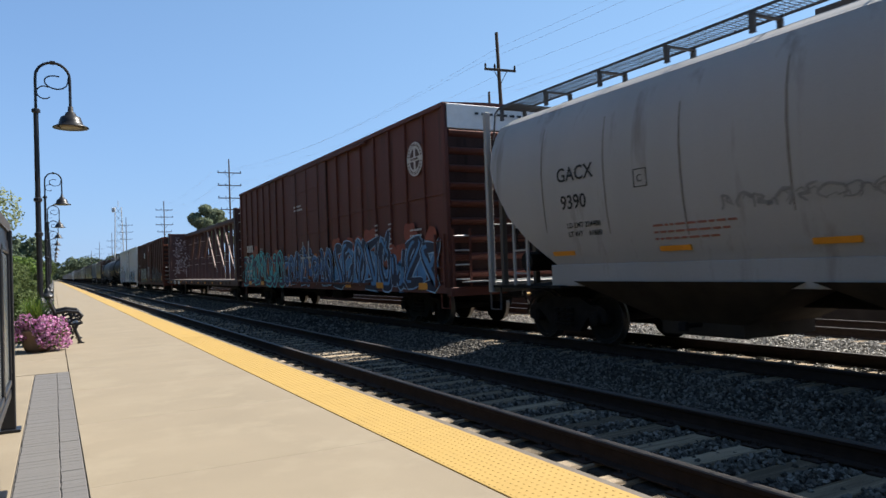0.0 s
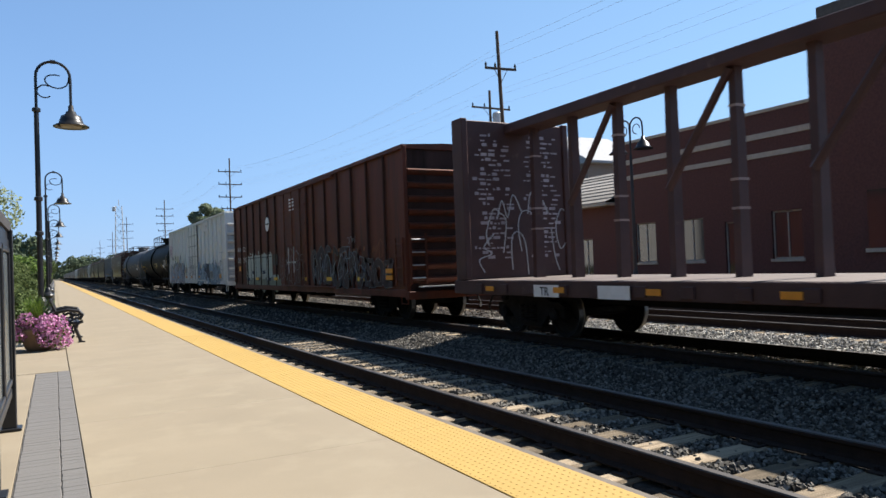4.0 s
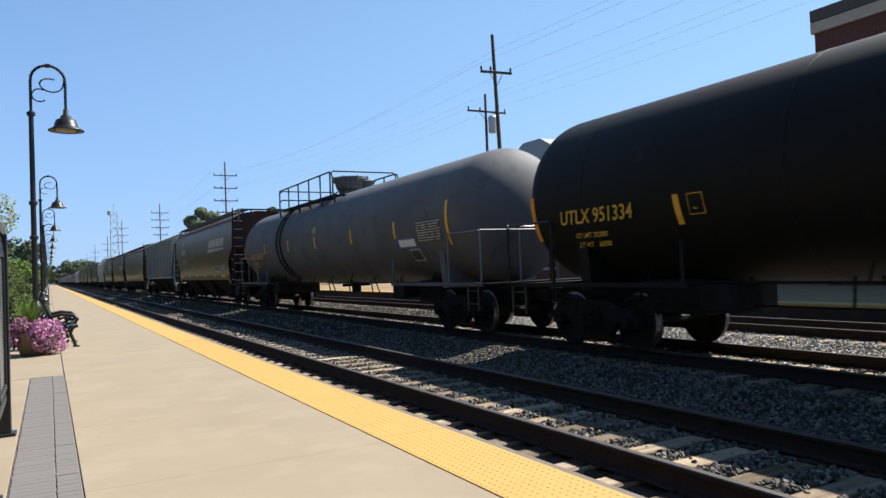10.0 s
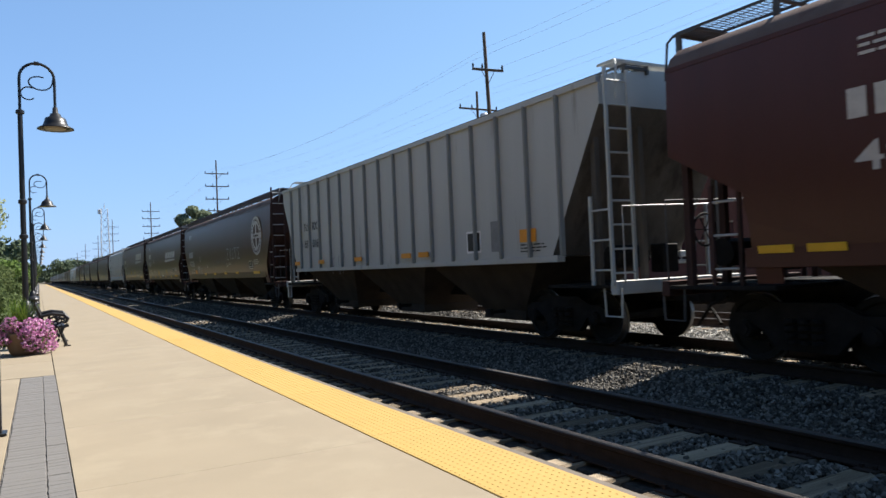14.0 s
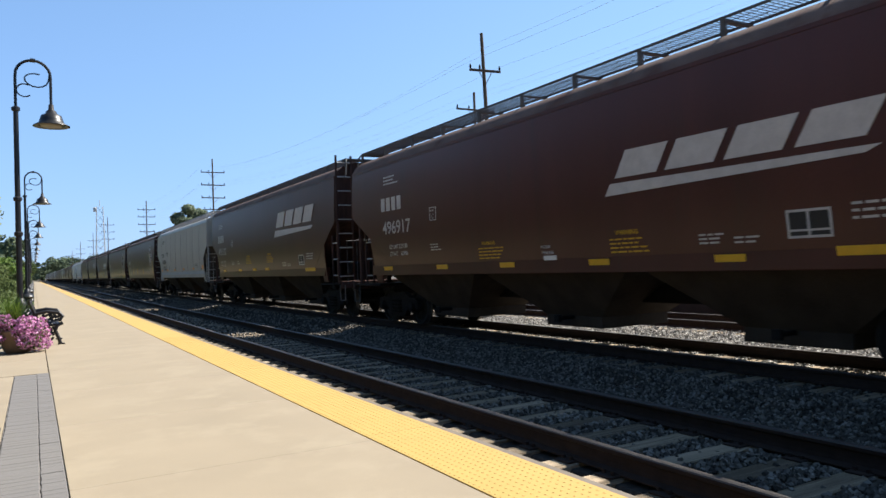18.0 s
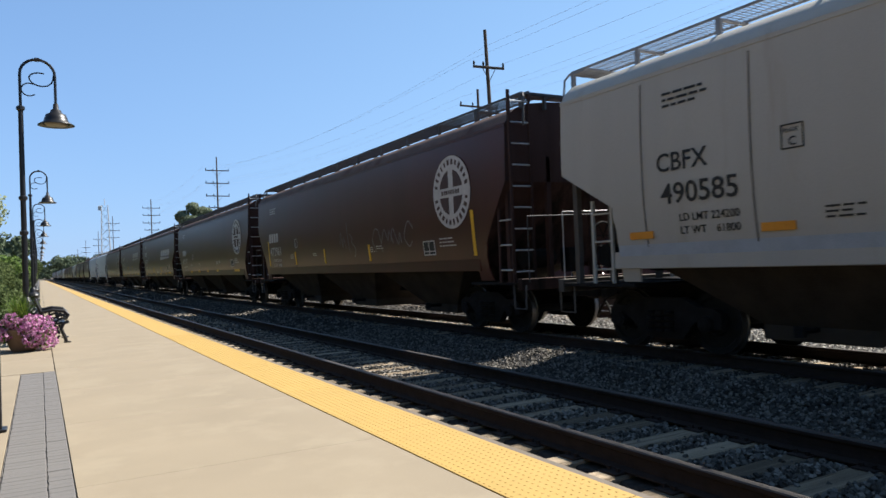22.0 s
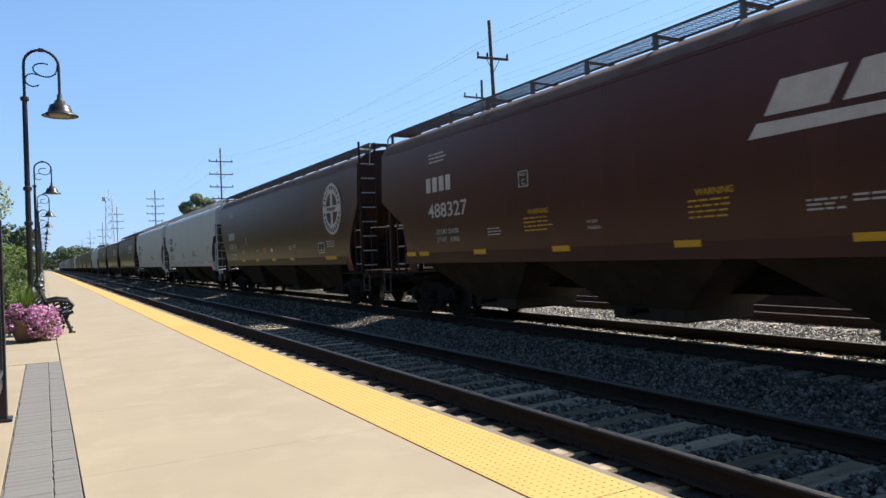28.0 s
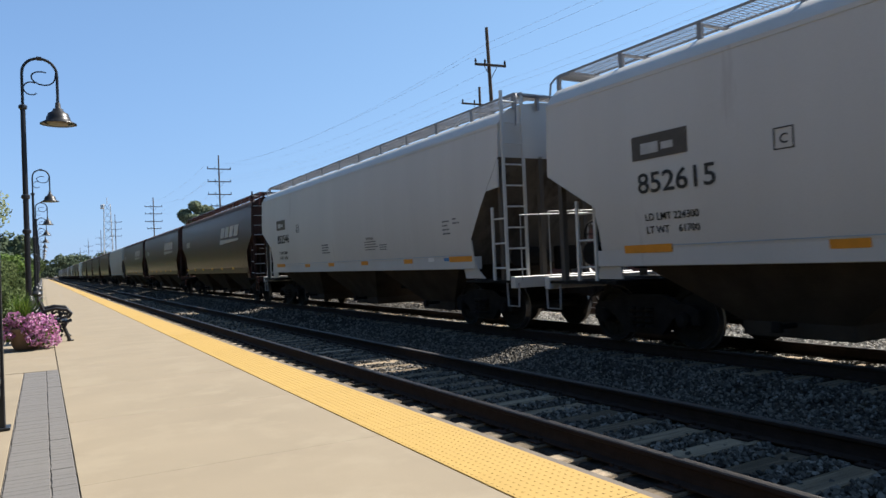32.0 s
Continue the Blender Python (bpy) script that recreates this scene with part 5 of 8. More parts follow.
def tank_car(S0, S1, material, label, radius=1.55, zc=2.65, walk_from=-4.8, walk_to=5.0, rail_gap=0.2):
    car, L = car_base(label, S0, S1, "tank_car")
    h = L / 2
    hb = h - 0.4
    bm = bmesh.new()
    prof = []
    for k in range(11):
        a = math.pi / 2 * k / 10
        prof.append((max(0.02, radius * math.sin(a) ** 0.85), -hb + 0.8 * (1 - math.cos(a))))
    mid = [(radius, -hb * 0.45), (radius, 0.0), (radius, hb * 0.45)]
    prof = prof + mid + [(r, -y) for r, y in prof[::-1]]
    lathe(bm, prof, 40, "y", (0, 0, zc))
    part("tank", bm, material, car, smooth=True)
    for y in (-hb * 0.5, hb * 0.42, hb * 0.8):
        bm = bmesh.new()
        lathe(bm, ((radius, y - 0.03), (radius + 0.003, y - 0.02), (radius + 0.003, y + 0.02), (radius, y + 0.03)), 40, "y", (0, 0, zc))
        part("weld_band", bm, material, car, smooth=True)
    for sgn in (1, -1):
        truck(car, sgn * (h - 2.0))
        coupler(car, sgn * (h - 0.2), sgn)
        # stub sill, saddle, end platform
        bm = bmesh.new()
        a, b = sorted((sgn * (h - 0.2), sgn * (h - 3.3)))
        soft_box(bm, -0.3, 0.3, a, b, 0.72, 1.1, 0.02)
        soft_box(bm, -0.85, 0.85, *sorted((sgn * (h - 3.1), sgn * (h - 4.3))), 0.62, 1.16, 0.03)
        soft_box(bm, -1.2, -0.7, *sorted((sgn * (h - 4.5), sgn * (h - 5.2))), 0.7, 1.1, 0.03)
        part("stub_sill", bm, IRON, car)
        bm = bmesh.new()
        poly = [(-1.25, 1.0), (1.25, 1.0), (1.3, 1.6), (1.36, 2.0), (0.9, 1.42), (0.0, 1.1), (-0.9, 1.42), (-1.36, 2.0), (-1.3, 1.6)]
        a, b = sorted((sgn * (h - 2.0), sgn * (h - 2.25)))
        prism(bm, poly, a, b)
        part("saddle", bm, material, car)
        bm = bmesh.new()
        a, b = sorted((sgn * (h - 0.1), sgn * (h - 0.75)))
        box(bm, -1.5, 1.5, a, b, 1.08, 1.12)
        part("end_platform", bm, IRON, car)
        bm = bmesh.new()
        soft_box(bm, -1.52, -1.46, *sorted((sgn * (h - 0.1), sgn * (h - 4.6))), 1.06, 1.14, 0.008)
        for q in (1.5, 4.5):
            soft_box(bm, -1.51, -1.47, *sorted((sgn * (h - q) - 0.04, sgn * (h - q) + 0.04)), 1.1, 1.75, 0.006)
        part("side_rail", bm, material, car)
        bm = bmesh.new()
        y0, y1 = sgn * (h - 0.12), sgn * (h - 1.5)
        tube(bm, [(-1.5, y1, 1.1), (-1.5, y1, 2.2), (-1.5, y1 + sgn * 0.05, 2.24), (-1.5, y0 - sgn * 0.05, 2.24), (-1.5, y0, 2.2), (-1.5, y0, 1.1)], 0.022, 6)
        tube(bm, [(-1.5, y0, 2.24), (1.5, y0, 2.24)], 0.022, 6)
        for x in (-0.5, 0.5, 1.5):
            rod(bm, (x, y0, 1.1), (x, y0, 2.24), 0.02, n=6)
        part("handrail", bm, mat("rail_grey", (0.16, 0.17, 0.19), 0.6) if material is TANK_GREY else BLACK_STEEL, car)
        ladder(car, sgn * (h - 0.45), 0.55, 1.1, BLACK_STEEL, x=-1.5, w=0.42, rungs=2, name="step")
    # manway, top platform, rails
    bm = bmesh.new()
    zt = zc + radius
    lathe(bm, ((0.42, zt - 0.1), (0.42, zt + 0.1), (0.5, zt + 0.16), (0.58, zt + 0.45), (0.63, zt + 0.47), (0.63, zt + 0.56), (0.54, zt + 0.56), (0.5, zt + 0.36), (0.3, zt + 0.42), (0.03, zt + 0.44)), 20, "z", (0, 0.3, 0))
    for k in range(8):
        a = 2 * math.pi * k / 8
        rod(bm, (0.64 * math.cos(a), 0.3 + 0.64 * math.sin(a), zt + 0.4), (0.64 * math.cos(a), 0.3 + 0.64 * math.sin(a), zt + 0.58), 0.03, n=6)
    part("manway", bm, material, car)
    bm = bmesh.new()
    lathe(bm, ((0.2, zc + radius - 0.1), (0.2, zc + radius + 0.2), (0.26, zc + radius + 0.24), (0.03, zc + radius + 0.3)), 14, "z", (0.0, -1.3, 0))
    part("valve_housing", bm, material, car)
    pz = zc + radius * 0.86
    top_rail = 0.8
    for s in (-1, 1):
        walkway(car, *sorted((s * 0.72, s * 1.2)), walk_from, walk_to, pz, STEEL_RAIL, pz - 0.25, 1.1)
        bm = bmesh.new()
        x, y0, y1 = s * 1.2, walk_to, walk_from + rail_gap
        tube(bm, [(x, y0, pz), (x, y0, pz + top_rail - 0.04), (x, y0 - 0.05, pz + top_rail), (x, y1 + 0.3, pz + top_rail), (x, y1 + 0.1, pz + top_rail - 0.06), (x, y1, pz + top_rail - 0.25), (x, y1, pz)], 0.028, 6)
        n = max(2, round((y0 - y1) / 1.35))
        for i in range(1, n):
            y = y0 + (y1 - y0) * i / n
            rod(bm, (x, y, pz), (x, y, pz + top_rail), 0.026, n=6)
        part("platform_rail", bm, STEEL_RAIL, car)
    for y, zz in ((walk_to, top_rail), (walk_to, 0.45), (walk_from + 0.4, top_rail + 0.03)):
        bm = bmesh.new()
        tube(bm, [(-1.2, y, pz), (-1.2, y, pz + zz - 0.1), (-1.1, y, pz + zz), (1.1, y, pz + zz), (1.2, y, pz + zz - 0.1), (1.2, y, pz)], 0.026, 6)
        part("cross_rail", bm, STEEL_RAIL, car)
    # dull black ladder that follows the shell down from the walk
    yl = walk_to - 1.0
    bm = bmesh.new()
    for s in (-0.24, 0.24):
        tube(bm, [(-(radius + 0.07) * math.cos(radians(a)), yl + s, zc + (radius + 0.07) * math.sin(radians(a))) for a in range(60, -61, -12)] + [(-1.25, yl + s, 0.75)], 0.03, 6)
    shell_ladder = part("shell_ladder", bm, LADDER_BLACK, car)
    for a in range(48, -61, -12):
        bm = bmesh.new()
        p = (-(radius + 0.07) * math.cos(radians(a)), zc + (radius + 0.07) * math.sin(radians(a)))
        rod(bm, (p[0], yl - 0.24, p[1]), (p[0], yl + 0.24, p[1]), 0.014, n=5)
        part("rung", bm, LADDER_BLACK, shell_ladder)
    # bottom outlet and grab rails under the shell
    bm = bmesh.new()
    rod(bm, (0, 0.1, zc - radius - 0.35), (0, 0.1, zc - radius + 0.05), 0.16, n=12)
    rod(bm, (-0.5, 0.1, zc - radius - 0.1), (0.5, 0.1, zc - radius - 0.1), 0.05, n=8)
    part("bottom_outlet", bm, IRON, car)
    bm = bmesh.new()
    tube(bm, [(-1.0, -h + 3.2, zc - radius + 0.02), (-1.0, h - 3.2, zc - radius + 0.02)], 0.02, 6)
    for i in range(9):
        y = -h + 3.3 + (L - 6.6) * i / 8
        rod(bm, (-1.0, y, zc - radius + 0.02), (-0.85, y, zc - radius * 0.78), 0.018, n=5)
        for dy in (-0.16, 0.16):
            rod(bm, (-1.0, y + dy, zc - radius + 0.1), (-0.9, y + dy * 1.6, zc - radius - 0.3), 0.02, n=5)
    rod(bm, (-0.9, -h + 3.4, zc - radius - 0.3), (-0.9, h - 3.4, zc - radius - 0.3), 0.016, n=5)
    part("brake_pipe", bm, IRON, car)
    return car, L


def tank_plate(car, y, z, w, h, material, zc=2.65, radius=1.55, name="placard", lift=0.012, label=""):
    """A painted panel that follows the round shell."""
    bm = bmesh.new()
    n = max(2, int(h / 0.12))
    rows = []
    for i in range(n + 1):
        zz = z + h * i / n
        a = math.asin(max(-1, min(1, (zz - zc) / radius)))
        x = -(radius + lift) * math.cos(a)
        zz2 = zc + (radius + lift) * math.sin(a)
        rows.append([bm.verts.new((x, y, zz2)), bm.verts.new((x, y - w, zz2))])
    for a, b in zip(rows, rows[1:]):
        bm.faces.new((a[0], a[1], b[1], b[0]))
    bmesh.ops.recalc_face_normals(bm, faces=bm.faces[:])
    if bm.faces[:][0].normal.x > 0:
        bmesh.ops.reverse_faces(bm, faces=bm.faces[:])
    return part(name, bm, material, car, label)


def centerbeam(S0, S1):
    car, L = car_base("brown centre-beam flat car with sprayed bulkheads, empty deck", S0, S1, "centerbeam_flat_car")
    h = L / 2
    dz, top = 1.12, 4.62
    bm = bmesh.new()
    soft_box(bm, -1.42, 1.42, -h + 0.1, h - 0.1, dz - 0.08, dz, 0.01)
    part("deck", bm, DECK, car, "worn pale steel deck")
    for s in (-1, 1):
        bm = bmesh.new()
        soft_box(bm, *sorted((s * 1.36, s * 1.46)), -h + 0.1, h - 0.1, dz - 0.3, dz - 0.01, 0.01)
        part("side_sill", bm, BEAM_BROWN, car)
    for i in range(int((L - 2) / 0.95)):
        bm = bmesh.new()
        y = h - 1.2 - 0.95 * i
        soft_box(bm, -1.5, -1.44, y - 0.12, y + 0.12, dz - 0.26, dz - 0.08, 0.01)
        part("winch", bm, BEAM_BROWN, car)
    bm = bmesh.new()
    soft_box(bm, -0.3, 0.3, -h + 0.2, h - 0.2, 0.62, dz - 0.08, 0.02)
    part("centre_sill", bm, IRON, car)
    bm = bmesh.new()
    soft_box(bm, -0.3, 0.3, -h + 0.3, h - 0.3, top - 0.22, top, 0.02)
    part("top_chord", bm, BEAM_BROWN, car)
    n = 17
    ys = [h - 1.35 - (L - 2.7) * i / (n - 1) for i in range(n)]
    for y in ys:
        bm = bmesh.new()
        v = []
        for z, w in ((dz, 0.12), (top - 0.2, 0.085)):
            v.append([bm.verts.new((sx * w, y + sy, z)) for sx, sy in ((-1, -0.065), (1, -0.065), (1, 0.065), (-1, 0.065))])
        for k in range(4):
            bm.faces.new((v[0][k], v[0][(k + 1) % 4], v[1][(k + 1) % 4], v[1][k]))
        bmesh.ops.recalc_face_normals(bm, faces=bm.faces[:])
        part("upright", bm, BEAM_BROWN, car)
    worn = mat("brace_worn", (0.3, 0.22, 0.19), 0.55, vary=0.3, scale=3)
    for i in range(0, n - 2, 2):
        bm = bmesh.new()
        if i >= n // 2 - 2:
            rod(bm, (-0.16, ys[i], top - 0.25), (-0.2, ys[i + 2], dz + 0.75), 0.045, n=6)
        else:
            rod(bm, (-0.12, ys[i + 2], top - 0.25), (-0.14, ys[i + 1], dz + 1.5), 0.07, n=6)
        part("diagonal_brace", bm, worn if i >= n // 2 - 2 else BEAM_BROWN, car)
    for i in range(0, n, 2):
        for zz, wd in ((dz + 1.05, 0.115), (dz + 1.5, 0.11), (top - 0.85, 0.095)):
            bm = bmesh.new()
            box(bm, -wd - 0.012, wd + 0.012, ys[i] - 0.075, ys[i] + 0.075, zz, zz + 0.04)
            part("strap_band", bm, worn, car)
    for sgn in (1, -1):
        ye = sgn * (h - 0.45)
        bm = bmesh.new()
        soft_box(bm, -1.42, 1.42, ye - 0.16, ye + 0.16, dz, top + 0.05, 0.02)
        bulk = part("bulkhead", bm, BEAM_BROWN, car)
        for s in (-1, 1):
            bm = bmesh.new()
            soft_box(bm, *sorted((s * 1.32, s * 1.47)), ye - 0.22, ye + 0.22, dz, top + 0.08, 0.015)
            part("bulkhead_post", bm, BEAM_BROWN, bulk)
        # dark sheet that stands for the shaded recess behind the ladder
        bm = bmesh.new()
        box(bm, -1.3, 1.3, *sorted((ye + sgn * 0.162, ye + sgn * 0.175)), dz, top)
        part("bulkhead_back", bm, SOOT_SHADE, bulk)
        ladder(car, ye + sgn * 0.3, dz, top, BEAM_BROWN, x=-1.12, w=0.46, across=True, rungs=8)
        truck(car, sgn * (h - 2.4))
        coupler(car, sgn * (h - 0.1), sgn)
        # stencils on the inner face
        bm = bmesh.new()
        r = random.Random(5 + sgn)
        yf = ye - sgn * 0.165
        for k in range(26):
            z = top - 0.3 - k * 0.11
            for x0 in (-1.2, 0.15):
                x = x0 + r.uniform(0, 0.3)
                while x < x0 + 0.9:
                    w = r.uniform(0.05, 0.2)
                    if r.random() < 0.7:
                        box(bm, x, x + w, *sorted((yf, yf - sgn * 0.003)), z, z + r.choice((0.03, 0.04, 0.07)))
                    x += w + 0.04
        tagged(part("stencil", bm, G_PINK, bulk), kind="stuff")
        bm = bmesh.new()
        paths = [stroke_path(r, -k * 0.3, dz + 0.12 + 0.5 * (k % 3), 0.65, 0.95, r.randrange(6)) for k in range(9)]
        for p in paths:
            pts = [(-1.25 - a * 1.0, b) for a, b in p]
            for (a0, b0), (a1, b1) in zip(pts, pts[1:]):
                rod(bm, (a0, yf - sgn * 0.004, b0), (a1, yf - sgn * 0.004, b1), 0.014, n=4)
        tagged(part("graffiti", bm, G_WHITE, bulk, "white sprayed scrawl"), kind="stuff")
    reflectors(car, [h - 1.5 - 2.3 * i for i in range(9)], dz - 0.22, 0.3, 0.1, 1.5, REFLECT_O)
    plates(car, "number_panel", PLAQUE, [(h - 3.2, dz - 0.3, 0.75, 0.22), (h - 5.0, dz - 0.3, 0.75, 0.22)], 1.505)
    sign("TR", 0.22, LETTER_BLACK, car, h - 3.4, dz - 0.27, 1.51)
    return car, L


LIMITS = {"472283": ("225000", "61000"), "496917": ("223100", "62900"), "495102": ("224900", "61100")}


def hopper_marks(car, L, number, emblem=None, off=2.0, warn=True, bars="low", dz=0.0, seed=0, ink=None, code=None, refl=REFLECT, wide=1.14, shift=0.0, tall=0.0, lows=(4.2, 6.55, 8.9, 11.3)):
    """Lettering, stencils and reflectors on a covered hopper's near side."""
    h = L / 2
    ink = ink or LETTER
    y = h - off
    if code:
        sign(code, 0.37, ink, car, y, 2.66 + dz, 1.605)
    else:
        marks(car, y, 2.9 + dz, 0.46, ink, 1.605)
    sign(number, 0.41 if code else 0.45, ink, car, y - 0.06, (2.2 if code else 2.32) + dz * 0.8, 1.605, "reporting number", 1.08 if code or dz < 0 else wide)
    ld, lt = LIMITS.get(number, ("224200", "61800"))
    sign("LD LMT " + ld, 0.15, ink, car, y - 0.36, 1.94 + dz * 0.45, 1.605)
    sign("LT WT    " + lt, 0.15, ink, car, y - 0.36, 1.76 + dz * 0.45, 1.605)
    low = dz < 0
    late = emblem == "slant" and off < 2.5
    by = 3.1 if low else 2.0 if code else 1.8 if number == "498370" else 2.56 if late else 3.68
    bz = 2.2 if low else 2.62 if tall else 2.5 if late else 2.68
    outline_box(car, y - by, bz, 0.3, 0.3, ink, 0.018, 1.605)
    sign("C", 0.15, ink, car, y - by - 0.1, bz + (0.06 if low else 0.04), 1.605)
    if not low:
        sign("PLATE", 0.07, ink, car, y - by - 0.04, bz + 0.2, 1.605)
    small_print(car, y - 0.15, 3.74, 0.8, 3, material=ink, side=1.59, seed=seed)
    small_print(car, y - 2.5, 1.95, 0.5, 3, 0.06, 0.025, ink, 1.605, seed + 1)
    if code or low:
        small_print(car, y - 4.9, 1.92, 0.4, 2, 0.06, 0.03, ink, 1.605, seed + 2)
    else:
        py, pz = (y - 3.55, 1.93) if tall else (y - 6.54, 1.72) if late else (y - 5.52, 1.91)
        sign("PATENT", 0.075, ink, car, py, pz, 1.605)
        sign("PENDING", 0.075, ink, car, py - 0.02, pz - 0.1, 1.605)
        if late and not tall:
            plates(car, "notice", PLAQUE, [(py - 0.04, pz - 0.21, 0.36, 0.08)], 1.605)
    if warn:
        for k, yy in enumerate((y - 5.02, y - 8.1) if tall else (y - 4.49, y - 8.3) if late else (y - 3.77, y - 7.66)):
            wz = 2.1 if tall else 1.86 if late else 2.16
            sign("WARNING", 0.1 if late else 0.13, LETTER_YELLOW, car, yy - 0.14, wz, 1.605)
            small_print(car, yy, wz - 0.08, 0.93, 4, 0.065 if late else 0.075, 0.025, LETTER_YELLOW, 1.605, seed + 3 + k)
    if not code:
        py, pz = (y - 10.03, 1.76) if late else (y - 9.42, 1.95)
        small_print(car, py, pz, 0.48, 3, 0.055, 0.025, ink, 1.605, seed + 6)
        small_print(car, py - 0.56, pz - 0.06 if late else pz + 0.02, 0.45, 2, 0.06, 0.025, ink, 1.605, seed + 8)
    if not code:
        fy = -h + (4.45 if emblem == "slant" and not late else 3.95)
        plates(car, "notice", LETTER_BLACK, [(fy - 0.02, 1.68, 0.52, 0.3)], 1.603)
        outline_box(car, fy, 1.66, 0.56, 0.34, ink, 0.03, 1.605)
        plates(car, "stencil_frame", ink, [(fy - 0.26, 1.66, 0.03, 0.34), (fy, 1.74, 0.56, 0.025)], 1.605)
    small_print(car, -h + (3.62 if code else 3.15), 2.0, 0.82, 3, 0.08, 0.03, ink, 1.605, seed + 7)
    if bars == "low":
        if code:
            reflectors(car, [y + 0.62, -h + 13.45, -h + 10.6, -h + 7.56, -h + 4.51], 1.72, 0.47, 0.11, 1.605, refl)
        else:
            reflectors(car, [h - q for q in lows] if low else [h - q for q in ((2.57, 5.46, 7.77, 9.62) if tall else (2.3, 5.07, 7.59, 10.16, 12.65))] if late else [q for q in (y + 1.27, y + 0.61, y - 0.2, y - 1.87, y - 4.53, y - 7.34, y - 9.93) if q < h - 1.7 and (q != y - 0.2 or y > h - 2.2)], 1.52 if tall else 1.4 if late else 1.46, 0.48, 0.1, 1.605, refl)
            reflectors(car, [-h + 3.37], 1.44, 0.94, 0.11, 1.605, refl)
    else:
        for k, q in enumerate((1.83, 5.07, 8.0, 11.5, 16.9)):
            bm = bmesh.new()
            yy = h - q
            soft_box(bm, -1.615, -1.595, yy - 0.055, yy + 0.055, 1.6, 2.05 + 0.5 * (k in (0, 4)), 0.003)
            part("reflector", bm, REFLECT, car)
    if emblem == "slant":
        big_emblem(car, y - 8.74 - shift, (2.47 if late and not tall else 2.58 if late else 2.78) + tall * 0.6, 0.76 + tall, 4.65, 1.605)
    elif emblem == "round":
        round_emblem(car, -h + 2.5, 3.0, 0.79, 1.605)


def scrawl(car, y, z, w, h, n, material, seed, side=1.605, width=0.035):
    r = random.Random(seed)
    bm = bmesh.new()
    for i in range(n):
        ribbon(bm, stroke_path(r, y - i * w / n, z, w / n * 1.05, h * r.uniform(0.8, 1.1), r.randrange(6)), width, -side - 0.008 - 0.0005 * i, 1.0)
    tagged(part("graffiti", bm, material, car, "thin sprayed scrawl"), kind="stuff")


def build_train():
    # the cars in their order
    c, L = hopper(-6.2, 12.7, OLD_GREY, "light grey covered hopper with black lettering and a roof walk", "barrel", zb=1.14, walk_mat=WALK_STEEL)
    h = L / 2
    sign("GACX", 0.34, LETTER_BLACK, c, h - 2.64, 2.86, 1.605)
    sign("9390", 0.34, LETTER_BLACK, c, h - 2.7, 2.38, 1.605)
    sign("LD LMT 224400", 0.13, LETTER_BLACK, c, h - 2.8, 2.05, 1.605)
    sign("LT WT    61600", 0.13, LETTER_BLACK, c, h - 2.8, 1.9, 1.605)
    outline_box(c, h - 4.51, 2.57, 0.28, 0.28, LETTER_BLACK, 0.015, 1.605)
    sign("C", 0.16, LETTER_BLACK, c, h - 4.58, 2.65, 1.605)
    small_print(c, h - 4.8, 1.95, 1.6, 3, 0.1, 0.032, LETTER_FADED, 1.605, 2)
    graffiti(c, h - 6.0, 2.06, 3.0, 0.26, 10, [(mat("spray_faint_grey", (0.22, 0.215, 0.21), 0.7, vary=0.25, bump=0), 0.035)], 1.605, 8, "faded grey sprayed scrawl")
    reflectors(c, [h - 2.25, h - 4.85, h - 7.3], 1.58, 0.6, 0.08, 1.605, REFLECT_O)
    bm = bmesh.new()
    lathe(bm, ((0.5, -1.611), (0.5, -1.59)), 32, "x", (0, h - 8.9, 2.95))
    part("emblem", bm, LETTER_BLACK, c, "black round emblem")

    c, L = boxcar(14.1, 34.2, BOX_BROWN, 5.22, "tall brown boxcar with blue sprayed lettering along its foot", 20, (-2.05, 1.8), end_top=PLAQUE, seams=(3.15,), rib_d=0.06, rib_w=0.08)
    h = L / 2
    sprayed_forms(c, h - 0.5, 0.95, 6.5, 1.25, 7, (G_TEAL, G_PLUM, G_TEAL), 1.6, 11, "teal-rimmed plum sprayed forms over red clouds", 0.36, 0.075, ((G_RED, 0.5, 1.05, 0.6), (G_ORANGE, 0.1, 0.5, 0.25)))
    sprayed_forms(c, h - 7.2, 0.95, 5.4, 1.1, 8, (G_LIGHT, G_NAVY, G_BLUE), 1.637, 12, "light blue and navy sprayed forms", 0.25, 0.04, ((G_ORANGE, 0.2, 0.9, 0.4), (G_BLUE, 0.3, 0.8, 0.35)))
    sprayed_forms(c, h - 12.6, 0.92, 7.1, 1.25, 8, (G_LIGHT, G_NAVY, G_SKY), 1.6, 19, "navy sprayed forms with pale blue rims over red clouds", 0.34, 0.045, ((G_RED, 0.65, 1.12, 0.6), (G_SKY, 0.2, 0.8, 0.6)))
    marks(c, h - 1.17, 2.37, 0.42, LETTER, 1.6)
    sign("760955", 0.4, LETTER, c, h - 1.04, 1.9, 1.6)
    sign("LD LMT     206000", 0.13, LETTER, c, h - 1.08, 1.48, 1.612)
    sign("LT WT        80000", 0.13, LETTER, c, h - 1.08, 1.28, 1.612)
    reflectors(c, [h - 1.41, h - 3.52, h - 7.6, -h + 6.5, -h + 4.1, -h + 1.5], 0.92, 0.45, 0.16, 1.6, REFLECT_O)
    round_emblem(c, -h + 1.5, 4.1, 0.42, 1.6)
    bm = bmesh.new()
    r = random.Random(14)
    for k in range(9):
        box(bm, 0.9 - 0.2 * k - r.uniform(0.08, 0.14), 0.9 - 0.2 * k, -h - 0.076, -h - 0.068, 4.93, 4.985)
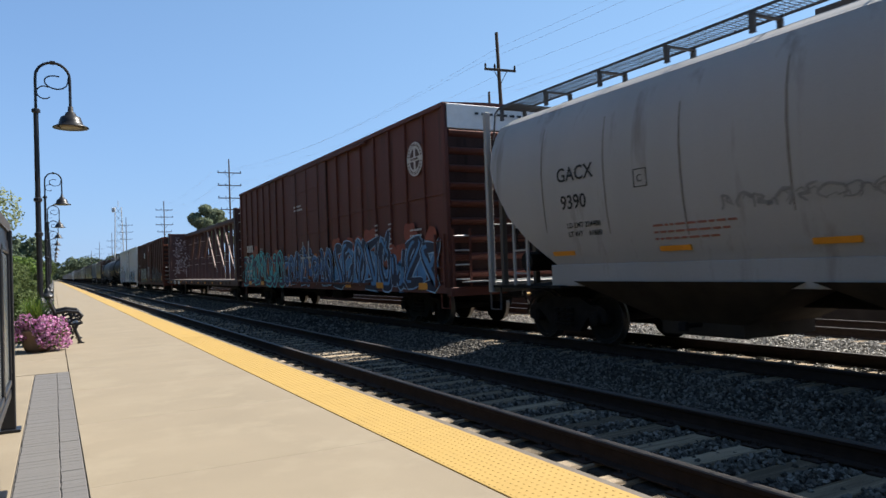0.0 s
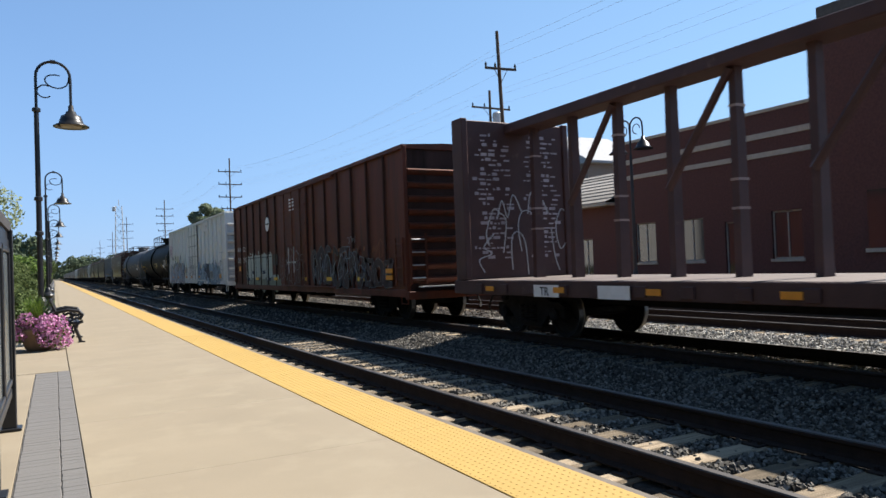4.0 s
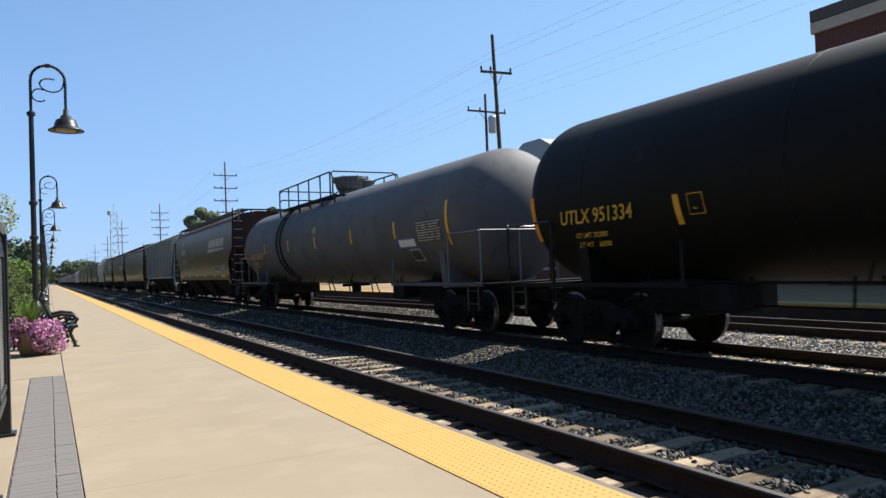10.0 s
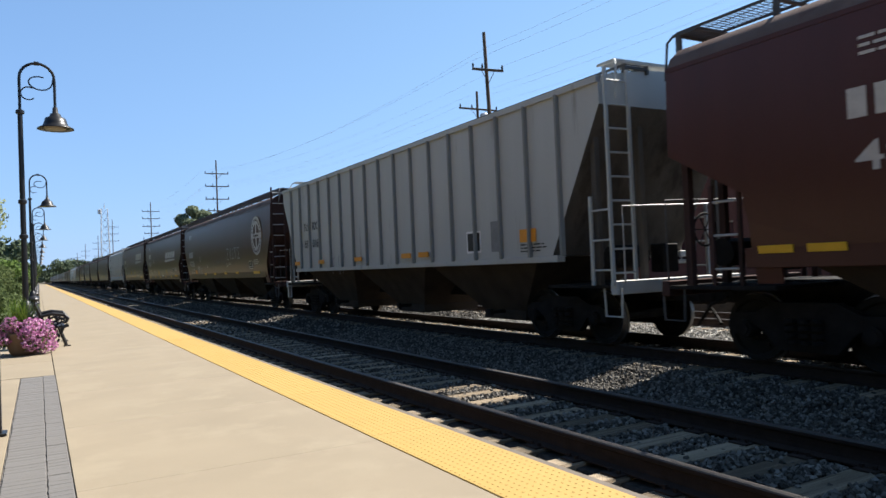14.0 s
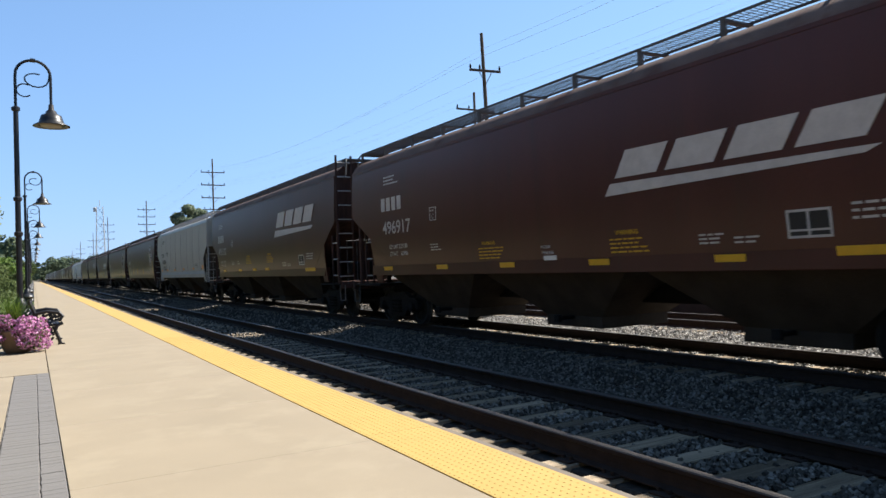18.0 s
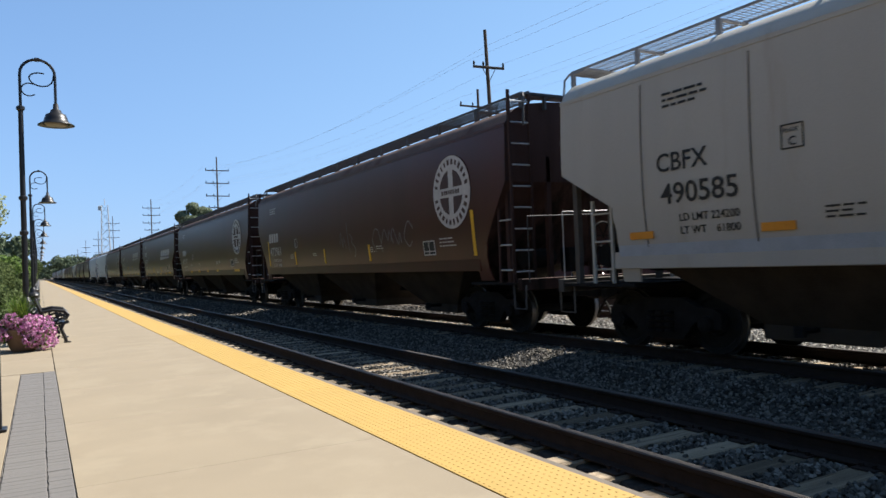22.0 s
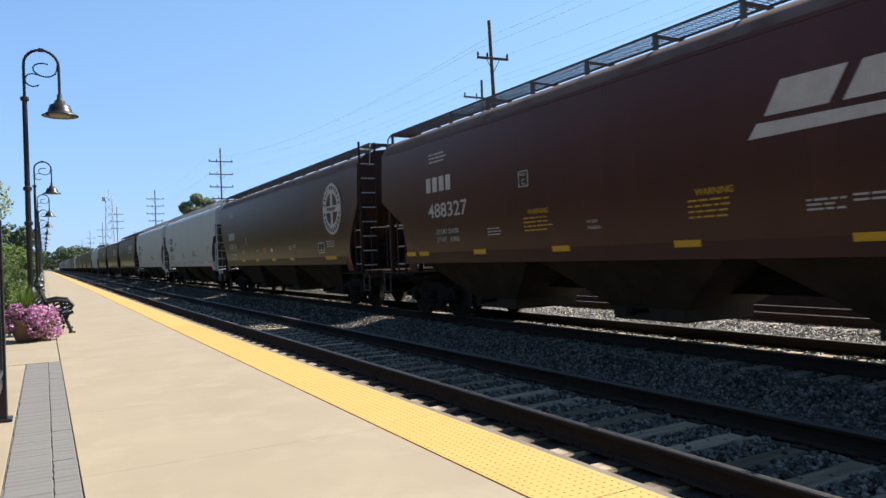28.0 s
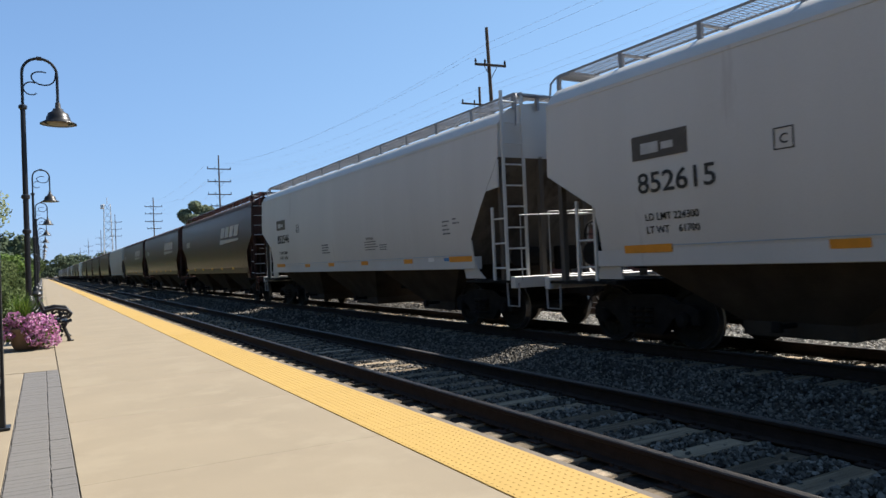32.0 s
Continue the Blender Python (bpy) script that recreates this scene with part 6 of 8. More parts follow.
    tagged(part("small_print", bm, LETTER_BLACK, c), kind="stuff")
    small_print(c, h - 8.6, 3.75, 1.1, 2, 0.13, 0.06, LETTER, 1.62, 3)
    small_print(c, -h + 4.1, 2.62, 0.22, 6, 0.13, 0.04, LETTER, 1.6, 4)
    small_print(c, -h + 3.2, 2.6, 0.22, 6, 0.13, 0.04, LETTER, 1.6, 41)
    small_print(c, -h + 1.9, 2.35, 0.7, 2, 0.14, 0.05, LETTER, 1.6, 42)
    outline_box(c, h - 3.53, 2.11, 0.3, 0.36, LETTER, 0.02, 1.6)

    centerbeam(35.7, 59.7)

    c, L = boxcar(61.8, 81.2, RUST_BROWN, 4.6, "rusty red boxcar with grey-painted patches along its foot", 16, (-1.7, 1.45), rib_d=0.06, rib_w=0.06, z0=0.82)
    h = L / 2
    bm = bmesh.new()
    lathe(bm, ((0.29, -1.606), (0.29, -1.59)), 32, "x", (0, h - 6.18, 3.4))
    part("emblem", bm, PLAQUE, c, "white disc with one line of print")
    plates(c, "disc_print", LETTER_BLACK, [(h - 5.95 - 0.065 * i, 3.38, 0.045, 0.045) for i in range(7)], 1.607)
    sign("MW", 0.33, LETTER, c, h - 0.72, 2.38, 1.6)
    sign("CX", 0.33, LETTER, c, h - 1.78, 2.38, 1.6)
    sign("500", 0.36, LETTER, c, h - 0.74, 1.88, 1.6)
    sign("296", 0.36, LETTER, c, h - 1.82, 1.88, 1.6)
    patch = mat("patch_grey", (0.42, 0.44, 0.38), 0.7, vary=0.15, scale=2, stain=(0.16, 0.14, 0.1), stain_at=0.55, streak=True)
    r = random.Random(5)
    for i in range(5):
        y = h - 2.2 - 0.9 * i
        zt = 2.1 if i < 5 else 1.5
        plates(c, "paint_patch", patch, [(y, 0.7, 0.85, zt - 0.7 + r.uniform(-0.06, 0.1))], 1.563 if i % 2 else 1.56, "grey overpainted patch", 0.006)
        plates(c, "paint_edge", G_NAVY, [(y, zt - 0.06, 0.85, 0.03), (y - 0.02, 0.72, 0.03, zt - 0.75), (y - 0.2, 1.05 + 0.3 * (i % 2), 0.45, 0.14)], 1.572)
    plates(c, "paint_patch", patch, [(h - 6.75, 0.7, 0.8, 0.6)], 1.56)
    plates(c, "notice", mat("notice_brown_black", (0.035, 0.027, 0.024), 0.6, bump=0), [(h - 6.85, 1.68, 0.68, 0.45)], 1.578)
    plates(c, "notice", PLAQUE, [(h - 9.43, 4.05 - 0.12 * k, 0.6, 0.07) for k in range(4)], 1.618)
    plates(c, "notice", REFLECT_O, [(h - 0.89, 1.5, 0.36, 0.22)], 1.6)
    reflectors(c, [h - 4.05, h - 7.02, h - 10.8, -h + 6.0, -h + 3.3], 1.08, 0.5, 0.12, 1.6)
    reflectors(c, [-h + 1.25], 1.3, 0.42, 0.12, 1.6, REFLECT_O)
    reflectors(c, [-h + 1.25], 1.12, 0.42, 0.12, 1.6, REFLECT_O)
    chalk = mat("spray_chalk", (0.24, 0.25, 0.26), 0.7, vary=0.5, scale=3, bump=0)
    mould = mat("spray_dim_teal", (0.11, 0.15, 0.155), 0.7, vary=0.6, scale=2.5, bump=0)
    sprayed_forms(c, h - 8.1, 0.9, 3.0, 1.05, 5, (chalk, RUST_BROWN), 1.637, 31, "chalky sprayed outlines of rounded forms", 0.24, 0.022)
    sprayed_forms(c, h - 11.9, 0.85, 5.0, 1.2, 7, (mould, G_SMOKE), 1.605, 36, "smoky dark sprayed forms with thin dim teal rims", 0.2, 0.02, ((G_SMOKE, 0.2, 0.8, 0.3), (G_OXIDE, 0.9, 1.0, 0.14)))
    graffiti(c, h - 12.0, 0.95, 4.8, 1.0, 8, [(chalk, 0.035)], 1.614, 37, "thin chalky sprayed lines over the dark forms")
    sprayed_forms(c, h - 16.7, 0.9, 1.9, 0.85, 3, (chalk, G_SMOKE), 1.605, 38, "smoky grey sprayed forms", 0.2, 0.012, ((G_OXIDE, 0.5, 0.9, 0.16),))
    scrawl(c, h - 15.4, 2.2, 0.7, 0.22, 4, chalk, 39, 1.606, 0.02)
    outline_box(c, h - 15.15, 1.75, 0.42, 0.38, chalk, 0.025, 1.616)
    scrawl(c, h - 17.3, 1.7, 0.7, 0.55, 3, G_OXIDE, 40, 1.612, 0.025)
    olive = mat("patch_olive_grey", (0.2, 0.21, 0.16), 0.75, vary=0.35, scale=2.5, stain=(0.1, 0.08, 0.055), stain_at=0.55)
    bm = bmesh.new()
    r = random.Random(16)
    for k in range(18):
        blob(bm, h - 2.45 - 0.32 * k, r.uniform(0.86, 0.98), 0.5, r.uniform(0.34, 0.62), -1.571 - 0.0001 * k, r, 20, 0.06)
    tagged(part("paint_shade", bm, olive, c, "olive-grey dirt along the painted patches"), kind="stuff")
    for k in range(17):
        if -1.95 < -h + 0.1 + (L - 0.2) * k / 16 < 1.7:
            continue
        plates(c, "rust_streak", SOOT_SHADE, [(-h + 0.03 + (L - 0.2) * k / 16, 1.0 + 0.3 * (k % 3), 0.035, 3.2 - 0.3 * (k % 3))], 1.541, "", 0.003)
    bm = bmesh.new()
    r = random.Random(15)
    for k in range(9):
        blob(bm, h - 2.4 - 0.5 * k - r.uniform(0, 0.2), 2.12 + r.uniform(0.02, 0.16), r.uniform(0.08, 0.2), r.uniform(0.08, 0.2), -1.567, r, 14)
    tagged(part("paint_fleck", bm, patch, c), kind="stuff")

    c, L = boxcar(83.3, 103.7, WHITE_BOX, 4.66, "dirty white boxcar with sprayed letters along its foot", 17, (-1.8, 1.35), rib_d=0.08, rib_w=0.07)
    h = L / 2
    sign("GACX", 0.32, LETTER_BLACK, c, h - 1.24, 2.5, 1.6)
    sign("593", 0.32, LETTER_BLACK, c, h - 2.6, 2.5, 1.6)
    sign("LD LMT", 0.12, LETTER_BLACK, c, h - 1.25, 2.28, 1.6)
    sign("LT WT", 0.12, LETTER_BLACK, c, h - 1.25, 2.12, 1.6)
    sign("207900", 0.12, LETTER_BLACK, c, h - 2.75, 2.3, 1.6)
    sign("78100", 0.12, LETTER_BLACK, c, h - 2.8, 2.14, 1.6)
    scrawl(c, h - 0.35, 2.85, 1.1, 0.7, 7, G_MAG, 7, 1.6, 0.03)
    scrawl(c, h - 0.5, 2.6, 0.9, 0.6, 4, G_MAG, 17, 1.6, 0.03)
    sprayed_forms(c, h - 0.4, 0.9, 6.4, 1.15, 8, (G_DARK, G_PINK, G_PALE), 1.602, 45, "faded pink sprayed forms with dark rims over sage clouds", 0.5, 0.045, ((G_SAGE, 0.6, 1.0, 0.55), (G_PALE, 0.1, 0.6, 0.5)))
    outline_box(c, h - 5.18, 2.44, 0.26, 0.32, LETTER_BLACK, 0.02, 1.6)
    sign("E", 0.14, LETTER_BLACK, c, h - 5.26, 2.5, 1.6)
    sign("60K", 0.15, LETTER_BLACK, c, h - 7.6, 1.36, 1.6)
    plates(c, "placard", G_SLATE, [(h - 6.2, 1.3, 0.62, 0.4)], 1.6285, "dark placard with grey bars")
    plates(c, "placard_bar", G_HAZE, [(h - 6.25, 1.34 + 0.12 * k, 0.52, 0.05) for k in range(3)], 1.631)
    tan = mat("faded_tan_paint", (0.6, 0.54, 0.42), 0.7, vary=0.2, scale=3, bump=0)
    plates(c, "paint_patch", tan, [(h - 2.55, 2.42, 0.85, 0.38), (h - 3.5, 2.3, 1.0, 0.42)], 1.5985, "faded tan paint patch", 0.001)
    bm = bmesh.new()
    for k in range(20):
        a0, a1 = 2 * math.pi * k / 20, 2 * math.pi * (k + 1) / 20
        rod(bm, (-1.618, h - 7.75 + 0.2 * math.cos(a0), 1.72 + 0.2 * math.sin(a0)), (-1.618, h - 7.75 + 0.2 * math.cos(a1), 1.72 + 0.2 * math.sin(a1)), 0.012, n=4)
    for k in range(4):
        a = math.pi * k / 4
        rod(bm, (-1.618, h - 7.75 - 0.25 * math.cos(a), 1.72 - 0.25 * math.sin(a)), (-1.618, h - 7.75 + 0.25 * math.cos(a), 1.72 + 0.25 * math.sin(a)), 0.01, n=4)
    tagged(part("graffiti", bm, G_GREY, c, "grey sprayed ring with a star"), kind="stuff")
    graffiti(c, h - 9.1, 1.15, 2.4, 1.0, 4, [(G_GREY, 0.05)], 1.625, 42, "thin sprayed lines on the door")
    dusk = mat("spray_dusk_blue", (0.23, 0.28, 0.34), 0.7, vary=0.5, scale=2.2, bump=0)
    mist = mat("spray_mist_blue", (0.36, 0.46, 0.55), 0.7, vary=0.5, scale=3, bump=0)
    sprayed_forms(c, h - 12.0, 0.84, 7.0, 1.02, 9, (G_SLATE, dusk, mist), 1.602, 43, "faded grey-blue sprayed forms with slate rims", 0.27, 0.04, ((mist, 0.1, 0.6, 0.55), (G_HAZE, 0.3, 0.8, 0.4), (G_SLATE, 0.35, 0.85, 0.22)), (3, G_DARK))
    bm = bmesh.new()
    for k, (a, b, z_a, z_b) in enumerate(((-4.8, -5.2, 1.45, 2.0), (-5.15, -5.7, 1.2, 1.98), (-5.6, -5.95, 1.0, 1.6))):
        poly_x(bm, [(a, z_a), (b + 0.06, z_a - 0.08), (b, z_b - 0.1), (b + 0.15, z_b + 0.04), (a - 0.02, z_b)], -1.6195 - 0.0004 * k, -1.618)
    tagged(part("graffiti", bm, G_DARK, c, "charcoal sprayed block"), kind="stuff")
    frame_tan = mat("grille_frame_tan", (0.42, 0.38, 0.32), 0.7, vary=0.2)
    bm = bmesh.new()
    for q in ((-6.62, -6.56, 1.14, 1.58), (-6.05, -5.99, 1.14, 1.58), (-6.62, -5.99, 1.14, 1.2), (-6.62, -5.99, 1.52, 1.58), (-6.33, -6.28, 1.2, 1.52)):
        box(bm, -1.65, -1.6, *q)
    grille = part("grille", bm, frame_tan, c, "tan-framed dark grille")
    plates(grille, "grille_field", GASKET, [(-6.0, 1.15, 0.6, 0.42)], 1.622)
    for k in range(4):
        plates(grille, "grille_slat", DOOR_GEAR, [(-6.03, 1.24 + 0.075 * k, 0.24, 0.02), (-6.35, 1.24 + 0.075 * k, 0.2, 0.02)], 1.632)
    for yy, zz, rows_, w_ in ((-7.5, 2.12, 5, 0.22), (-8.7, 2.1, 4, 0.26), (-8.75, 1.2, 3, 0.3), (-6.95, 2.1, 1, 0.2)):
        small_print(c, yy, zz, w_, rows_, 0.075, 0.03, LETTER_BLACK, 1.601, int(-yy * 10))
    scrawl(c, -8.35, 1.82, 0.4, 0.25, 4, G_MAG, 72, 1.601, 0.018)
    for k in range(4):
        bm = bmesh.new()
        z_ = 1.15 + 0.46 * k
        tube(bm, [(-1.6, -9.0, z_), (-1.68, -9.02, z_), (-1.68, -9.5, z_), (-1.6, -9.52, z_)], 0.016, 6)
        part("grab_iron", bm, GALV, c)
    reflectors(c, [h - 1.5, h - 3.92, h - 7.5, h - 9.6, h - 12.4], 1.17, 0.5, 0.13, 1.6, REFLECT_O)
    reflectors(c, [h - 18.6], 1.15, 0.5, 0.24, 1.6, REFLECT_O)
    bm = bmesh.new()
    soft_box(bm, -1.62, -1.55, -5.4, -4.2, 3.9, 4.45, 0.02)
    vent = part("vent_panel", bm, WHITE_BOX, c)
    bm = bmesh.new()
    lathe(bm, ((0.13, -1.632), (0.13, -1.6)), 20, "x", (0, -5.15, 4.13))
    box(bm, -1.64, -1.6, -5.3, -5.0, 4.27, 4.29)
    part("vent_cover", bm, WHITE_RUSTED, vent)
    plates(vent, "vent_slot", GASKET, [(-5.06, 4.06 + 0.06 * k, 0.18, 0.025) for k in range(3)], 1.633)
    rust = plates(c, "rust_stain", RUST, [(h - 5.2, 4.6, 1.1, 0.022), (-0.5, 4.6, 1.6, 0.025), (-h + 3.0, 4.6, 0.7, 0.02)], 1.62)
    tagged(rust, kind="stuff")
    bm = bmesh.new()
    soft_box(bm, -1.5, 1.5, -h - 0.03, -h + 0.05, 4.0, 4.58, 0.01)
    part("end_panel", bm, WHITE_RUSTED, c, "white panel with rust stains")

    for (s0, s1, wf, wt, gap, m, num, lab, ys, zb) in ((104.7, 125.5, -5.14, 1.4, 1.27, TANK_BLACK, "UTLX 951334", "glossy black tank car with yellow reflector bars", (6.0, 2.15, -1.6, -5.5), 1.98), (126.3, 147.7, -1.28, 5.0, 0.16, TANK_GREY, "UTLX 951337", "dusty dark grey tank car with yellow reflector bars", (6.3, 3.0, -0.05, -3.35, -6.4), 2.28)):
        c, L = tank_car(s0, s1, m, lab, walk_from=wf, walk_to=wt, rail_gap=gap)
        h = L / 2
        sign(num, 0.34, LETTER_YELLOW, c, *((h - 1.82, 2.14, 1.53, "", 0.9) if zb < 2.1 else (h - 2.1, 2.12, 1.53, "", 1.08)))
        sign("LD LMT 202800", 0.12, LETTER_YELLOW, c, h - 2.1, 1.9, 1.415)
        sign("LT WT    60200", 0.12, LETTER_YELLOW, c, h - 2.1, 1.74, 1.335)
        cy, cz = (h - 4.66, 2.1) if zb < 2.1 else (h - 4.75, 2.36)
        tank_plate(c, cy, cz, 0.28, 0.3, LETTER_YELLOW, name="stencil_frame")
        tank_plate(c, cy - 0.015, cz + 0.015, 0.25, 0.27, m, name="stencil_field", lift=0.016)
        sign("C", 0.12, LETTER_YELLOW, c, cy - 0.08, cz + 0.07, math.sqrt(1.55 ** 2 - (2.72 - cz) ** 2 * 0.6) + 0.02)
        for k, (yy, zz, hh) in enumerate([(h - 1.0, 1.9, 0.8), (-h + 1.5, 2.0, 1.0)] + [(q, zb, 0.43) for q in ys]):
            tank_plate(c, yy, zz, 0.11, hh, REFLECT if k else REFLECT_O, name="reflector")
        tank_plate(c, -h + 3.0, 2.12, 1.25, 0.52, mat("placard_dark", (0.05, 0.05, 0.05), 0.5, bump=0), label="stencil panel with rows of white print")
        r = random.Random(int(s0))
        for q in range(8):
            yy = -h + 2.96
            while yy > -h + 1.9:
                w = r.uniform(0.08, 0.3)
                tank_plate(c, yy, 2.15 + 0.06 * q, w, 0.022, LETTER, lift=0.018, name="small_print")
                yy -= w + 0.03 + 0.1 * (r.random() < 0.3)
        tank_plate(c, -h + 4.1, 2.05, 0.9, 0.17, PLAQUE, name="label_strip", label="white strip with a blue border")
        tank_plate(c, -h + 4.13, 2.02, 0.96, 0.23, BLUE, name="label_border", lift=0.008)
        fr = tank_plate(c, -h + 3.65, 1.68, 0.55, 0.3, LETTER, name="stencil_frame")
        tank_plate(c, -h + 3.62, 1.71, 0.49, 0.24, MATS["placard_dark"], name="stencil_field", lift=0.018)
        tank_plate(c, *((-2.14, 2.13, 0.72, 0.34) if zb < 2.1 else (0.12, 2.8, 0.36, 0.2)), mat("notice_tan", (0.32, 0.26, 0.1), 0.6, bump=0), name="notice")

    c, L = hopper(148.6, 166.85, BROWN, "brown covered hopper with a pale slanted emblem", walk_mat=WALK_STEEL)
    hopper_marks(c, L, "487254", "slant", off=3.05, seed=1, wide=1.4)

    c, L = hopper(167.5, 185.0, RIB_GREY, "grey ribbed covered hopper with dark lettering", "ribbed", zb=1.55)
    h = L / 2
    for k, (a, b) in enumerate((("FU", "RX"), ("83", "0167"))):
        sign(a, 0.36, LETTER_BLACK, c, h - 2.55, 2.8 - 0.56 * k, 1.575)
        sign(b, 0.36, LETTER_BLACK, c, h - 3.35, 2.8 - 0.56 * k, 1.575)
    outline_box(c, h - 13.0, 1.7, 0.55, 0.45, PLAQUE, 0.04, 1.575)
    plates(c, "notice", LETTER_BLACK, [(h - 13.04, 1.74, 0.47, 0.37)], 1.574)
    plates(c, "notice", mat("patch_dark_grey", (0.2, 0.2, 0.2), 0.7, bump=0), [(h - 13.93, 1.7, 0.4, 0.6)], 1.575)
    plates(c, "warning_panel", REFLECT_O, [(h - 14.92, 1.84, 0.5, 0.24)], 1.59)
    small_print(c, h - 14.92, 1.78, 0.8, 3, 0.06, 0.025, LETTER_BLACK, 1.578, 5)
    reflectors(c, [h - 1.6, h - 4.0, h - 7.0, h - 10.0, -h + 6.6], 1.68, 0.5, 0.12, 1.63, REFLECT_O)
    scrawl(c, h - 4.9, 1.4, 1.4, 0.5, 3, G_GREY, 9, 1.578)

    c, L = hopper(186.0, 205.5, BROWN, "brown covered hopper with pale round emblem and white scrawls", walk_mat=WALK_STEEL, steep=True)
    hopper_marks(c, L, "472283", "round", off=1.9, dz=-0.42, warn=False, seed=2, lows=(5.95, 8.3, 10.7, 13.0))
    h = L / 2
    plates(c, "notice", REFLECT_O, [(h - 3.5, 1.55, 0.42, 0.2)], 1.605)
    scrawl(c, h - 7.4, 1.75, 4.2, 0.6, 8, G_GREY, 21)
    bm = bmesh.new()
    for k, pts in enumerate((((0.9, 1), (0, 1), (0.55, 0.5), (0, 0), (0.9, 0)), ((0, 1), (0.45, 0), (0.9, 1)), ((0, 0), (0.45, 1), (0.9, 0), (0.2, 0.1)), ((0, 1), (0.9, 1), (0.5, 0), (0, 1)), ((0.9, 1), (0, 0.95), (0.7, 0.5), (0, 0), (0.9, 0.05)))):
        ribbon(bm, [(h - 11.6 - k * 0.52 - a * 0.44, 2.15 + b * 0.5) for a, b in pts], 0.06, -1.616 - 0.0005 * k, 1.0)
    tagged(part("graffiti", bm, G_WHITE, c, "white sprayed angular marks"), kind="stuff")
    scrawl(c, h - 4.2, 1.55, 1.2, 0.32, 5, G_WHITE, 22)

    c, L = hopper(206.1, 223.8, BROWN, "brown covered hopper with a pale slanted emblem and clean sides", walk_mat=WALK_STEEL)
    hopper_marks(c, L, "496917", "slant", off=2.4, shift=-0.4, seed=3)
    c, L = hopper(224.3, 242.0, BROWN, "brown covered hopper with pale slanted emblem and low roof walk", "ribless", walk_mat=WALK_STEEL, high=0.12)
    hopper_marks(c, L, "495102", "slant", off=1.85, shift=0.6, tall=0.24, seed=4)
    c, L = hopper(242.5, 260.2, DUSTY_GREY, "dusty light grey covered hopper with dark lettering", "welded", walk_mat=WALK_GREY)
    plates(c, "warning_panel", REFLECT_O, [(-L / 2 + 1.95, 1.71, 0.46, 0.22)], 1.605)
    plates(c, "stripe", mat("band_pale_grey", (0.36, 0.4, 0.45), 0.6, vary=0.15, scale=3), [(L / 2 - 1.7, 1.37, L - 3.2, 0.27)], 1.605)
    hopper_marks(c, L, "490585", None, off=2.6, warn=False, seed=5, ink=LETTER_BLACK, code="CBFX", refl=REFLECT_O)
    c, L = hopper(261.0, 279.6, BROWN, "brown covered hopper with pale round emblem and upright yellow bars", walk_mat=WALK_STEEL, steep=True)
    hopper_marks(c, L, "472961", "round", dz=-0.42, warn=False, bars="tall", seed=6)
    scrawl(c, L / 2 - 9.4, 1.8, 1.2, 0.8, 3, G_GREY, 24)
    scrawl(c, L / 2 - 11.8, 1.8, 2.4, 0.7, 4, G_GREY, 25)
    c, L = hopper(280.4, 298.9, BROWN, "brown covered hopper with a pale round emblem near its leading end", walk_mat=WALK_STEEL, steep=True)
    hopper_marks(c, L, "471777", "round", dz=-0.42, warn=False, seed=7)
    c, L = hopper(299.7, 317.2, BROWN, "brown covered hopper with pale slanted emblem and yellow warnings", walk_mat=WALK_STEEL)
    hopper_marks(c, L, "498370", "slant", off=2.1, seed=8)
    c, L = hopper(318.0, 336.0, BROWN, "brown covered hopper with pale slanted emblem and a clean roof walk", walk_mat=WALK_STEEL)
    hopper_marks(c, L, "488327", "slant", off=2.97, seed=9, wide=1.28)
    c, L = hopper(336.8, 355.55, BROWN, "brown covered hopper with a worn round emblem", walk_mat=WALK_STEEL, steep=True)
    hopper_marks(c, L, "474924", "round", off=2.12, dz=-0.42, warn=False, seed=10, lows=(4.4, 6.8, 9.25, 11.6))
    plates(c, "notice", REFLECT_O, [(L / 2 - 3.1, 1.62, 0.26, 0.2)], 1.605)
    plates(c, "notice", PLAQUE, [(L / 2 - 9.2, 1.82, 0.24, 0.12)], 1.605)
    small_print(c, L / 2 - 8.0, 1.95, 0.6, 3, 0.07, 0.03, LETTER_YELLOW, 1.605, 101)
    for s0, s1, num in ((356.15, 374.35, "852615"), (375.0, 393.1, "852546")):
        c, L = hopper(s0, s1, LIGHT_GREY, "light grey covered hopper with a dark patch above its number", walk_mat=WALK_GREY)
        h = L / 2
        k = h - 0.62
        plates(c, "patch", mat("patch_brown_black", (0.07, 0.06, 0.05), 0.6, bump=0), [(k - 1.92, 2.85, 1.05, 0.36)], 1.605)
        plates(c, "torn_strip", G_WHITE, [(k - 2.1, 2.93, 0.34, 0.16), (k - 2.5, 2.96, 0.22, 0.1)], 1.609)
        sign(num, 0.42, LETTER_BLACK, c, k - 2.0, 2.36, 1.605, "", 1.15)
        sign("LD LMT 224300", 0.15, LETTER_BLACK, c, k - 2.1, 1.95, 1.605)
        sign("LT WT    61700", 0.15, LETTER_BLACK, c, k - 2.1, 1.76, 1.605)
        outline_box(c, k - 4.3, 2.66, 0.27, 0.27, LETTER_BLACK, 0.015, 1.605)
        sign("C", 0.17, LETTER_BLACK, c, k - 4.38, 2.73, 1.605)
        dark = mat("print_slate", (0.09, 0.095, 0.11), 0.6, bump=0)
        small_print(c, k - 6.8, 2.1, 0.7, 4, 0.08, 0.035, dark, 1.605, 9)
        sign("WARNING", 0.1, dark, c, -h + 7.1, 2.13, 1.605)
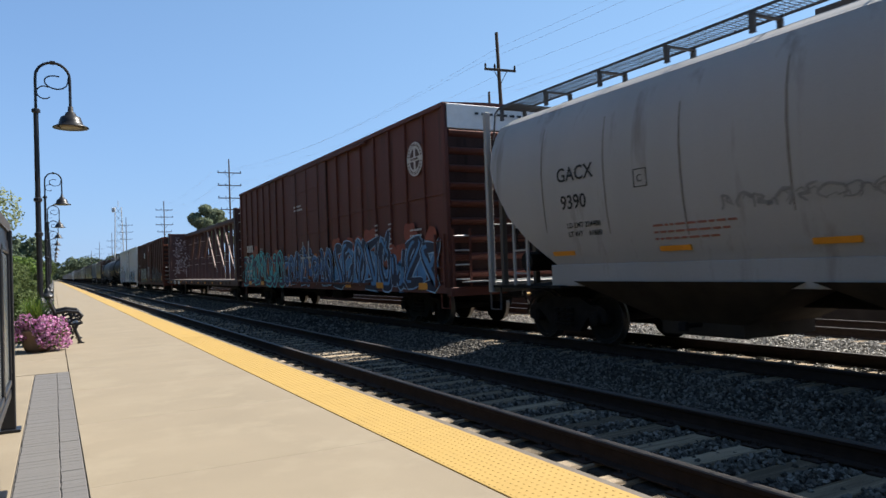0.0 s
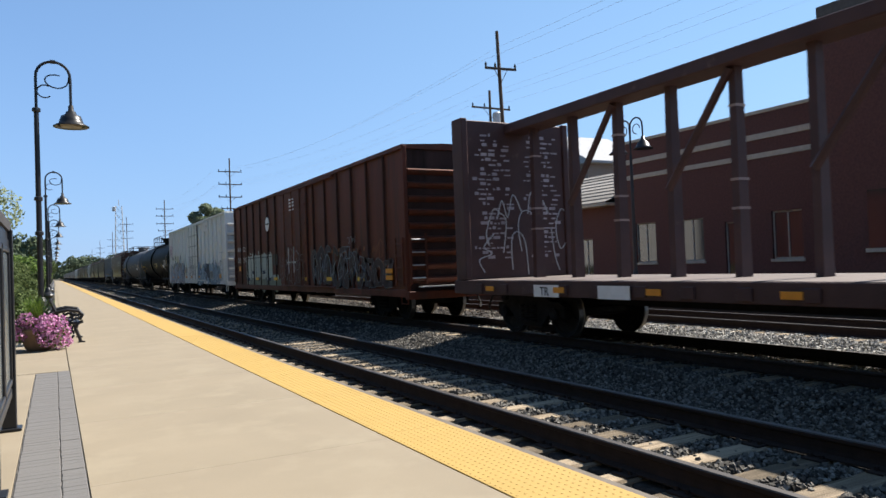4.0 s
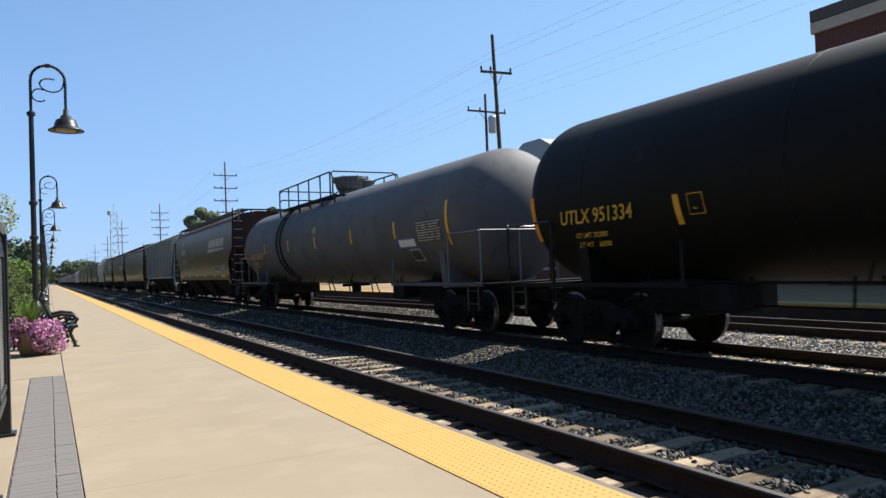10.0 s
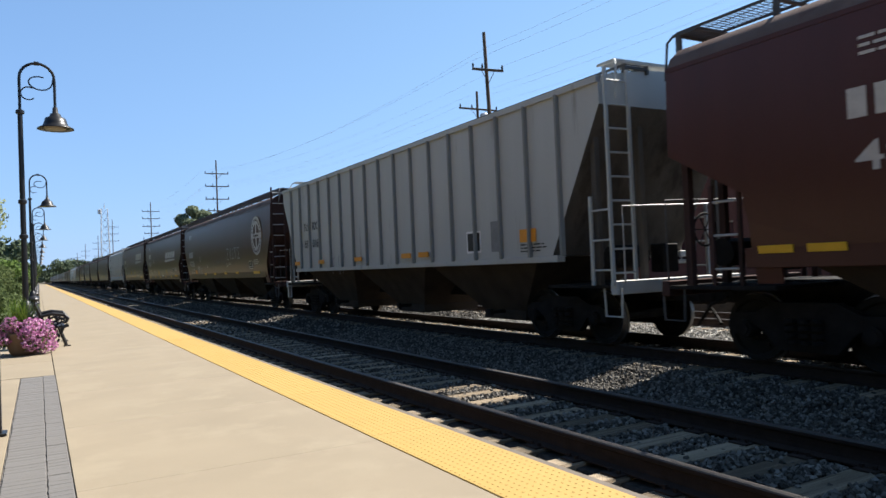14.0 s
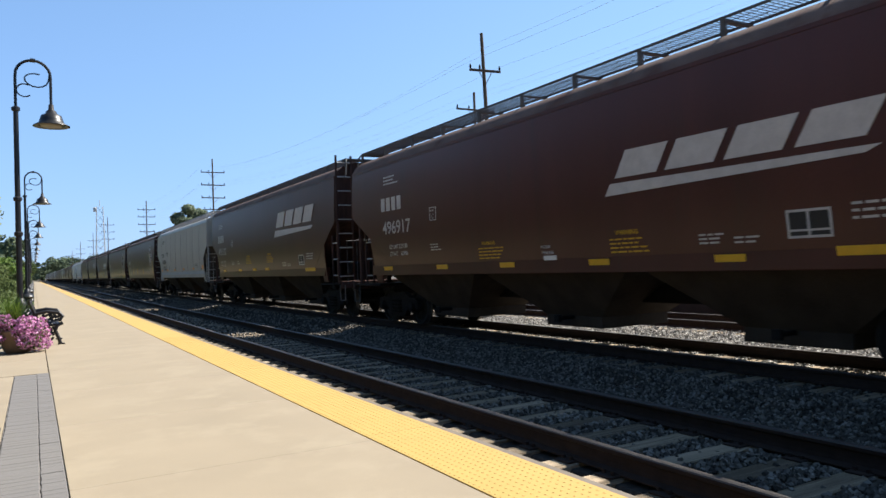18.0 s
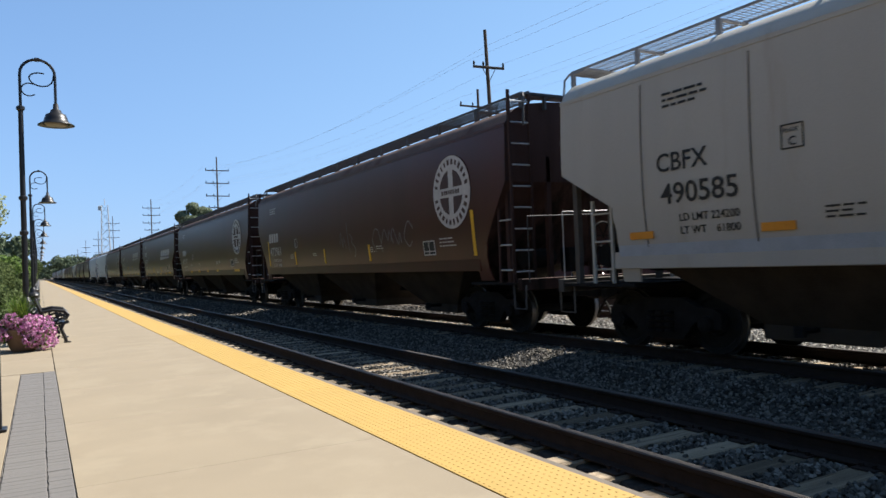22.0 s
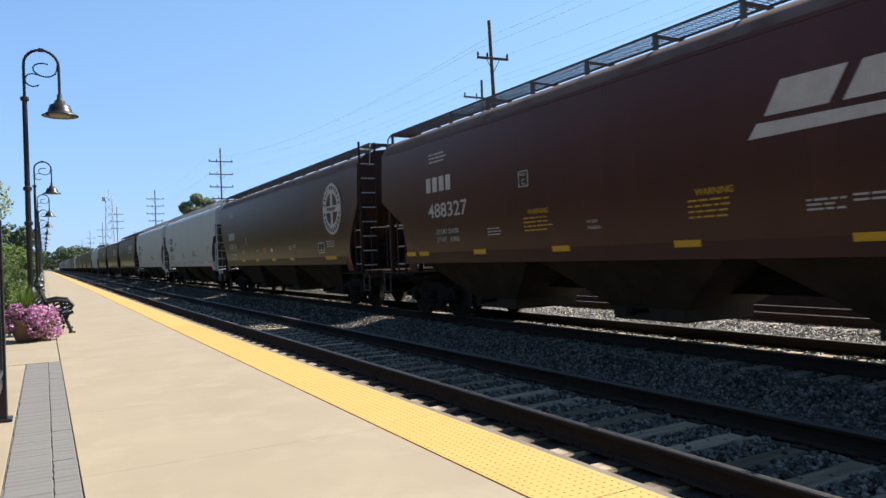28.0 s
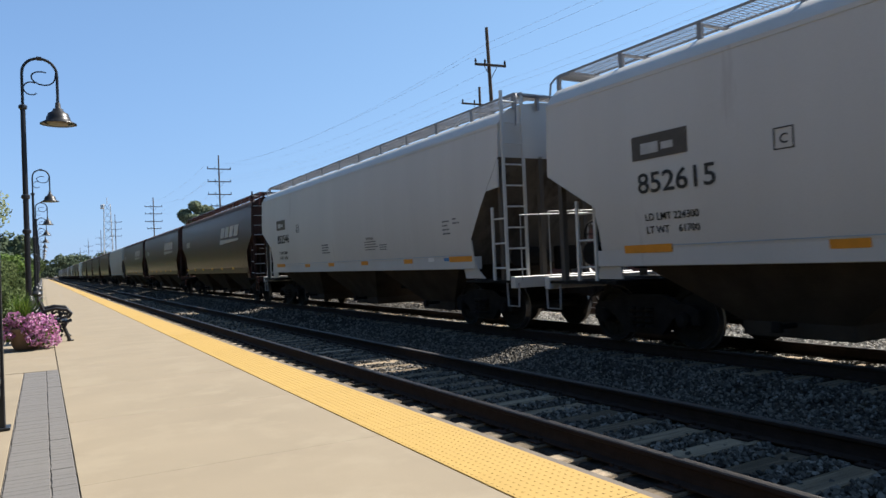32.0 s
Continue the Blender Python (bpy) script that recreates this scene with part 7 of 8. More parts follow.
        small_print(c, -h + 7.23, 2.06, 0.87, 4, 0.07, 0.025, dark, 1.605, 10)
        small_print(c, -h + 6.24, 1.95, 0.55, 3, 0.06, 0.025, dark, 1.605, 11)
        small_print(c, -h + 2.76, 2.33, 0.36, 4, 0.09, 0.03, dark, 1.605, 12)
        small_print(c, -h + 2.3, 2.36, 0.3, 2, 0.09, 0.03, dark, 1.605, 13)
        plates(c, "notice", PLAQUE, [(-h + 3.62, 1.45, 0.28, 0.11)], 1.605)
        plates(c, "notice", BLUE, [(-h + 2.87, 1.46, 0.23, 0.08)], 1.605)
        plates(c, "stripe", mat("stripe_pale_blue", (0.3, 0.4, 0.5), 0.6, bump=0), [(k - 1.6, 1.57, L - 3.9, 0.015)], 1.603)
        reflectors(c, [k - 1.6], 1.48, 0.95, 0.12, 1.605, REFLECT_O)
        reflectors(c, [k - 4.9, k - 7.2, -h + 7.63, -h + 4.9], 1.44, 0.47, 0.11, 1.605, REFLECT_O)
        reflectors(c, [-h + 2.61], 1.44, 0.94, 0.12, 1.605, REFLECT_O)
    # the rest of the train, far down the line
    order = "bbbdbbbbgbbdbgbbbbgbdb"
    s = 393.9
    for k, ch in enumerate(order):
        m = {"b": BROWN, "d": DUSTY_GREY, "g": LIGHT_GREY}[ch]
        n = {"b": "brown", "d": "dusty grey", "g": "light grey"}[ch]
        c, L = hopper(s, s + 18.0, m, n + " covered hopper far down the train", detail=2 if k < 1 else 1)
        if ch == "b" and k < 3:
            big_emblem(c, L / 2 - L * 0.632, 2.7, 0.92, 4.3, 1.605)
            marks(c, L / 2 - 2.0, 2.86, 0.44, LETTER, 1.605)
        reflectors(c, [L / 2 - 1.5 - 2.4 * i for i in range(6)], 1.46, 0.4, 0.1, 1.605)
        s += 18.8
    for c, draw_in in CURVED:
        hug(c, draw_in)


# ---- things on the near platform ----
def lamp_post(y, first=None):
    if first is not None:
        return copy_thing(first, pose(-0.26, y, 0))
    lamp = empty("street_lamp", pose(-0.26, y, 0), "tall black street lamp with a scrolled arm and bell shade", "street lamp", "lamps along the platform")
    bm = bmesh.new()
    lathe(bm, ((0.27, 0.0), (0.27, 0.1), (0.23, 0.16), (0.19, 0.55), (0.25, 0.6), (0.27, 0.66), (0.24, 0.72), (0.15, 0.8), (0.12, 0.92), (0.075, 1.02)), 16)
    part("base", bm, BLACK_STEEL, lamp)
    bm = bmesh.new()
    rod(bm, (0, 0, 0.95), (0, 0, 5.11), 0.062, 0.05, 12)
    for z in (2.4, 3.15, 5.09):
        lathe(bm, ((0.06, z - 0.05), (0.085, z - 0.03), (0.085, z + 0.03), (0.06, z + 0.05)), 12)
    part("pole", bm, BLACK_STEEL, lamp)
    bm = bmesh.new()
    R = 0.335
    pts = [(0, 0, 5.09), (0, 0, 5.81)] + [(R - R * math.cos(a * math.pi / 12), 0, 5.84 + R * math.sin(a * math.pi / 12)) for a in range(1, 12)] + [(2 * R, 0, 5.81), (2 * R, 0, 5.19)]
    tube(bm, pts, 0.03, 8)
    rod(bm, (R - 0.05, 0, 5.84 + R), (R + 0.05, 0, 5.84 + R), 0.045, n=8)
    part("arm", bm, BLACK_STEEL, lamp)
    bm = bmesh.new()
    pts = [(2 * R - 0.02, 0, 5.89)] + [(R + 0.06 + (0.235 - 0.02 * k / 10) * math.cos(-0.1 - k * 0.45), 0, 5.77 + (0.2 - 0.008 * k) * math.sin(-0.1 - k * 0.45)) for k in range(12)]
    tube(bm, pts, 0.016, 6)
    pts = [(0.17 + 0.15 * math.cos(1.9 + k * 0.45), 0, 5.51 + 0.14 * math.sin(1.9 + k * 0.45)) for k in range(-2, 9)]
    tube(bm, pts, 0.014, 6)
    part("scroll", bm, BLACK_STEEL, lamp)
    bm = bmesh.new()
    prof = ((0.05, 5.23), (0.06, 5.11), (0.1, 5.09), (0.12, 5.03), (0.2, 4.99), (0.235, 4.89), (0.25, 4.83), (0.36, 4.77), (0.365, 4.75), (0.245, 4.79), (0.22, 4.88), (0.03, 4.99))
    lathe(bm, prof, 24, "z", (2 * R, 0, 0))
    part("shade", bm, BRONZE, lamp, "dark bronze bell-shaped shade", smooth=True)
    bm = bmesh.new()
    lathe(bm, ((0.235, 4.79), (0.2, 4.75), (0.03, 4.74)), 20, "z", (2 * R, 0, 0))
    part("diffuser", bm, DIFFUSER, lamp, "cream glass diffuser")
    return lamp


def bench(m):
    b = empty("bench", m, "black cast-iron bench with scrolled ends facing the platform", "bench")
    for y in (0.0, 1.5):
        bm = bmesh.new()
        tube(bm, [(0.5, y, 0.0), (0.47, y, 0.12), (0.4, y, 0.3), (0.45, y, 0.42), (0.55, y, 0.46)], 0.038, 6)
        tube(bm, [(0.05, y, 0.0), (0.1, y, 0.15), (0.14, y, 0.35), (0.08, y, 0.45), (0.02, y, 0.7), (-0.08, y, 0.95)], 0.038, 6)
        tube(bm, [(0.1, y, 0.42), (0.45, y, 0.42)], 0.025, 6)
        tube(bm, [(0.03, y, 0.68), (0.25, y, 0.72), (0.48, y, 0.68), (0.54, y, 0.6), (0.5, y, 0.52), (0.44, y, 0.55)], 0.042, 6)
        for c, r in (((0.28, 0.56), 0.09), ((0.26, 0.2), 0.11), ((0.38, 0.57), 0.05)):
            tube(bm, [(c[0] + r * math.cos(k * 0.6), y, c[1] + r * math.sin(k * 0.6)) for k in range(11)], 0.026, 5)
        soft_box(bm, 0.44, 0.58, y - 0.03, y + 0.03, 0.0, 0.03, 0.005)
        soft_box(bm, 0.0, 0.1, y - 0.03, y + 0.03, 0.0, 0.03, 0.005)
        part("end_frame", bm, BLACK_STEEL, b)
    for k in range(6):
        bm = bmesh.new()
        soft_box(bm, 0.09 + 0.068 * k, 0.145 + 0.068 * k, 0.0, 1.5, 0.43, 0.455, 0.006)
        part("seat_slat", bm, BLACK_STEEL, b)
    for k in range(6):
        bm = bmesh.new()
        soft_box(bm, 0.055 - 0.024 * k, 0.08 - 0.024 * k, 0.0, 1.5, 0.5 + 0.075 * k, 0.555 + 0.075 * k, 0.006)
        part("back_slat", bm, BLACK_STEEL, b)
    return b


def leaf_cloud(n, centres, size, seed, flat=0.5, narrow=0.55):
    """Small bent leaves scattered over clumps of (x, y, z, radius)."""
    r = np.random.default_rng(seed)
    c = np.array(centres, float)
    w = c[:, 3] ** 2
    idx = r.choice(len(c), n, p=w / w.sum())
    d = r.normal(size=(n, 3))
    d /= np.linalg.norm(d, axis=1)[:, None]
    rad = c[idx, 3] * r.uniform(0.55, 1.05, n) ** 0.6
    p = c[idx, :3] + d * rad[:, None] * np.array([1, 1, 0.85])
    nrm = d + r.normal(size=(n, 3)) * flat
    nrm /= np.linalg.norm(nrm, axis=1)[:, None]
    t = np.cross(nrm, r.normal(size=(n, 3)))
    t /= np.linalg.norm(t, axis=1)[:, None]
    b = np.cross(nrm, t)
    s = size * r.uniform(0.6, 1.3, n)[:, None]
    v = np.stack([p - t * s, p - b * s * narrow + nrm * s * 0.15, p + t * s, p + b * s * narrow + nrm * s * 0.15], 1)
    f = np.arange(4 * n).reshape(n, 4)
    return v.reshape(-1, 3), f


def tree(x, y, z, height, radius, seed, leaf=0.1, n=5000, material=None, label="leafy green tree", trunk=0.2, crown0=0.3, group=""):
    r = random.Random(seed)
    t = empty("tree", pose(x, y, z), label, "tree", group)
    bm = bmesh.new()
    pts = [(0, 0, -0.1), (0.02 * height * r.uniform(-1, 1), 0.02 * height * r.uniform(-1, 1), height * 0.3), (0.03 * height * r.uniform(-1, 1), 0.03 * height * r.uniform(-1, 1), height * 0.62), (0, 0, height * 0.85)]
    tube(bm, pts, [trunk, trunk * 0.75, trunk * 0.45, trunk * 0.15], 8)
    clumps = []
    for k in range(16):
        a, zz = r.uniform(0, 2 * math.pi), height * r.uniform(crown0 + 0.08, 0.93)
        rr = radius * (0.35 + 0.65 * math.sin(math.pi * min(1, max(0.05, (zz / height - crown0 * 0.6) / (1.02 - crown0 * 0.6))))) * r.uniform(0.5, 0.95)
        e = Vector((rr * math.cos(a), rr * math.sin(a), zz))
        s = Vector((0, 0, max(height * 0.22, zz - rr * 0.9)))
        tube(bm, [s, s.lerp(e, 0.5) + Vector((0, 0, 0.04 * height)), e], [trunk * 0.35, trunk * 0.2, trunk * 0.06], 5)
        clumps.append((*e, radius * r.uniform(0.24, 0.46)))
    clumps += [(0, 0, height * 0.92, radius * 0.4), (0, 0, height * 0.65, radius * 0.55)]
    part("trunk", bm, BARK, t)
    v, f = leaf_cloud(n, clumps, leaf, seed)
    from_arrays("crown", v, f, material or LEAF, t)
    return t


def bush(x, y, z, w, h, seed, n, leaf, material, label):
    r = random.Random(seed)
    b = empty("shrub", pose(x, y, z), label, "shrub")
    cl = [(r.uniform(-w, w) * 0.7, r.uniform(-w, w) * 0.7, h * r.uniform(0.25, 0.75), min(w, h) * r.uniform(0.3, 0.5)) for _ in range(14)]
    bm = bmesh.new()
    for c in cl[:8]:
        tube(bm, [(c[0] * 0.2, c[1] * 0.2, -0.05), (c[0] * 0.7, c[1] * 0.7, c[2] * 0.6), (c[0], c[1], c[2])], [0.03, 0.02, 0.01], 5)
    part("stems", bm, BARK, b)
    v, f = leaf_cloud(n, cl, leaf, seed)
    from_arrays("foliage", v, f, material, b)
    return b


def planter(m):
    p = empty("planter", m, "clay planter overflowing with pink flowers and tall grass", "planter")
    bm = bmesh.new()
    lathe(bm, ((0.2, 0.0), (0.24, 0.05), (0.34, 0.36), (0.36, 0.4), (0.36, 0.44), (0.31, 0.44), (0.3, 0.38), (0.05, 0.38)), 24)
    part("pot", bm, TERRACOTTA, p, smooth=True)
    bm = bmesh.new()
    lathe(bm, ((0.3, 0.37), (0.3, 0.395), (0.02, 0.4)), 20)
    part("soil", bm, SOIL, p)
    r = random.Random(2)
    cl = []
    for k in range(22):
        a = 2 * math.pi * k / 22
        rr = r.uniform(0.22, 0.44)
        cl.append((rr * math.cos(a), rr * math.sin(a), r.uniform(0.22, 0.62) - 0.35 * max(0, rr - 0.34), r.uniform(0.08, 0.14)))
    cl += [(0.34, -0.3, 0.12, 0.13), (0.46, -0.12, 0.14, 0.13), (0.12, -0.44, 0.2, 0.14), (-0.12, -0.44, 0.25, 0.14), (-0.3, -0.36, 0.16, 0.14), (0.36, -0.1, 0.25, 0.14), (0.3, -0.3, 0.2, 0.13), (0.42, 0.1, 0.3, 0.14), (-0.35, -0.25, 0.3, 0.14), (0.1, -0.4, 0.45, 0.13)]
    cl = [q for q in cl if not (-0.34 < q[0] < 0.02 and q[1] < -0.18 and q[2] < 0.44)] + [(0.4, -0.3, 0.42, 0.15), (0.25, -0.4, 0.3, 0.15), (-0.4, -0.1, 0.4, 0.13)]
    v, f = leaf_cloud(1500, cl, 0.03, 5)
    from_arrays("leaves", v, f, GRASS_BLADE, p)
    cl2 = [(x, y, z + 0.02, q * 1.12) for x, y, z, q in cl]
    v, f = leaf_cloud(4800, cl2, 0.024, 6, 0.8, 0.9)
    tagged(from_arrays("blossom", v, f, PETAL, p), "dense pink blossom", kind="stuff")
    vs, fs = [], []
    for k in range(260):
        a, lean, hh = r.uniform(0, 6.28), r.uniform(0.05, 0.42), r.uniform(0.55, 0.85)
        bx, by = r.uniform(-0.13, 0.13) - 0.05, r.uniform(-0.13, 0.13)
        d, sd = Vector((math.cos(a), math.sin(a), 0)), Vector((-math.sin(a), math.cos(a), 0)) * 0.009
        o = len(vs)
        for q in range(5):
            tq = q / 4
            c = Vector((bx, by, 0.38)) + d * lean * tq ** 2 + Vector((0, 0, hh * (tq - 0.25 * lean * 2 * tq ** 3)))
            ww = 1 - 0.9 * tq
            vs += [tuple(c - sd * ww), tuple(c + sd * ww)]
        fs += [(o + 2 * q, o + 2 * q + 1, o + 2 * q + 3, o + 2 * q + 2) for q in range(4)]
    tagged(from_arrays("tall_grass", vs, fs, GRASS_BLADE, p), "arching green grass blades")
    return p


def kiosk():
    """A black steel notice stand with a peaked dark roof at the platform's back edge."""
    k = empty("notice_stand", pose(-0.48, 0, 0), "black steel notice stand with framed panels and a peaked dark roof", "notice stand")
    for y in (5.55, 7.95):
        bm = bmesh.new()
        soft_box(bm, -0.06, 0.06, y - 0.06, y + 0.06, 0.0, 1.9, 0.008)
        part("post", bm, BLACK_STEEL, k, at=pose(0.08, 0, 0))
        bm = bmesh.new()
        soft_box(bm, -0.1, 0.1, y - 0.1, y + 0.1, 0.0, 0.025, 0.005)
        part("foot_plate", bm, BLACK_STEEL, k, at=pose(0.08, 0, 0))
    for z0, z1 in ((0.32, 0.4), (1.72, 1.8)):
        bm = bmesh.new()
        soft_box(bm, 0.05, 0.11, 5.6, 7.9, z0, z1, 0.006)
        part("rail", bm, BLACK_STEEL, k)
    for y0, y1 in ((5.68, 6.72), (6.78, 7.82)):
        bm = bmesh.new()
        for a in ((y0, y0 + 0.05, 0.45, 1.72), (y1 - 0.05, y1, 0.45, 1.72), (y0, y1, 0.45, 0.5), (y0, y1, 1.67, 1.72)):
            soft_box(bm, 0.06, 0.12, a[0], a[1], a[2], a[3], 0.006)
        fr = part("panel_frame", bm, BLACK_STEEL, k)
        bm = bmesh.new()
        box(bm, 0.07, 0.1, y0 + 0.05, y1 - 0.05, 0.5, 1.67)
        part("panel", bm, mat("notice_panel", (0.07, 0.08, 0.085), 0.25, vary=0.2, bump=0), fr)
    bm = bmesh.new()
    prism(bm, ((-1.3, 1.97), (-0.6, 2.38), (0.12, 1.97), (0.12, 1.88), (-1.3, 1.88)), 5.2, 8.12)
    part("roof", bm, mat("dark_sheet_roof", (0.035, 0.032, 0.032), 0.7, vary=0.25, scale=3), k, "folded dark sheet-metal roof")
    bm = bmesh.new()
    prism(bm, ((-1.26, 1.8), (0.1, 1.8), (0.1, 1.88), (-1.26, 1.88)), 5.25, 8.06)
    part("soffit", bm, BLACK_STEEL, k)
    return k


def build_near():
    lamp = lamp_post(17.8)
    for y in (36.5, 52.8, 66.5, 81.0, 96.0, 112.0, 128.0, 145.0, 162.0):
        lamp_post(y, lamp)
    bench(pose(-0.02, 17.55, 0))
    planter(pose(-0.3, 16.4, 0))
    kiosk()
    # bed behind the platform
    bm = bmesh.new()
    prism(bm, ((-60, -0.41), (-0.02, -0.41), (-0.02, -0.015), (-2, 0.02), (-60, -0.1)), 21.82, 420)
    tagged(part("lawn", bm, LAWN), "rough green lawn along the back of the platform", "lawn", kind="structure")
    # pale ground out of view, added to throw warm sunlight at the cars
    bm = bmesh.new()
    prism(bm, ((-60, -0.41), (-1.61, -0.41), (-1.61, -0.015), (-60, -0.1)), -60, 21.8)
    tagged(part("forecourt", bm, FAR_CONCRETE), "unseen pale ground added to bounce warm light onto the train", "pavement", kind="structure")
    bush(-1.6, 27.0, 0, 1.1, 1.4, 3, 5000, 0.06, LEAF_DULL, "dense green shrub behind the platform")
    bush(-2.6, 33.0, 0, 1.5, 2.2, 4, 7000, 0.07, LEAF_DULL, "tall green shrub behind the platform")
    bush(-2.3, 43.0, 0, 1.6, 2.7, 6, 7000, 0.08, LEAF_DULL, "olive green shrub along the platform")
    bush(-2.9, 55.0, 0, 2.0, 3.4, 7, 7000, 0.1, LEAF, "green shrub far along the platform")
    bush(-2.4, 72.0, 0, 2.0, 3.6, 8, 6000, 0.12, LEAF_DULL, "olive shrub far along the platform")
    bush(-2.2, 95.0, 0, 2.2, 4.0, 9, 6000, 0.14, LEAF, "broad shrub far along the platform")
    bush(-2.4, 125.0, 0, 2.6, 4.6, 10, 6000, 0.18, LEAF_DULL, "broad olive shrub by the far end of the platform")
    tree(-5.3, 40.0, 0, 9.0, 3.4, 21, 0.12, 9000, LEAF_PALE, "tall thin-leaved tree behind the platform", 0.22, 0.4)


# ---- beyond the tracks ----
def utility_pole(x, y, top, arms, lean=0.0, label="wooden utility pole with crossarms", can=False):
    p = empty("utility_pole", pose(x, y, -0.4, 0, lean, 0), label, "utility pole", "utility poles")
    bm = bmesh.new()
    rod(bm, (0, 0, 0), (0, 0, top + 0.4), 0.14, 0.085, 10)
    part("pole", bm, POLE_WOOD, p)
    for z, w in arms:
        bm = bmesh.new()
        soft_box(bm, -w, w, -0.2, -0.1, z + 0.4 - 0.06, z + 0.4 + 0.06, 0.01)
        for s in (-1, 1):
            rod(bm, (s * w * 0.45, -0.16, z + 0.4), (0, -0.13, z - 0.3), 0.018, n=5)
        arm = part("crossarm", bm, POLE_WOOD, p)
        for q in (-0.95, -0.35, 0.95):
            bm = bmesh.new()
            lathe(bm, ((0.02, z + 0.44), (0.05, z + 0.5), (0.06, z + 0.6), (0.035, z + 0.66), (0.03, z + 0.7)), 8, "z", (q * w, -0.15, 0))
            part("insulator", bm, IRON, arm)
    if can:
        bm = bmesh.new()
        lathe(bm, ((0.28, top - 2.4), (0.3, top - 2.3), (0.3, top - 1.3), (0.22, top - 1.2), (0.03, top - 1.15)), 14, "z", (0.35, -0.3, 0))
        part("transformer", bm, GALV, p)
    return p


def wire(a, b, sag, r=0.0045):
    bm = bmesh.new()
    a, b = Vector(a), Vector(b)
    tube(bm, [a.lerp(b, t / 12) - Vector((0, 0, sag * 4 * (t / 12) * (1 - t / 12))) for t in range(13)], r, 4)
    return tagged(part("overhead_wire", bm, WIRE), "thin overhead power wire strung between poles", "wire", "overhead wires")


def station():
    """Brick station: a low tiled wing, a flat-roofed block with stone bands, and a taller block."""
    X, Z = 26.5, 0.2
    st = empty("station_building", pose(X, 0, Z), "red brick station with a tiled wing and stone bands", "building")
    # low wing: y 29.2 to 48, walls in courses with openings left between piers
    def wall(y0, y1, z1, openings, name="wall", depth=0.35):
        def panel(*q):
            bm = bmesh.new()
            box(bm, 0, depth, *q)
            part(name, bm, BRICK, st)
        y = y0
        for (a, b, zb, zt) in sorted(openings):
            panel(y, a, 0, z1)
            if zb > 0:
                panel(a, b, 0, zb)
            panel(a, b, zt, z1)
            y = b
        panel(y, y1, 0, z1)
        for (a, b, zb, zt) in openings:
            is_door = zb == 0
            bm = bmesh.new()
            for q in ((a, a + 0.07, zb, zt), (b - 0.07, b, zb, zt), (a, b, zt - 0.07, zt), (a, b, zb, zb + 0.07), ((a + b) / 2 - 0.03, (a + b) / 2 + 0.03, zb, zt)):
                box(bm, 0.1, 0.18, *q)
            o = part("door" if is_door else "window", bm, mat("joinery", (0.3, 0.27, 0.22), 0.6), st)
            bm = bmesh.new()
            box(bm, 0.13, 0.15, a + 0.07, b - 0.07, zb + 0.07, zt - 0.07)
            part("pane", bm, GLASS_DARK, o)
            if not is_door:
                bm = bmesh.new()
                soft_box(bm, -0.06, 0.12, a - 0.08, b + 0.08, zb - 0.12, zb, 0.01)
                part("sill", bm, LIMESTONE, o)
    wall(29.2, 47.6, 4.0, [(31.2, 32.3, 0, 2.3), (34.2, 35.6, 0.9, 2.4), (37.6, 38.9, 0.9, 2.4), (41.0, 42.1, 0, 2.3), (44.3, 45.6, 0.9, 2.4)])
    bm = bmesh.new()
    box(bm, 0, 9, 47.3, 47.6, 0, 4.0)
    box(bm, 8.7, 9, 29.2, 47.3, 0, 4.0)
    part("wall", bm, BRICK, st)
    bm = bmesh.new()
    box(bm, -0.7, 9.5, 29.2, 48.2, 4.0, 4.16)
    part("eave", bm, LIMESTONE, st)
    # hipped roof in tile courses
    roof = empty("roof", pose(0, 0, 0), "", "")
    roof.parent = st
    n = 9
    for k in range(n):
        t0, t1 = k / n, (k + 1) / n
        x0, x1 = -0.7 + 5.0 * t0, -0.7 + 5.0 * t1
        z0, z1 = 4.16 + 2.3 * t0, 4.16 + 2.3 * t1
        yl0, yl1 = 48.2 - 5.0 * t0, 48.2 - 5.0 * t1
        bm = bmesh.new()
        v = [bm.verts.new(p) for p in ((x0, 29.2, z0 + 0.05), (x0, yl0, z0 + 0.05), (x1, yl1, z1), (x1, 29.2, z1), (x0, 29.2, z0), (x0, yl0, z0))]
        bm.faces.new((v[0], v[3], v[2], v[1]))
        bm.faces.new((v[0], v[1], v[5], v[4]))
        v = [bm.verts.new(p) for p in ((x0, yl0, z0 + 0.05), (9.5 - 5.1 * t0, yl0, z0 + 0.05), (9.5 - 5.1 * t1, yl1, z1), (x1, yl1, z1))]
        bm.faces.new(v)
        v = [bm.verts.new(p) for p in ((9.5 - 5.1 * t0, 29.2, z0), (9.5 - 5.1 * t0, yl0, z0), (9.5 - 5.1 * t1, yl1, z1), (9.5 - 5.1 * t1, 29.2, z1))]
        bm.faces.new(v)
        bmesh.ops.recalc_face_normals(bm, faces=bm.faces[:])
        part("tile_course", bm, ROOF_TILE, roof)
    # middle block
    wall(16.0, 29.2, 7.1, [(18.4, 19.8, 0.9, 2.9), (21.0, 22.2, 0, 2.6), (23.4, 24.8, 0.9, 2.9), (26.4, 27.8, 0.9, 2.9)])
    bm = bmesh.new()
    box(bm, 0.35, 10, 28.85, 29.2, 0, 7.1)
    box(bm, 0.35, 10, 17.2, 28.85, 6.7, 6.9)
    part("wall", bm, BRICK, st)
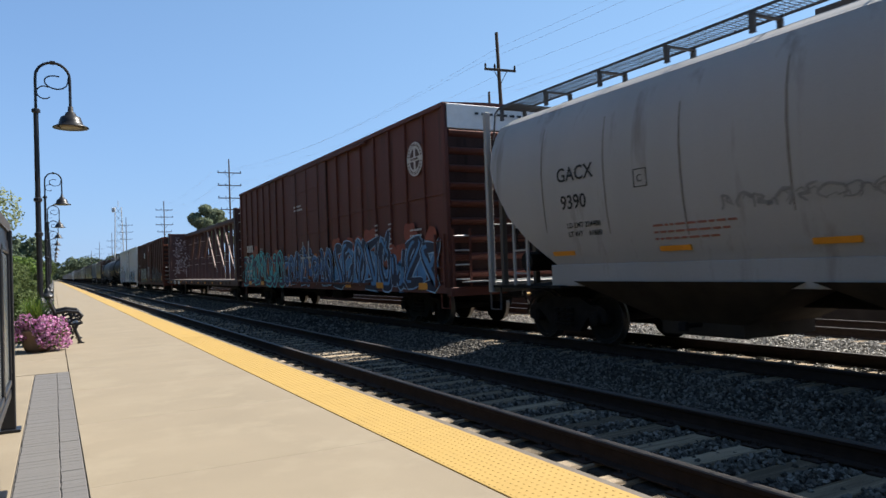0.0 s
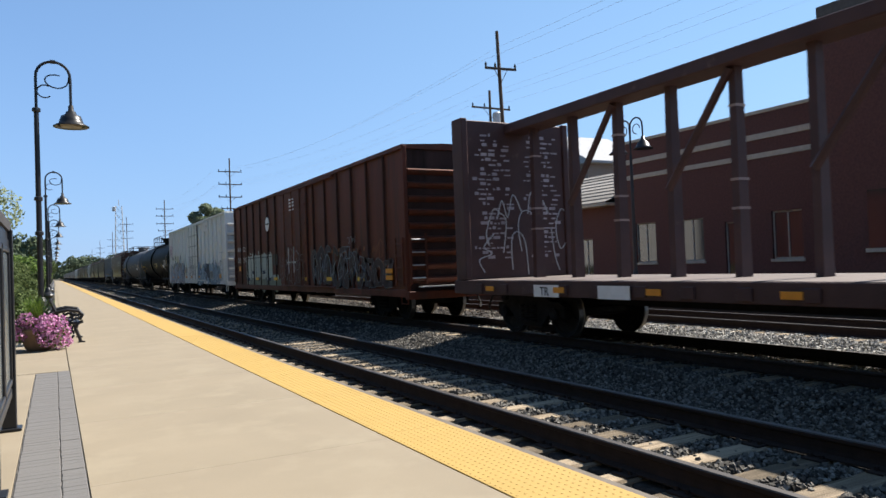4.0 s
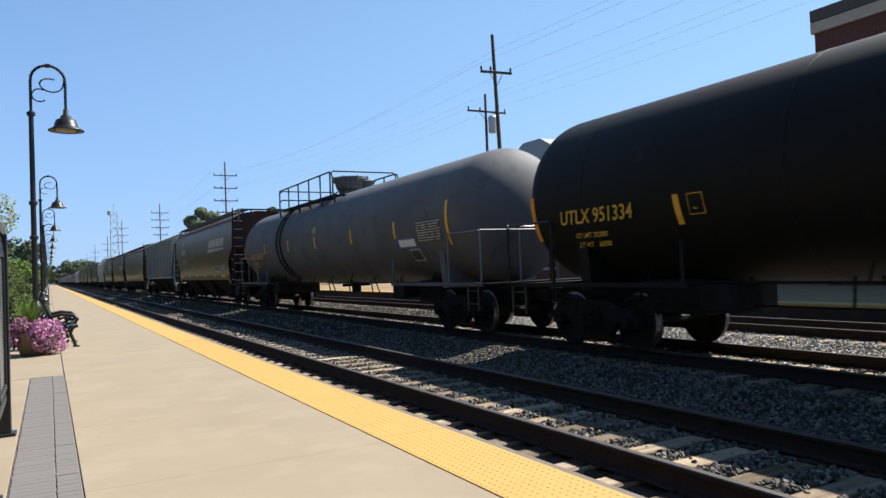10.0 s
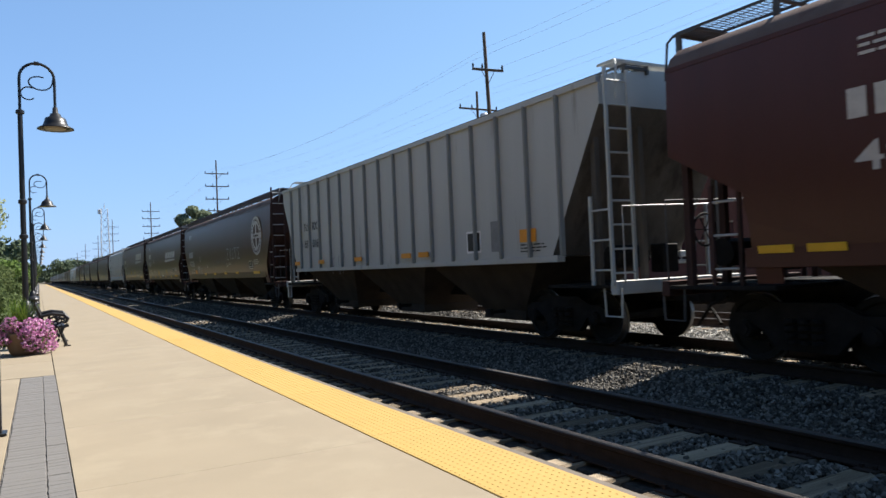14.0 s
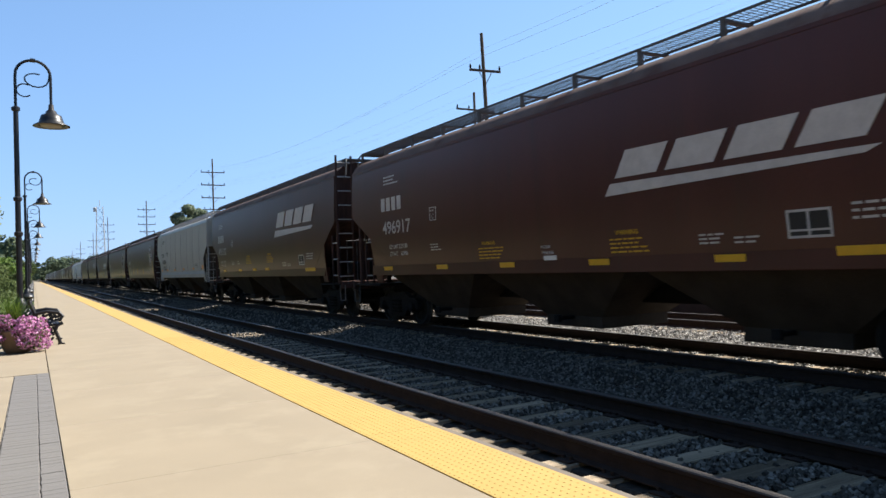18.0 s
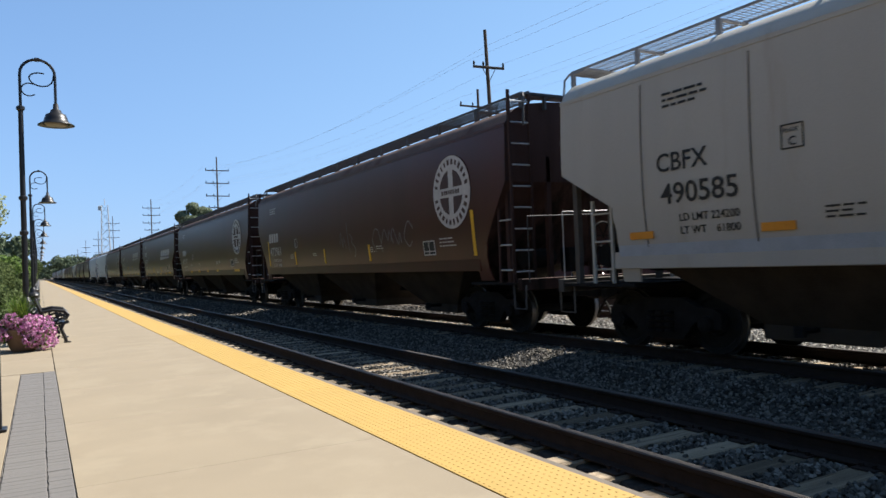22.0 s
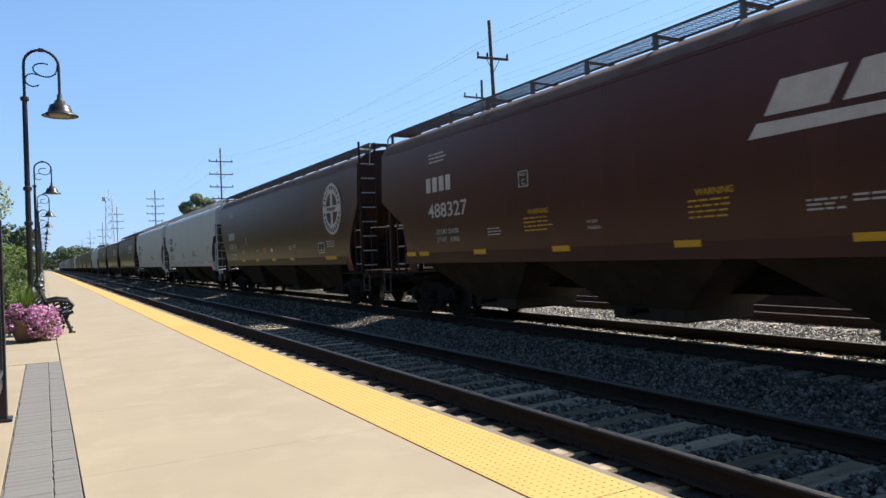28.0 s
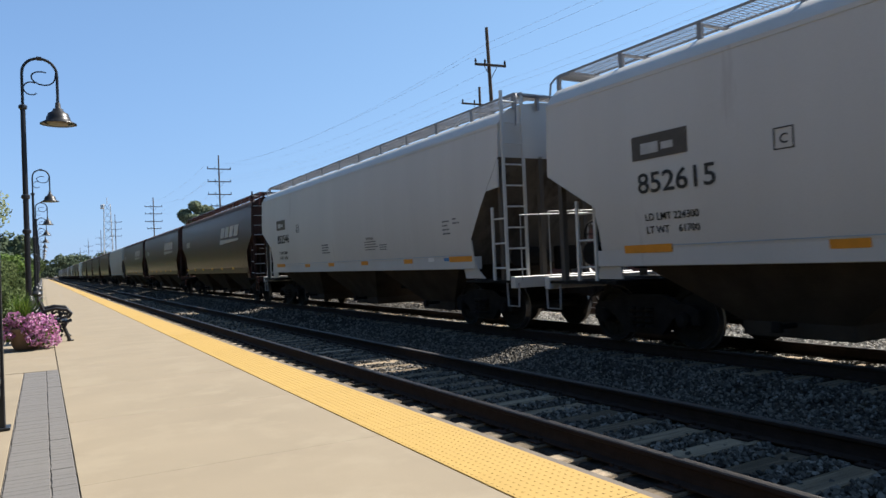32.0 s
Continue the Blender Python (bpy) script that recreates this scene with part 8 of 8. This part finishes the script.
    for z, hh in ((5.2, 0.22), (6.0, 0.25), (7.1, 0.14)):
        bm = bmesh.new()
        soft_box(bm, -0.05, 0.2, 17.2, 29.25, z, z + hh, 0.01)
        soft_box(bm, 0.2, 10.0, 29.16, 29.25, z, z + hh, 0.01)
        part("stone_band", bm, LIMESTONE, st)
    # tall block
    bm = bmesh.new()
    box(bm, -1.9, 10, 2.0, 16.0, 0, 9.57)
    part("tower_wall", bm, BRICK, st)
    for z, hh in ((9.15, 0.4), (9.57, 0.43)):
        bm = bmesh.new()
        soft_box(bm, -2.0, 10.1, 1.9, 16.1, z, z + hh, 0.02)
        part("stone_band", bm, LIMESTONE if z < 9.5 else mat("dark_coping", (0.08, 0.07, 0.06), 0.8), st)
    for y in (4.0, 7.5, 11.0, 14.0):
        bm = bmesh.new()
        box(bm, -1.93, -1.89, y - 0.6, y + 0.6, 1.2, 3.2)
        o = part("window", bm, GLASS_DARK, st)
        bm = bmesh.new()
        soft_box(bm, -2.0, -1.89, y - 0.7, y + 0.7, 1.06, 1.2, 0.01)
        part("sill", bm, LIMESTONE, o)
    return st


def far_lamp(y):
    l = empty("platform_lamp", pose(20.5, y, 0.2), "black twin-arm platform lamp with bell shades", "street lamp", "lamps on the far platform")
    bm = bmesh.new()
    rod(bm, (0, 0, 0), (0, 0, 5.3), 0.08, 0.06, 10)
    lathe(bm, ((0.2, 0.0), (0.18, 0.12), (0.12, 0.5), (0.08, 0.7)), 12)
    part("pole", bm, BLACK_STEEL, l)
    for s in (-1, 1):
        bm = bmesh.new()
        tube(bm, [(0, 0, 5.2), (0, s * 0.02, 6.3)] + [(0, s * (0.35 - 0.35 * math.cos(a * math.pi / 8)), 6.4 + 0.35 * math.sin(a * math.pi / 8)) for a in range(1, 8)] + [(0, s * 0.7, 6.3), (0, s * 0.7, 5.9)], 0.035, 6)
        tube(bm, [(0, s * (0.36 + 0.2 * math.cos(a * 0.6)), 6.3 + 0.2 * math.sin(a * 0.6)) for a in range(9)], 0.02, 5)
        part("arm", bm, BLACK_STEEL, l)
        bm = bmesh.new()
        lathe(bm, ((0.06, 5.95), (0.1, 5.8), (0.22, 5.7), (0.27, 5.55), (0.4, 5.45), (0.38, 5.44), (0.2, 5.5)), 16, "z", (0, s * 0.7, 0))
        part("shade", bm, BRONZE, l, smooth=True)


def parked_car(x, y, rz, material, label):
    c = empty("parked_car", pose(x, y, -0.1, 0, 0, rz), label, "car", "cars parked behind the station")
    bm = bmesh.new()
    poly_x(bm, [(-2.2, 0.35), (-2.2, 0.75), (-1.3, 0.9), (-0.7, 1.4), (0.9, 1.42), (1.7, 0.95), (2.2, 0.9), (2.25, 0.35)], -0.85, 0.85)
    part("body", bm, material, c)
    bm = bmesh.new()
    poly_x(bm, [(-1.15, 0.92), (-0.65, 1.33), (0.85, 1.35), (1.5, 0.96)], -0.87, 0.87)
    part("windows", bm, GLASS_DARK, c)
    for sy in (-1.35, 1.4):
        for sx in (-0.8, 0.8):
            bm = bmesh.new()
            rod(bm, (sx - 0.1, sy, 0.33), (sx + 0.1, sy, 0.33), 0.33, n=14)
            part("wheel", bm, IRON, c)


def radio_tower(x, y, h):
    t = empty("radio_mast", pose(x, y, -0.4), "slender lattice radio mast with antennas", "mast")
    bm = bmesh.new()
    w0, w1 = 1.5, 0.9
    def corner(k, z):
        w = w0 + (w1 - w0) * z / h
        return Vector((w * (-1 if k in (0, 3) else 1), w * (-1 if k < 2 else 1), z))
    n = 10
    for k in range(4):
        rod(bm, corner(k, 0), corner(k, h), 0.09, 0.07, 5)
        for i in range(n):
            rod(bm, corner(k, h * i / n), corner((k + 1) % 4, h * (i + 1) / n), 0.04, n=4)
            rod(bm, corner((k + 1) % 4, h * i / n), corner(k, h * (i + 1) / n), 0.04, n=4)
    part("lattice", bm, mat("mast_paint", (0.4, 0.41, 0.42), 0.6), t)
    bm = bmesh.new()
    rod(bm, (0, 0, h), (0, 0, h + 2.0), 0.1, n=5)
    soft_box(bm, -1.9, -1.0, -0.5, 0.5, h - 1.6, h - 0.2, 0.1)
    part("antenna", bm, GALV, t)


def woods(name, n, xs, ys, hs, leaf, seed, material, label):
    """Far treetops in one mass: many overlapping clumps of leaves on hidden stems."""
    r = random.Random(seed)
    cl = []
    for _ in range(n):
        x, y, h = r.uniform(*xs), r.uniform(*ys), r.uniform(*hs)
        for k in range(7):
            cl.append((x + r.uniform(-0.4, 0.4) * h, y + r.uniform(-0.4, 0.4) * h, h * r.uniform(0.12, 0.86), h * r.uniform(0.13, 0.24)))
    v, f = leaf_cloud(n * 420, cl, leaf, seed)
    ob = from_arrays(name, v, f, material)
    return tagged(ob, label, "trees", kind="stuff")


def build_far():
    station()
    far_lamp(21.6)
    far_lamp(44.0)
    utility_pole(20.94, 31.0, 13.4, [(11.4, 0.95)], -1.8, "tall leaning wooden utility pole with one crossarm")
    utility_pole(27.5, 42.8, 13.6, [(12.3, 1.6)], 0, "wooden utility pole with a transformer", True)
    utility_pole(20.4, 95.0, 16.2, [(14.4, 1.5), (12.75, 1.5), (11.1, 1.5), (9.6, 1.2)])
    utility_pole(19.4, 150.0, 16.0, [(14.2, 1.6), (12.8, 1.6), (11.3, 1.6), (9.9, 1.3)])
    utility_pole(18.5, 222.6, 18.2, [(16.0, 1.7), (14.0, 1.7), (12.0, 1.6)])
    utility_pole(18.5, 279.8, 17.0, [(14.2, 1.7), (12.0, 1.7), (9.5, 1.4)])
    utility_pole(18.5, 358.3, 17.6, [(14.2, 1.8), (12.0, 1.8), (9.5, 1.4)])
    utility_pole(19.5, 460.0, 17.0, [(14.2, 2.0), (12.0, 2.0)])
    radio_tower(18.6, 250.0, 24.0)
    a = (20.4, 95.0, 14.8)
    for dx, z0 in ((-1.05, 11.75), (0.0, 12.6), (1.05, 11.75)):
        wire((20.6 + dx, 31.0, z0), (20.4 + dx, 95.0, 14.9 if dx else 14.9), 1.2)
        wire((20.6 + dx, 31.0, z0), (20.8 + dx, -20.0, z0 + 0.6), 0.8)
    for dx in (-1.5, -0.5, 1.5):
        wire((27.5 + dx, 42.8, 12.9), (28 + dx, -10.0, 13.4), 0.8)
        wire((27.5 + dx, 42.8, 12.9), (20.4 + dx, 95.0, 12.8), 1.0)
    for y0, y1 in ((95, 150),):
        for dx, z in ((-1.5, 14.9), (1.5, 14.9), (-1.5, 12.8), (1.5, 12.8)):
            wire((20.2 + dx, y0, z), (19.5 + dx, y1, z), 1.0, 0.006)
    tree(27.6, 152.0, -0.4, 16.1, 3.4, 41, 0.26, 11000, LEAF_MID, "tall round-headed tree beyond the tracks", 0.35, 0.4)
    tree(31.5, 158.0, -0.4, 15.6, 3.2, 42, 0.26, 8000, LEAF_MID, "green tree beyond the tracks", 0.3, 0.4)
    tree(40.0, 120.0, -0.4, 8.6, 3.2, 43, 0.24, 5000, LEAF, "green tree behind the station", 0.3, 0.35)
    for k, (x, y, h, rd) in enumerate(((35.0, 58.0, 11.0, 4.8), (31.0, 66.0, 8.6, 3.8), (38.0, 64.0, 12.0, 5.0), (36.0, 78.0, 9.4, 4.2), (30.0, 84.0, 6.8, 3.4), (44.0, 72.0, 12.5, 5.2), (32.5, 110.0, 7.4, 3.6), (38.0, 108.0, 8.4, 4.0), (43.0, 112.0, 9.6, 4.2), (48.0, 106.0, 11.6, 4.6), (42.0, 92.0, 9.8, 4.2))):
        tree(x, y, -0.3, h, rd, 60 + k, 0.19, 8000, LEAF if k % 2 else LEAF_DULL, "broad green tree behind the station", 0.24, 0.14, "trees behind the station")
    for k, (x, y) in enumerate(((29.6, 116.0), (32.4, 116.0), (34.4, 116.0), (37.3, 116.0), (40.6, 118.0))):
        tree(x, y, -0.3, 12.4 + (0.0, 0.9, 0.3, 1.1, 1.6)[k], 1.2, 80 + k, 0.2, 4000, LEAF, "slim dark conifer-like tree", 0.25, 0.15)
    parked_car(31.0, 52.5, 80, mat("car_silver", (0.5, 0.5, 0.52), 0.3, metal=0.6, bump=0), "silver car parked behind the station")
    parked_car(33.5, 56.0, 85, mat("car_blue", (0.04, 0.07, 0.13), 0.3, bump=0), "dark blue car parked behind the station")
    parked_car(30.5, 55.5, 85, mat("car_white", (0.65, 0.65, 0.65), 0.3, bump=0), "white car parked behind the station")
    # grey house behind
    b = empty("house", pose(64, 81, -0.3), "plain grey building with a low pitched roof behind trees", "house")
    bm = bmesh.new()
    box(bm, -4, 6, -10, 10, 0, 14.0)
    part("wall", bm, mat("stucco_brown", (0.22, 0.17, 0.14), 0.9), b)
    bm = bmesh.new()
    poly = [(-11.0, 13.8), (11.0, 13.8), (11.0, 14.1), (2.0, 18.8), (-2.0, 18.8), (-11.0, 14.1)]
    poly_x(bm, poly, -4.6, 6.6)
    part("roof", bm, mat("shingle_grey", (0.3, 0.3, 0.31), 0.9, scale=5), b)
    for y in (-6, 0, 6):
        bm = bmesh.new()
        box(bm, -4.05, -3.98, y - 0.8, y + 0.8, 10.2, 12.2)
        part("window", bm, GLASS_DARK, b)
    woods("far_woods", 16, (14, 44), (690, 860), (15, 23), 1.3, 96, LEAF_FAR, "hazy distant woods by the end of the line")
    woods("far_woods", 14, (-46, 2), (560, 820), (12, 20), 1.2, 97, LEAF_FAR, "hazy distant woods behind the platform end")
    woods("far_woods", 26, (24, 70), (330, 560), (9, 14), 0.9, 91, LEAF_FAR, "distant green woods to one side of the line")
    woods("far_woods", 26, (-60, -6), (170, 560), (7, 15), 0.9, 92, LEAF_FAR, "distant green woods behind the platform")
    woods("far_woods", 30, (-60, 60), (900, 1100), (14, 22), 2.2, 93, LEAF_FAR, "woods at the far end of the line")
    # out of view: added to cut skylight on the train's near side
    woods("backing_woods", 60, (-38, -14), (-110, 60), (12, 17), 0.7, 95, LEAF_DULL, "unseen belt of trees added to block low skylight")
    woods("backing_woods", 34, (-40, -13), (60, 112), (12, 17), 0.7, 99, LEAF_DULL, "unseen trees added to darken reflections on the cars")
    # added beside the platform to darken what the far cars reflect
    woods("far_woods", 50, (-40, -12), (110, 350), (11, 16), 0.8, 98, LEAF_FAR, "trees added to darken reflections on far cars")
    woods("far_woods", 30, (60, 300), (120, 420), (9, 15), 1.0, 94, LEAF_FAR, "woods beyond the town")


def motions():
    for car, s in CARS:
        walk(car, [(0.0, pose(TX, s, RAIL_Z)), (32.0, pose(TX, s - 32.0 * V, RAIL_Z))])
    spin = math.degrees(V / WR)
    for w, oy, car in WHEELS:
        s = dict((c.name, q) for c, q in CARS)[car.name] + w.parent.matrix_basis.translation.y
        t0, t1 = max(0.0, (s - 26.0) / V), min(32.0, (s + 1.0) / V)
        if t1 <= t0 or t0 >= 32.0:
            continue
        k0, k1 = math.ceil(t0 * FPS), math.floor(t1 * FPS)
        rows = [(0.0, 0.0)] if k0 > 0 else []
        rows += [(k / FPS, (k - k0) / FPS * spin) for k in range(k0, k1 + 1)]
        if k1 < 32 * FPS:
            rows.append((32.0, (k1 - k0) / FPS * spin))
        if rows[0][0] > 0:
            rows.insert(0, (0.0, 0.0))
        walk(w, [(t, pose(0, oy, WR, a, 0, 0)) for t, a in rows])


build_ground()
build_tracks()
build_platform()
build_far_platform()
build_near()
build_far()
build_train()
motions()
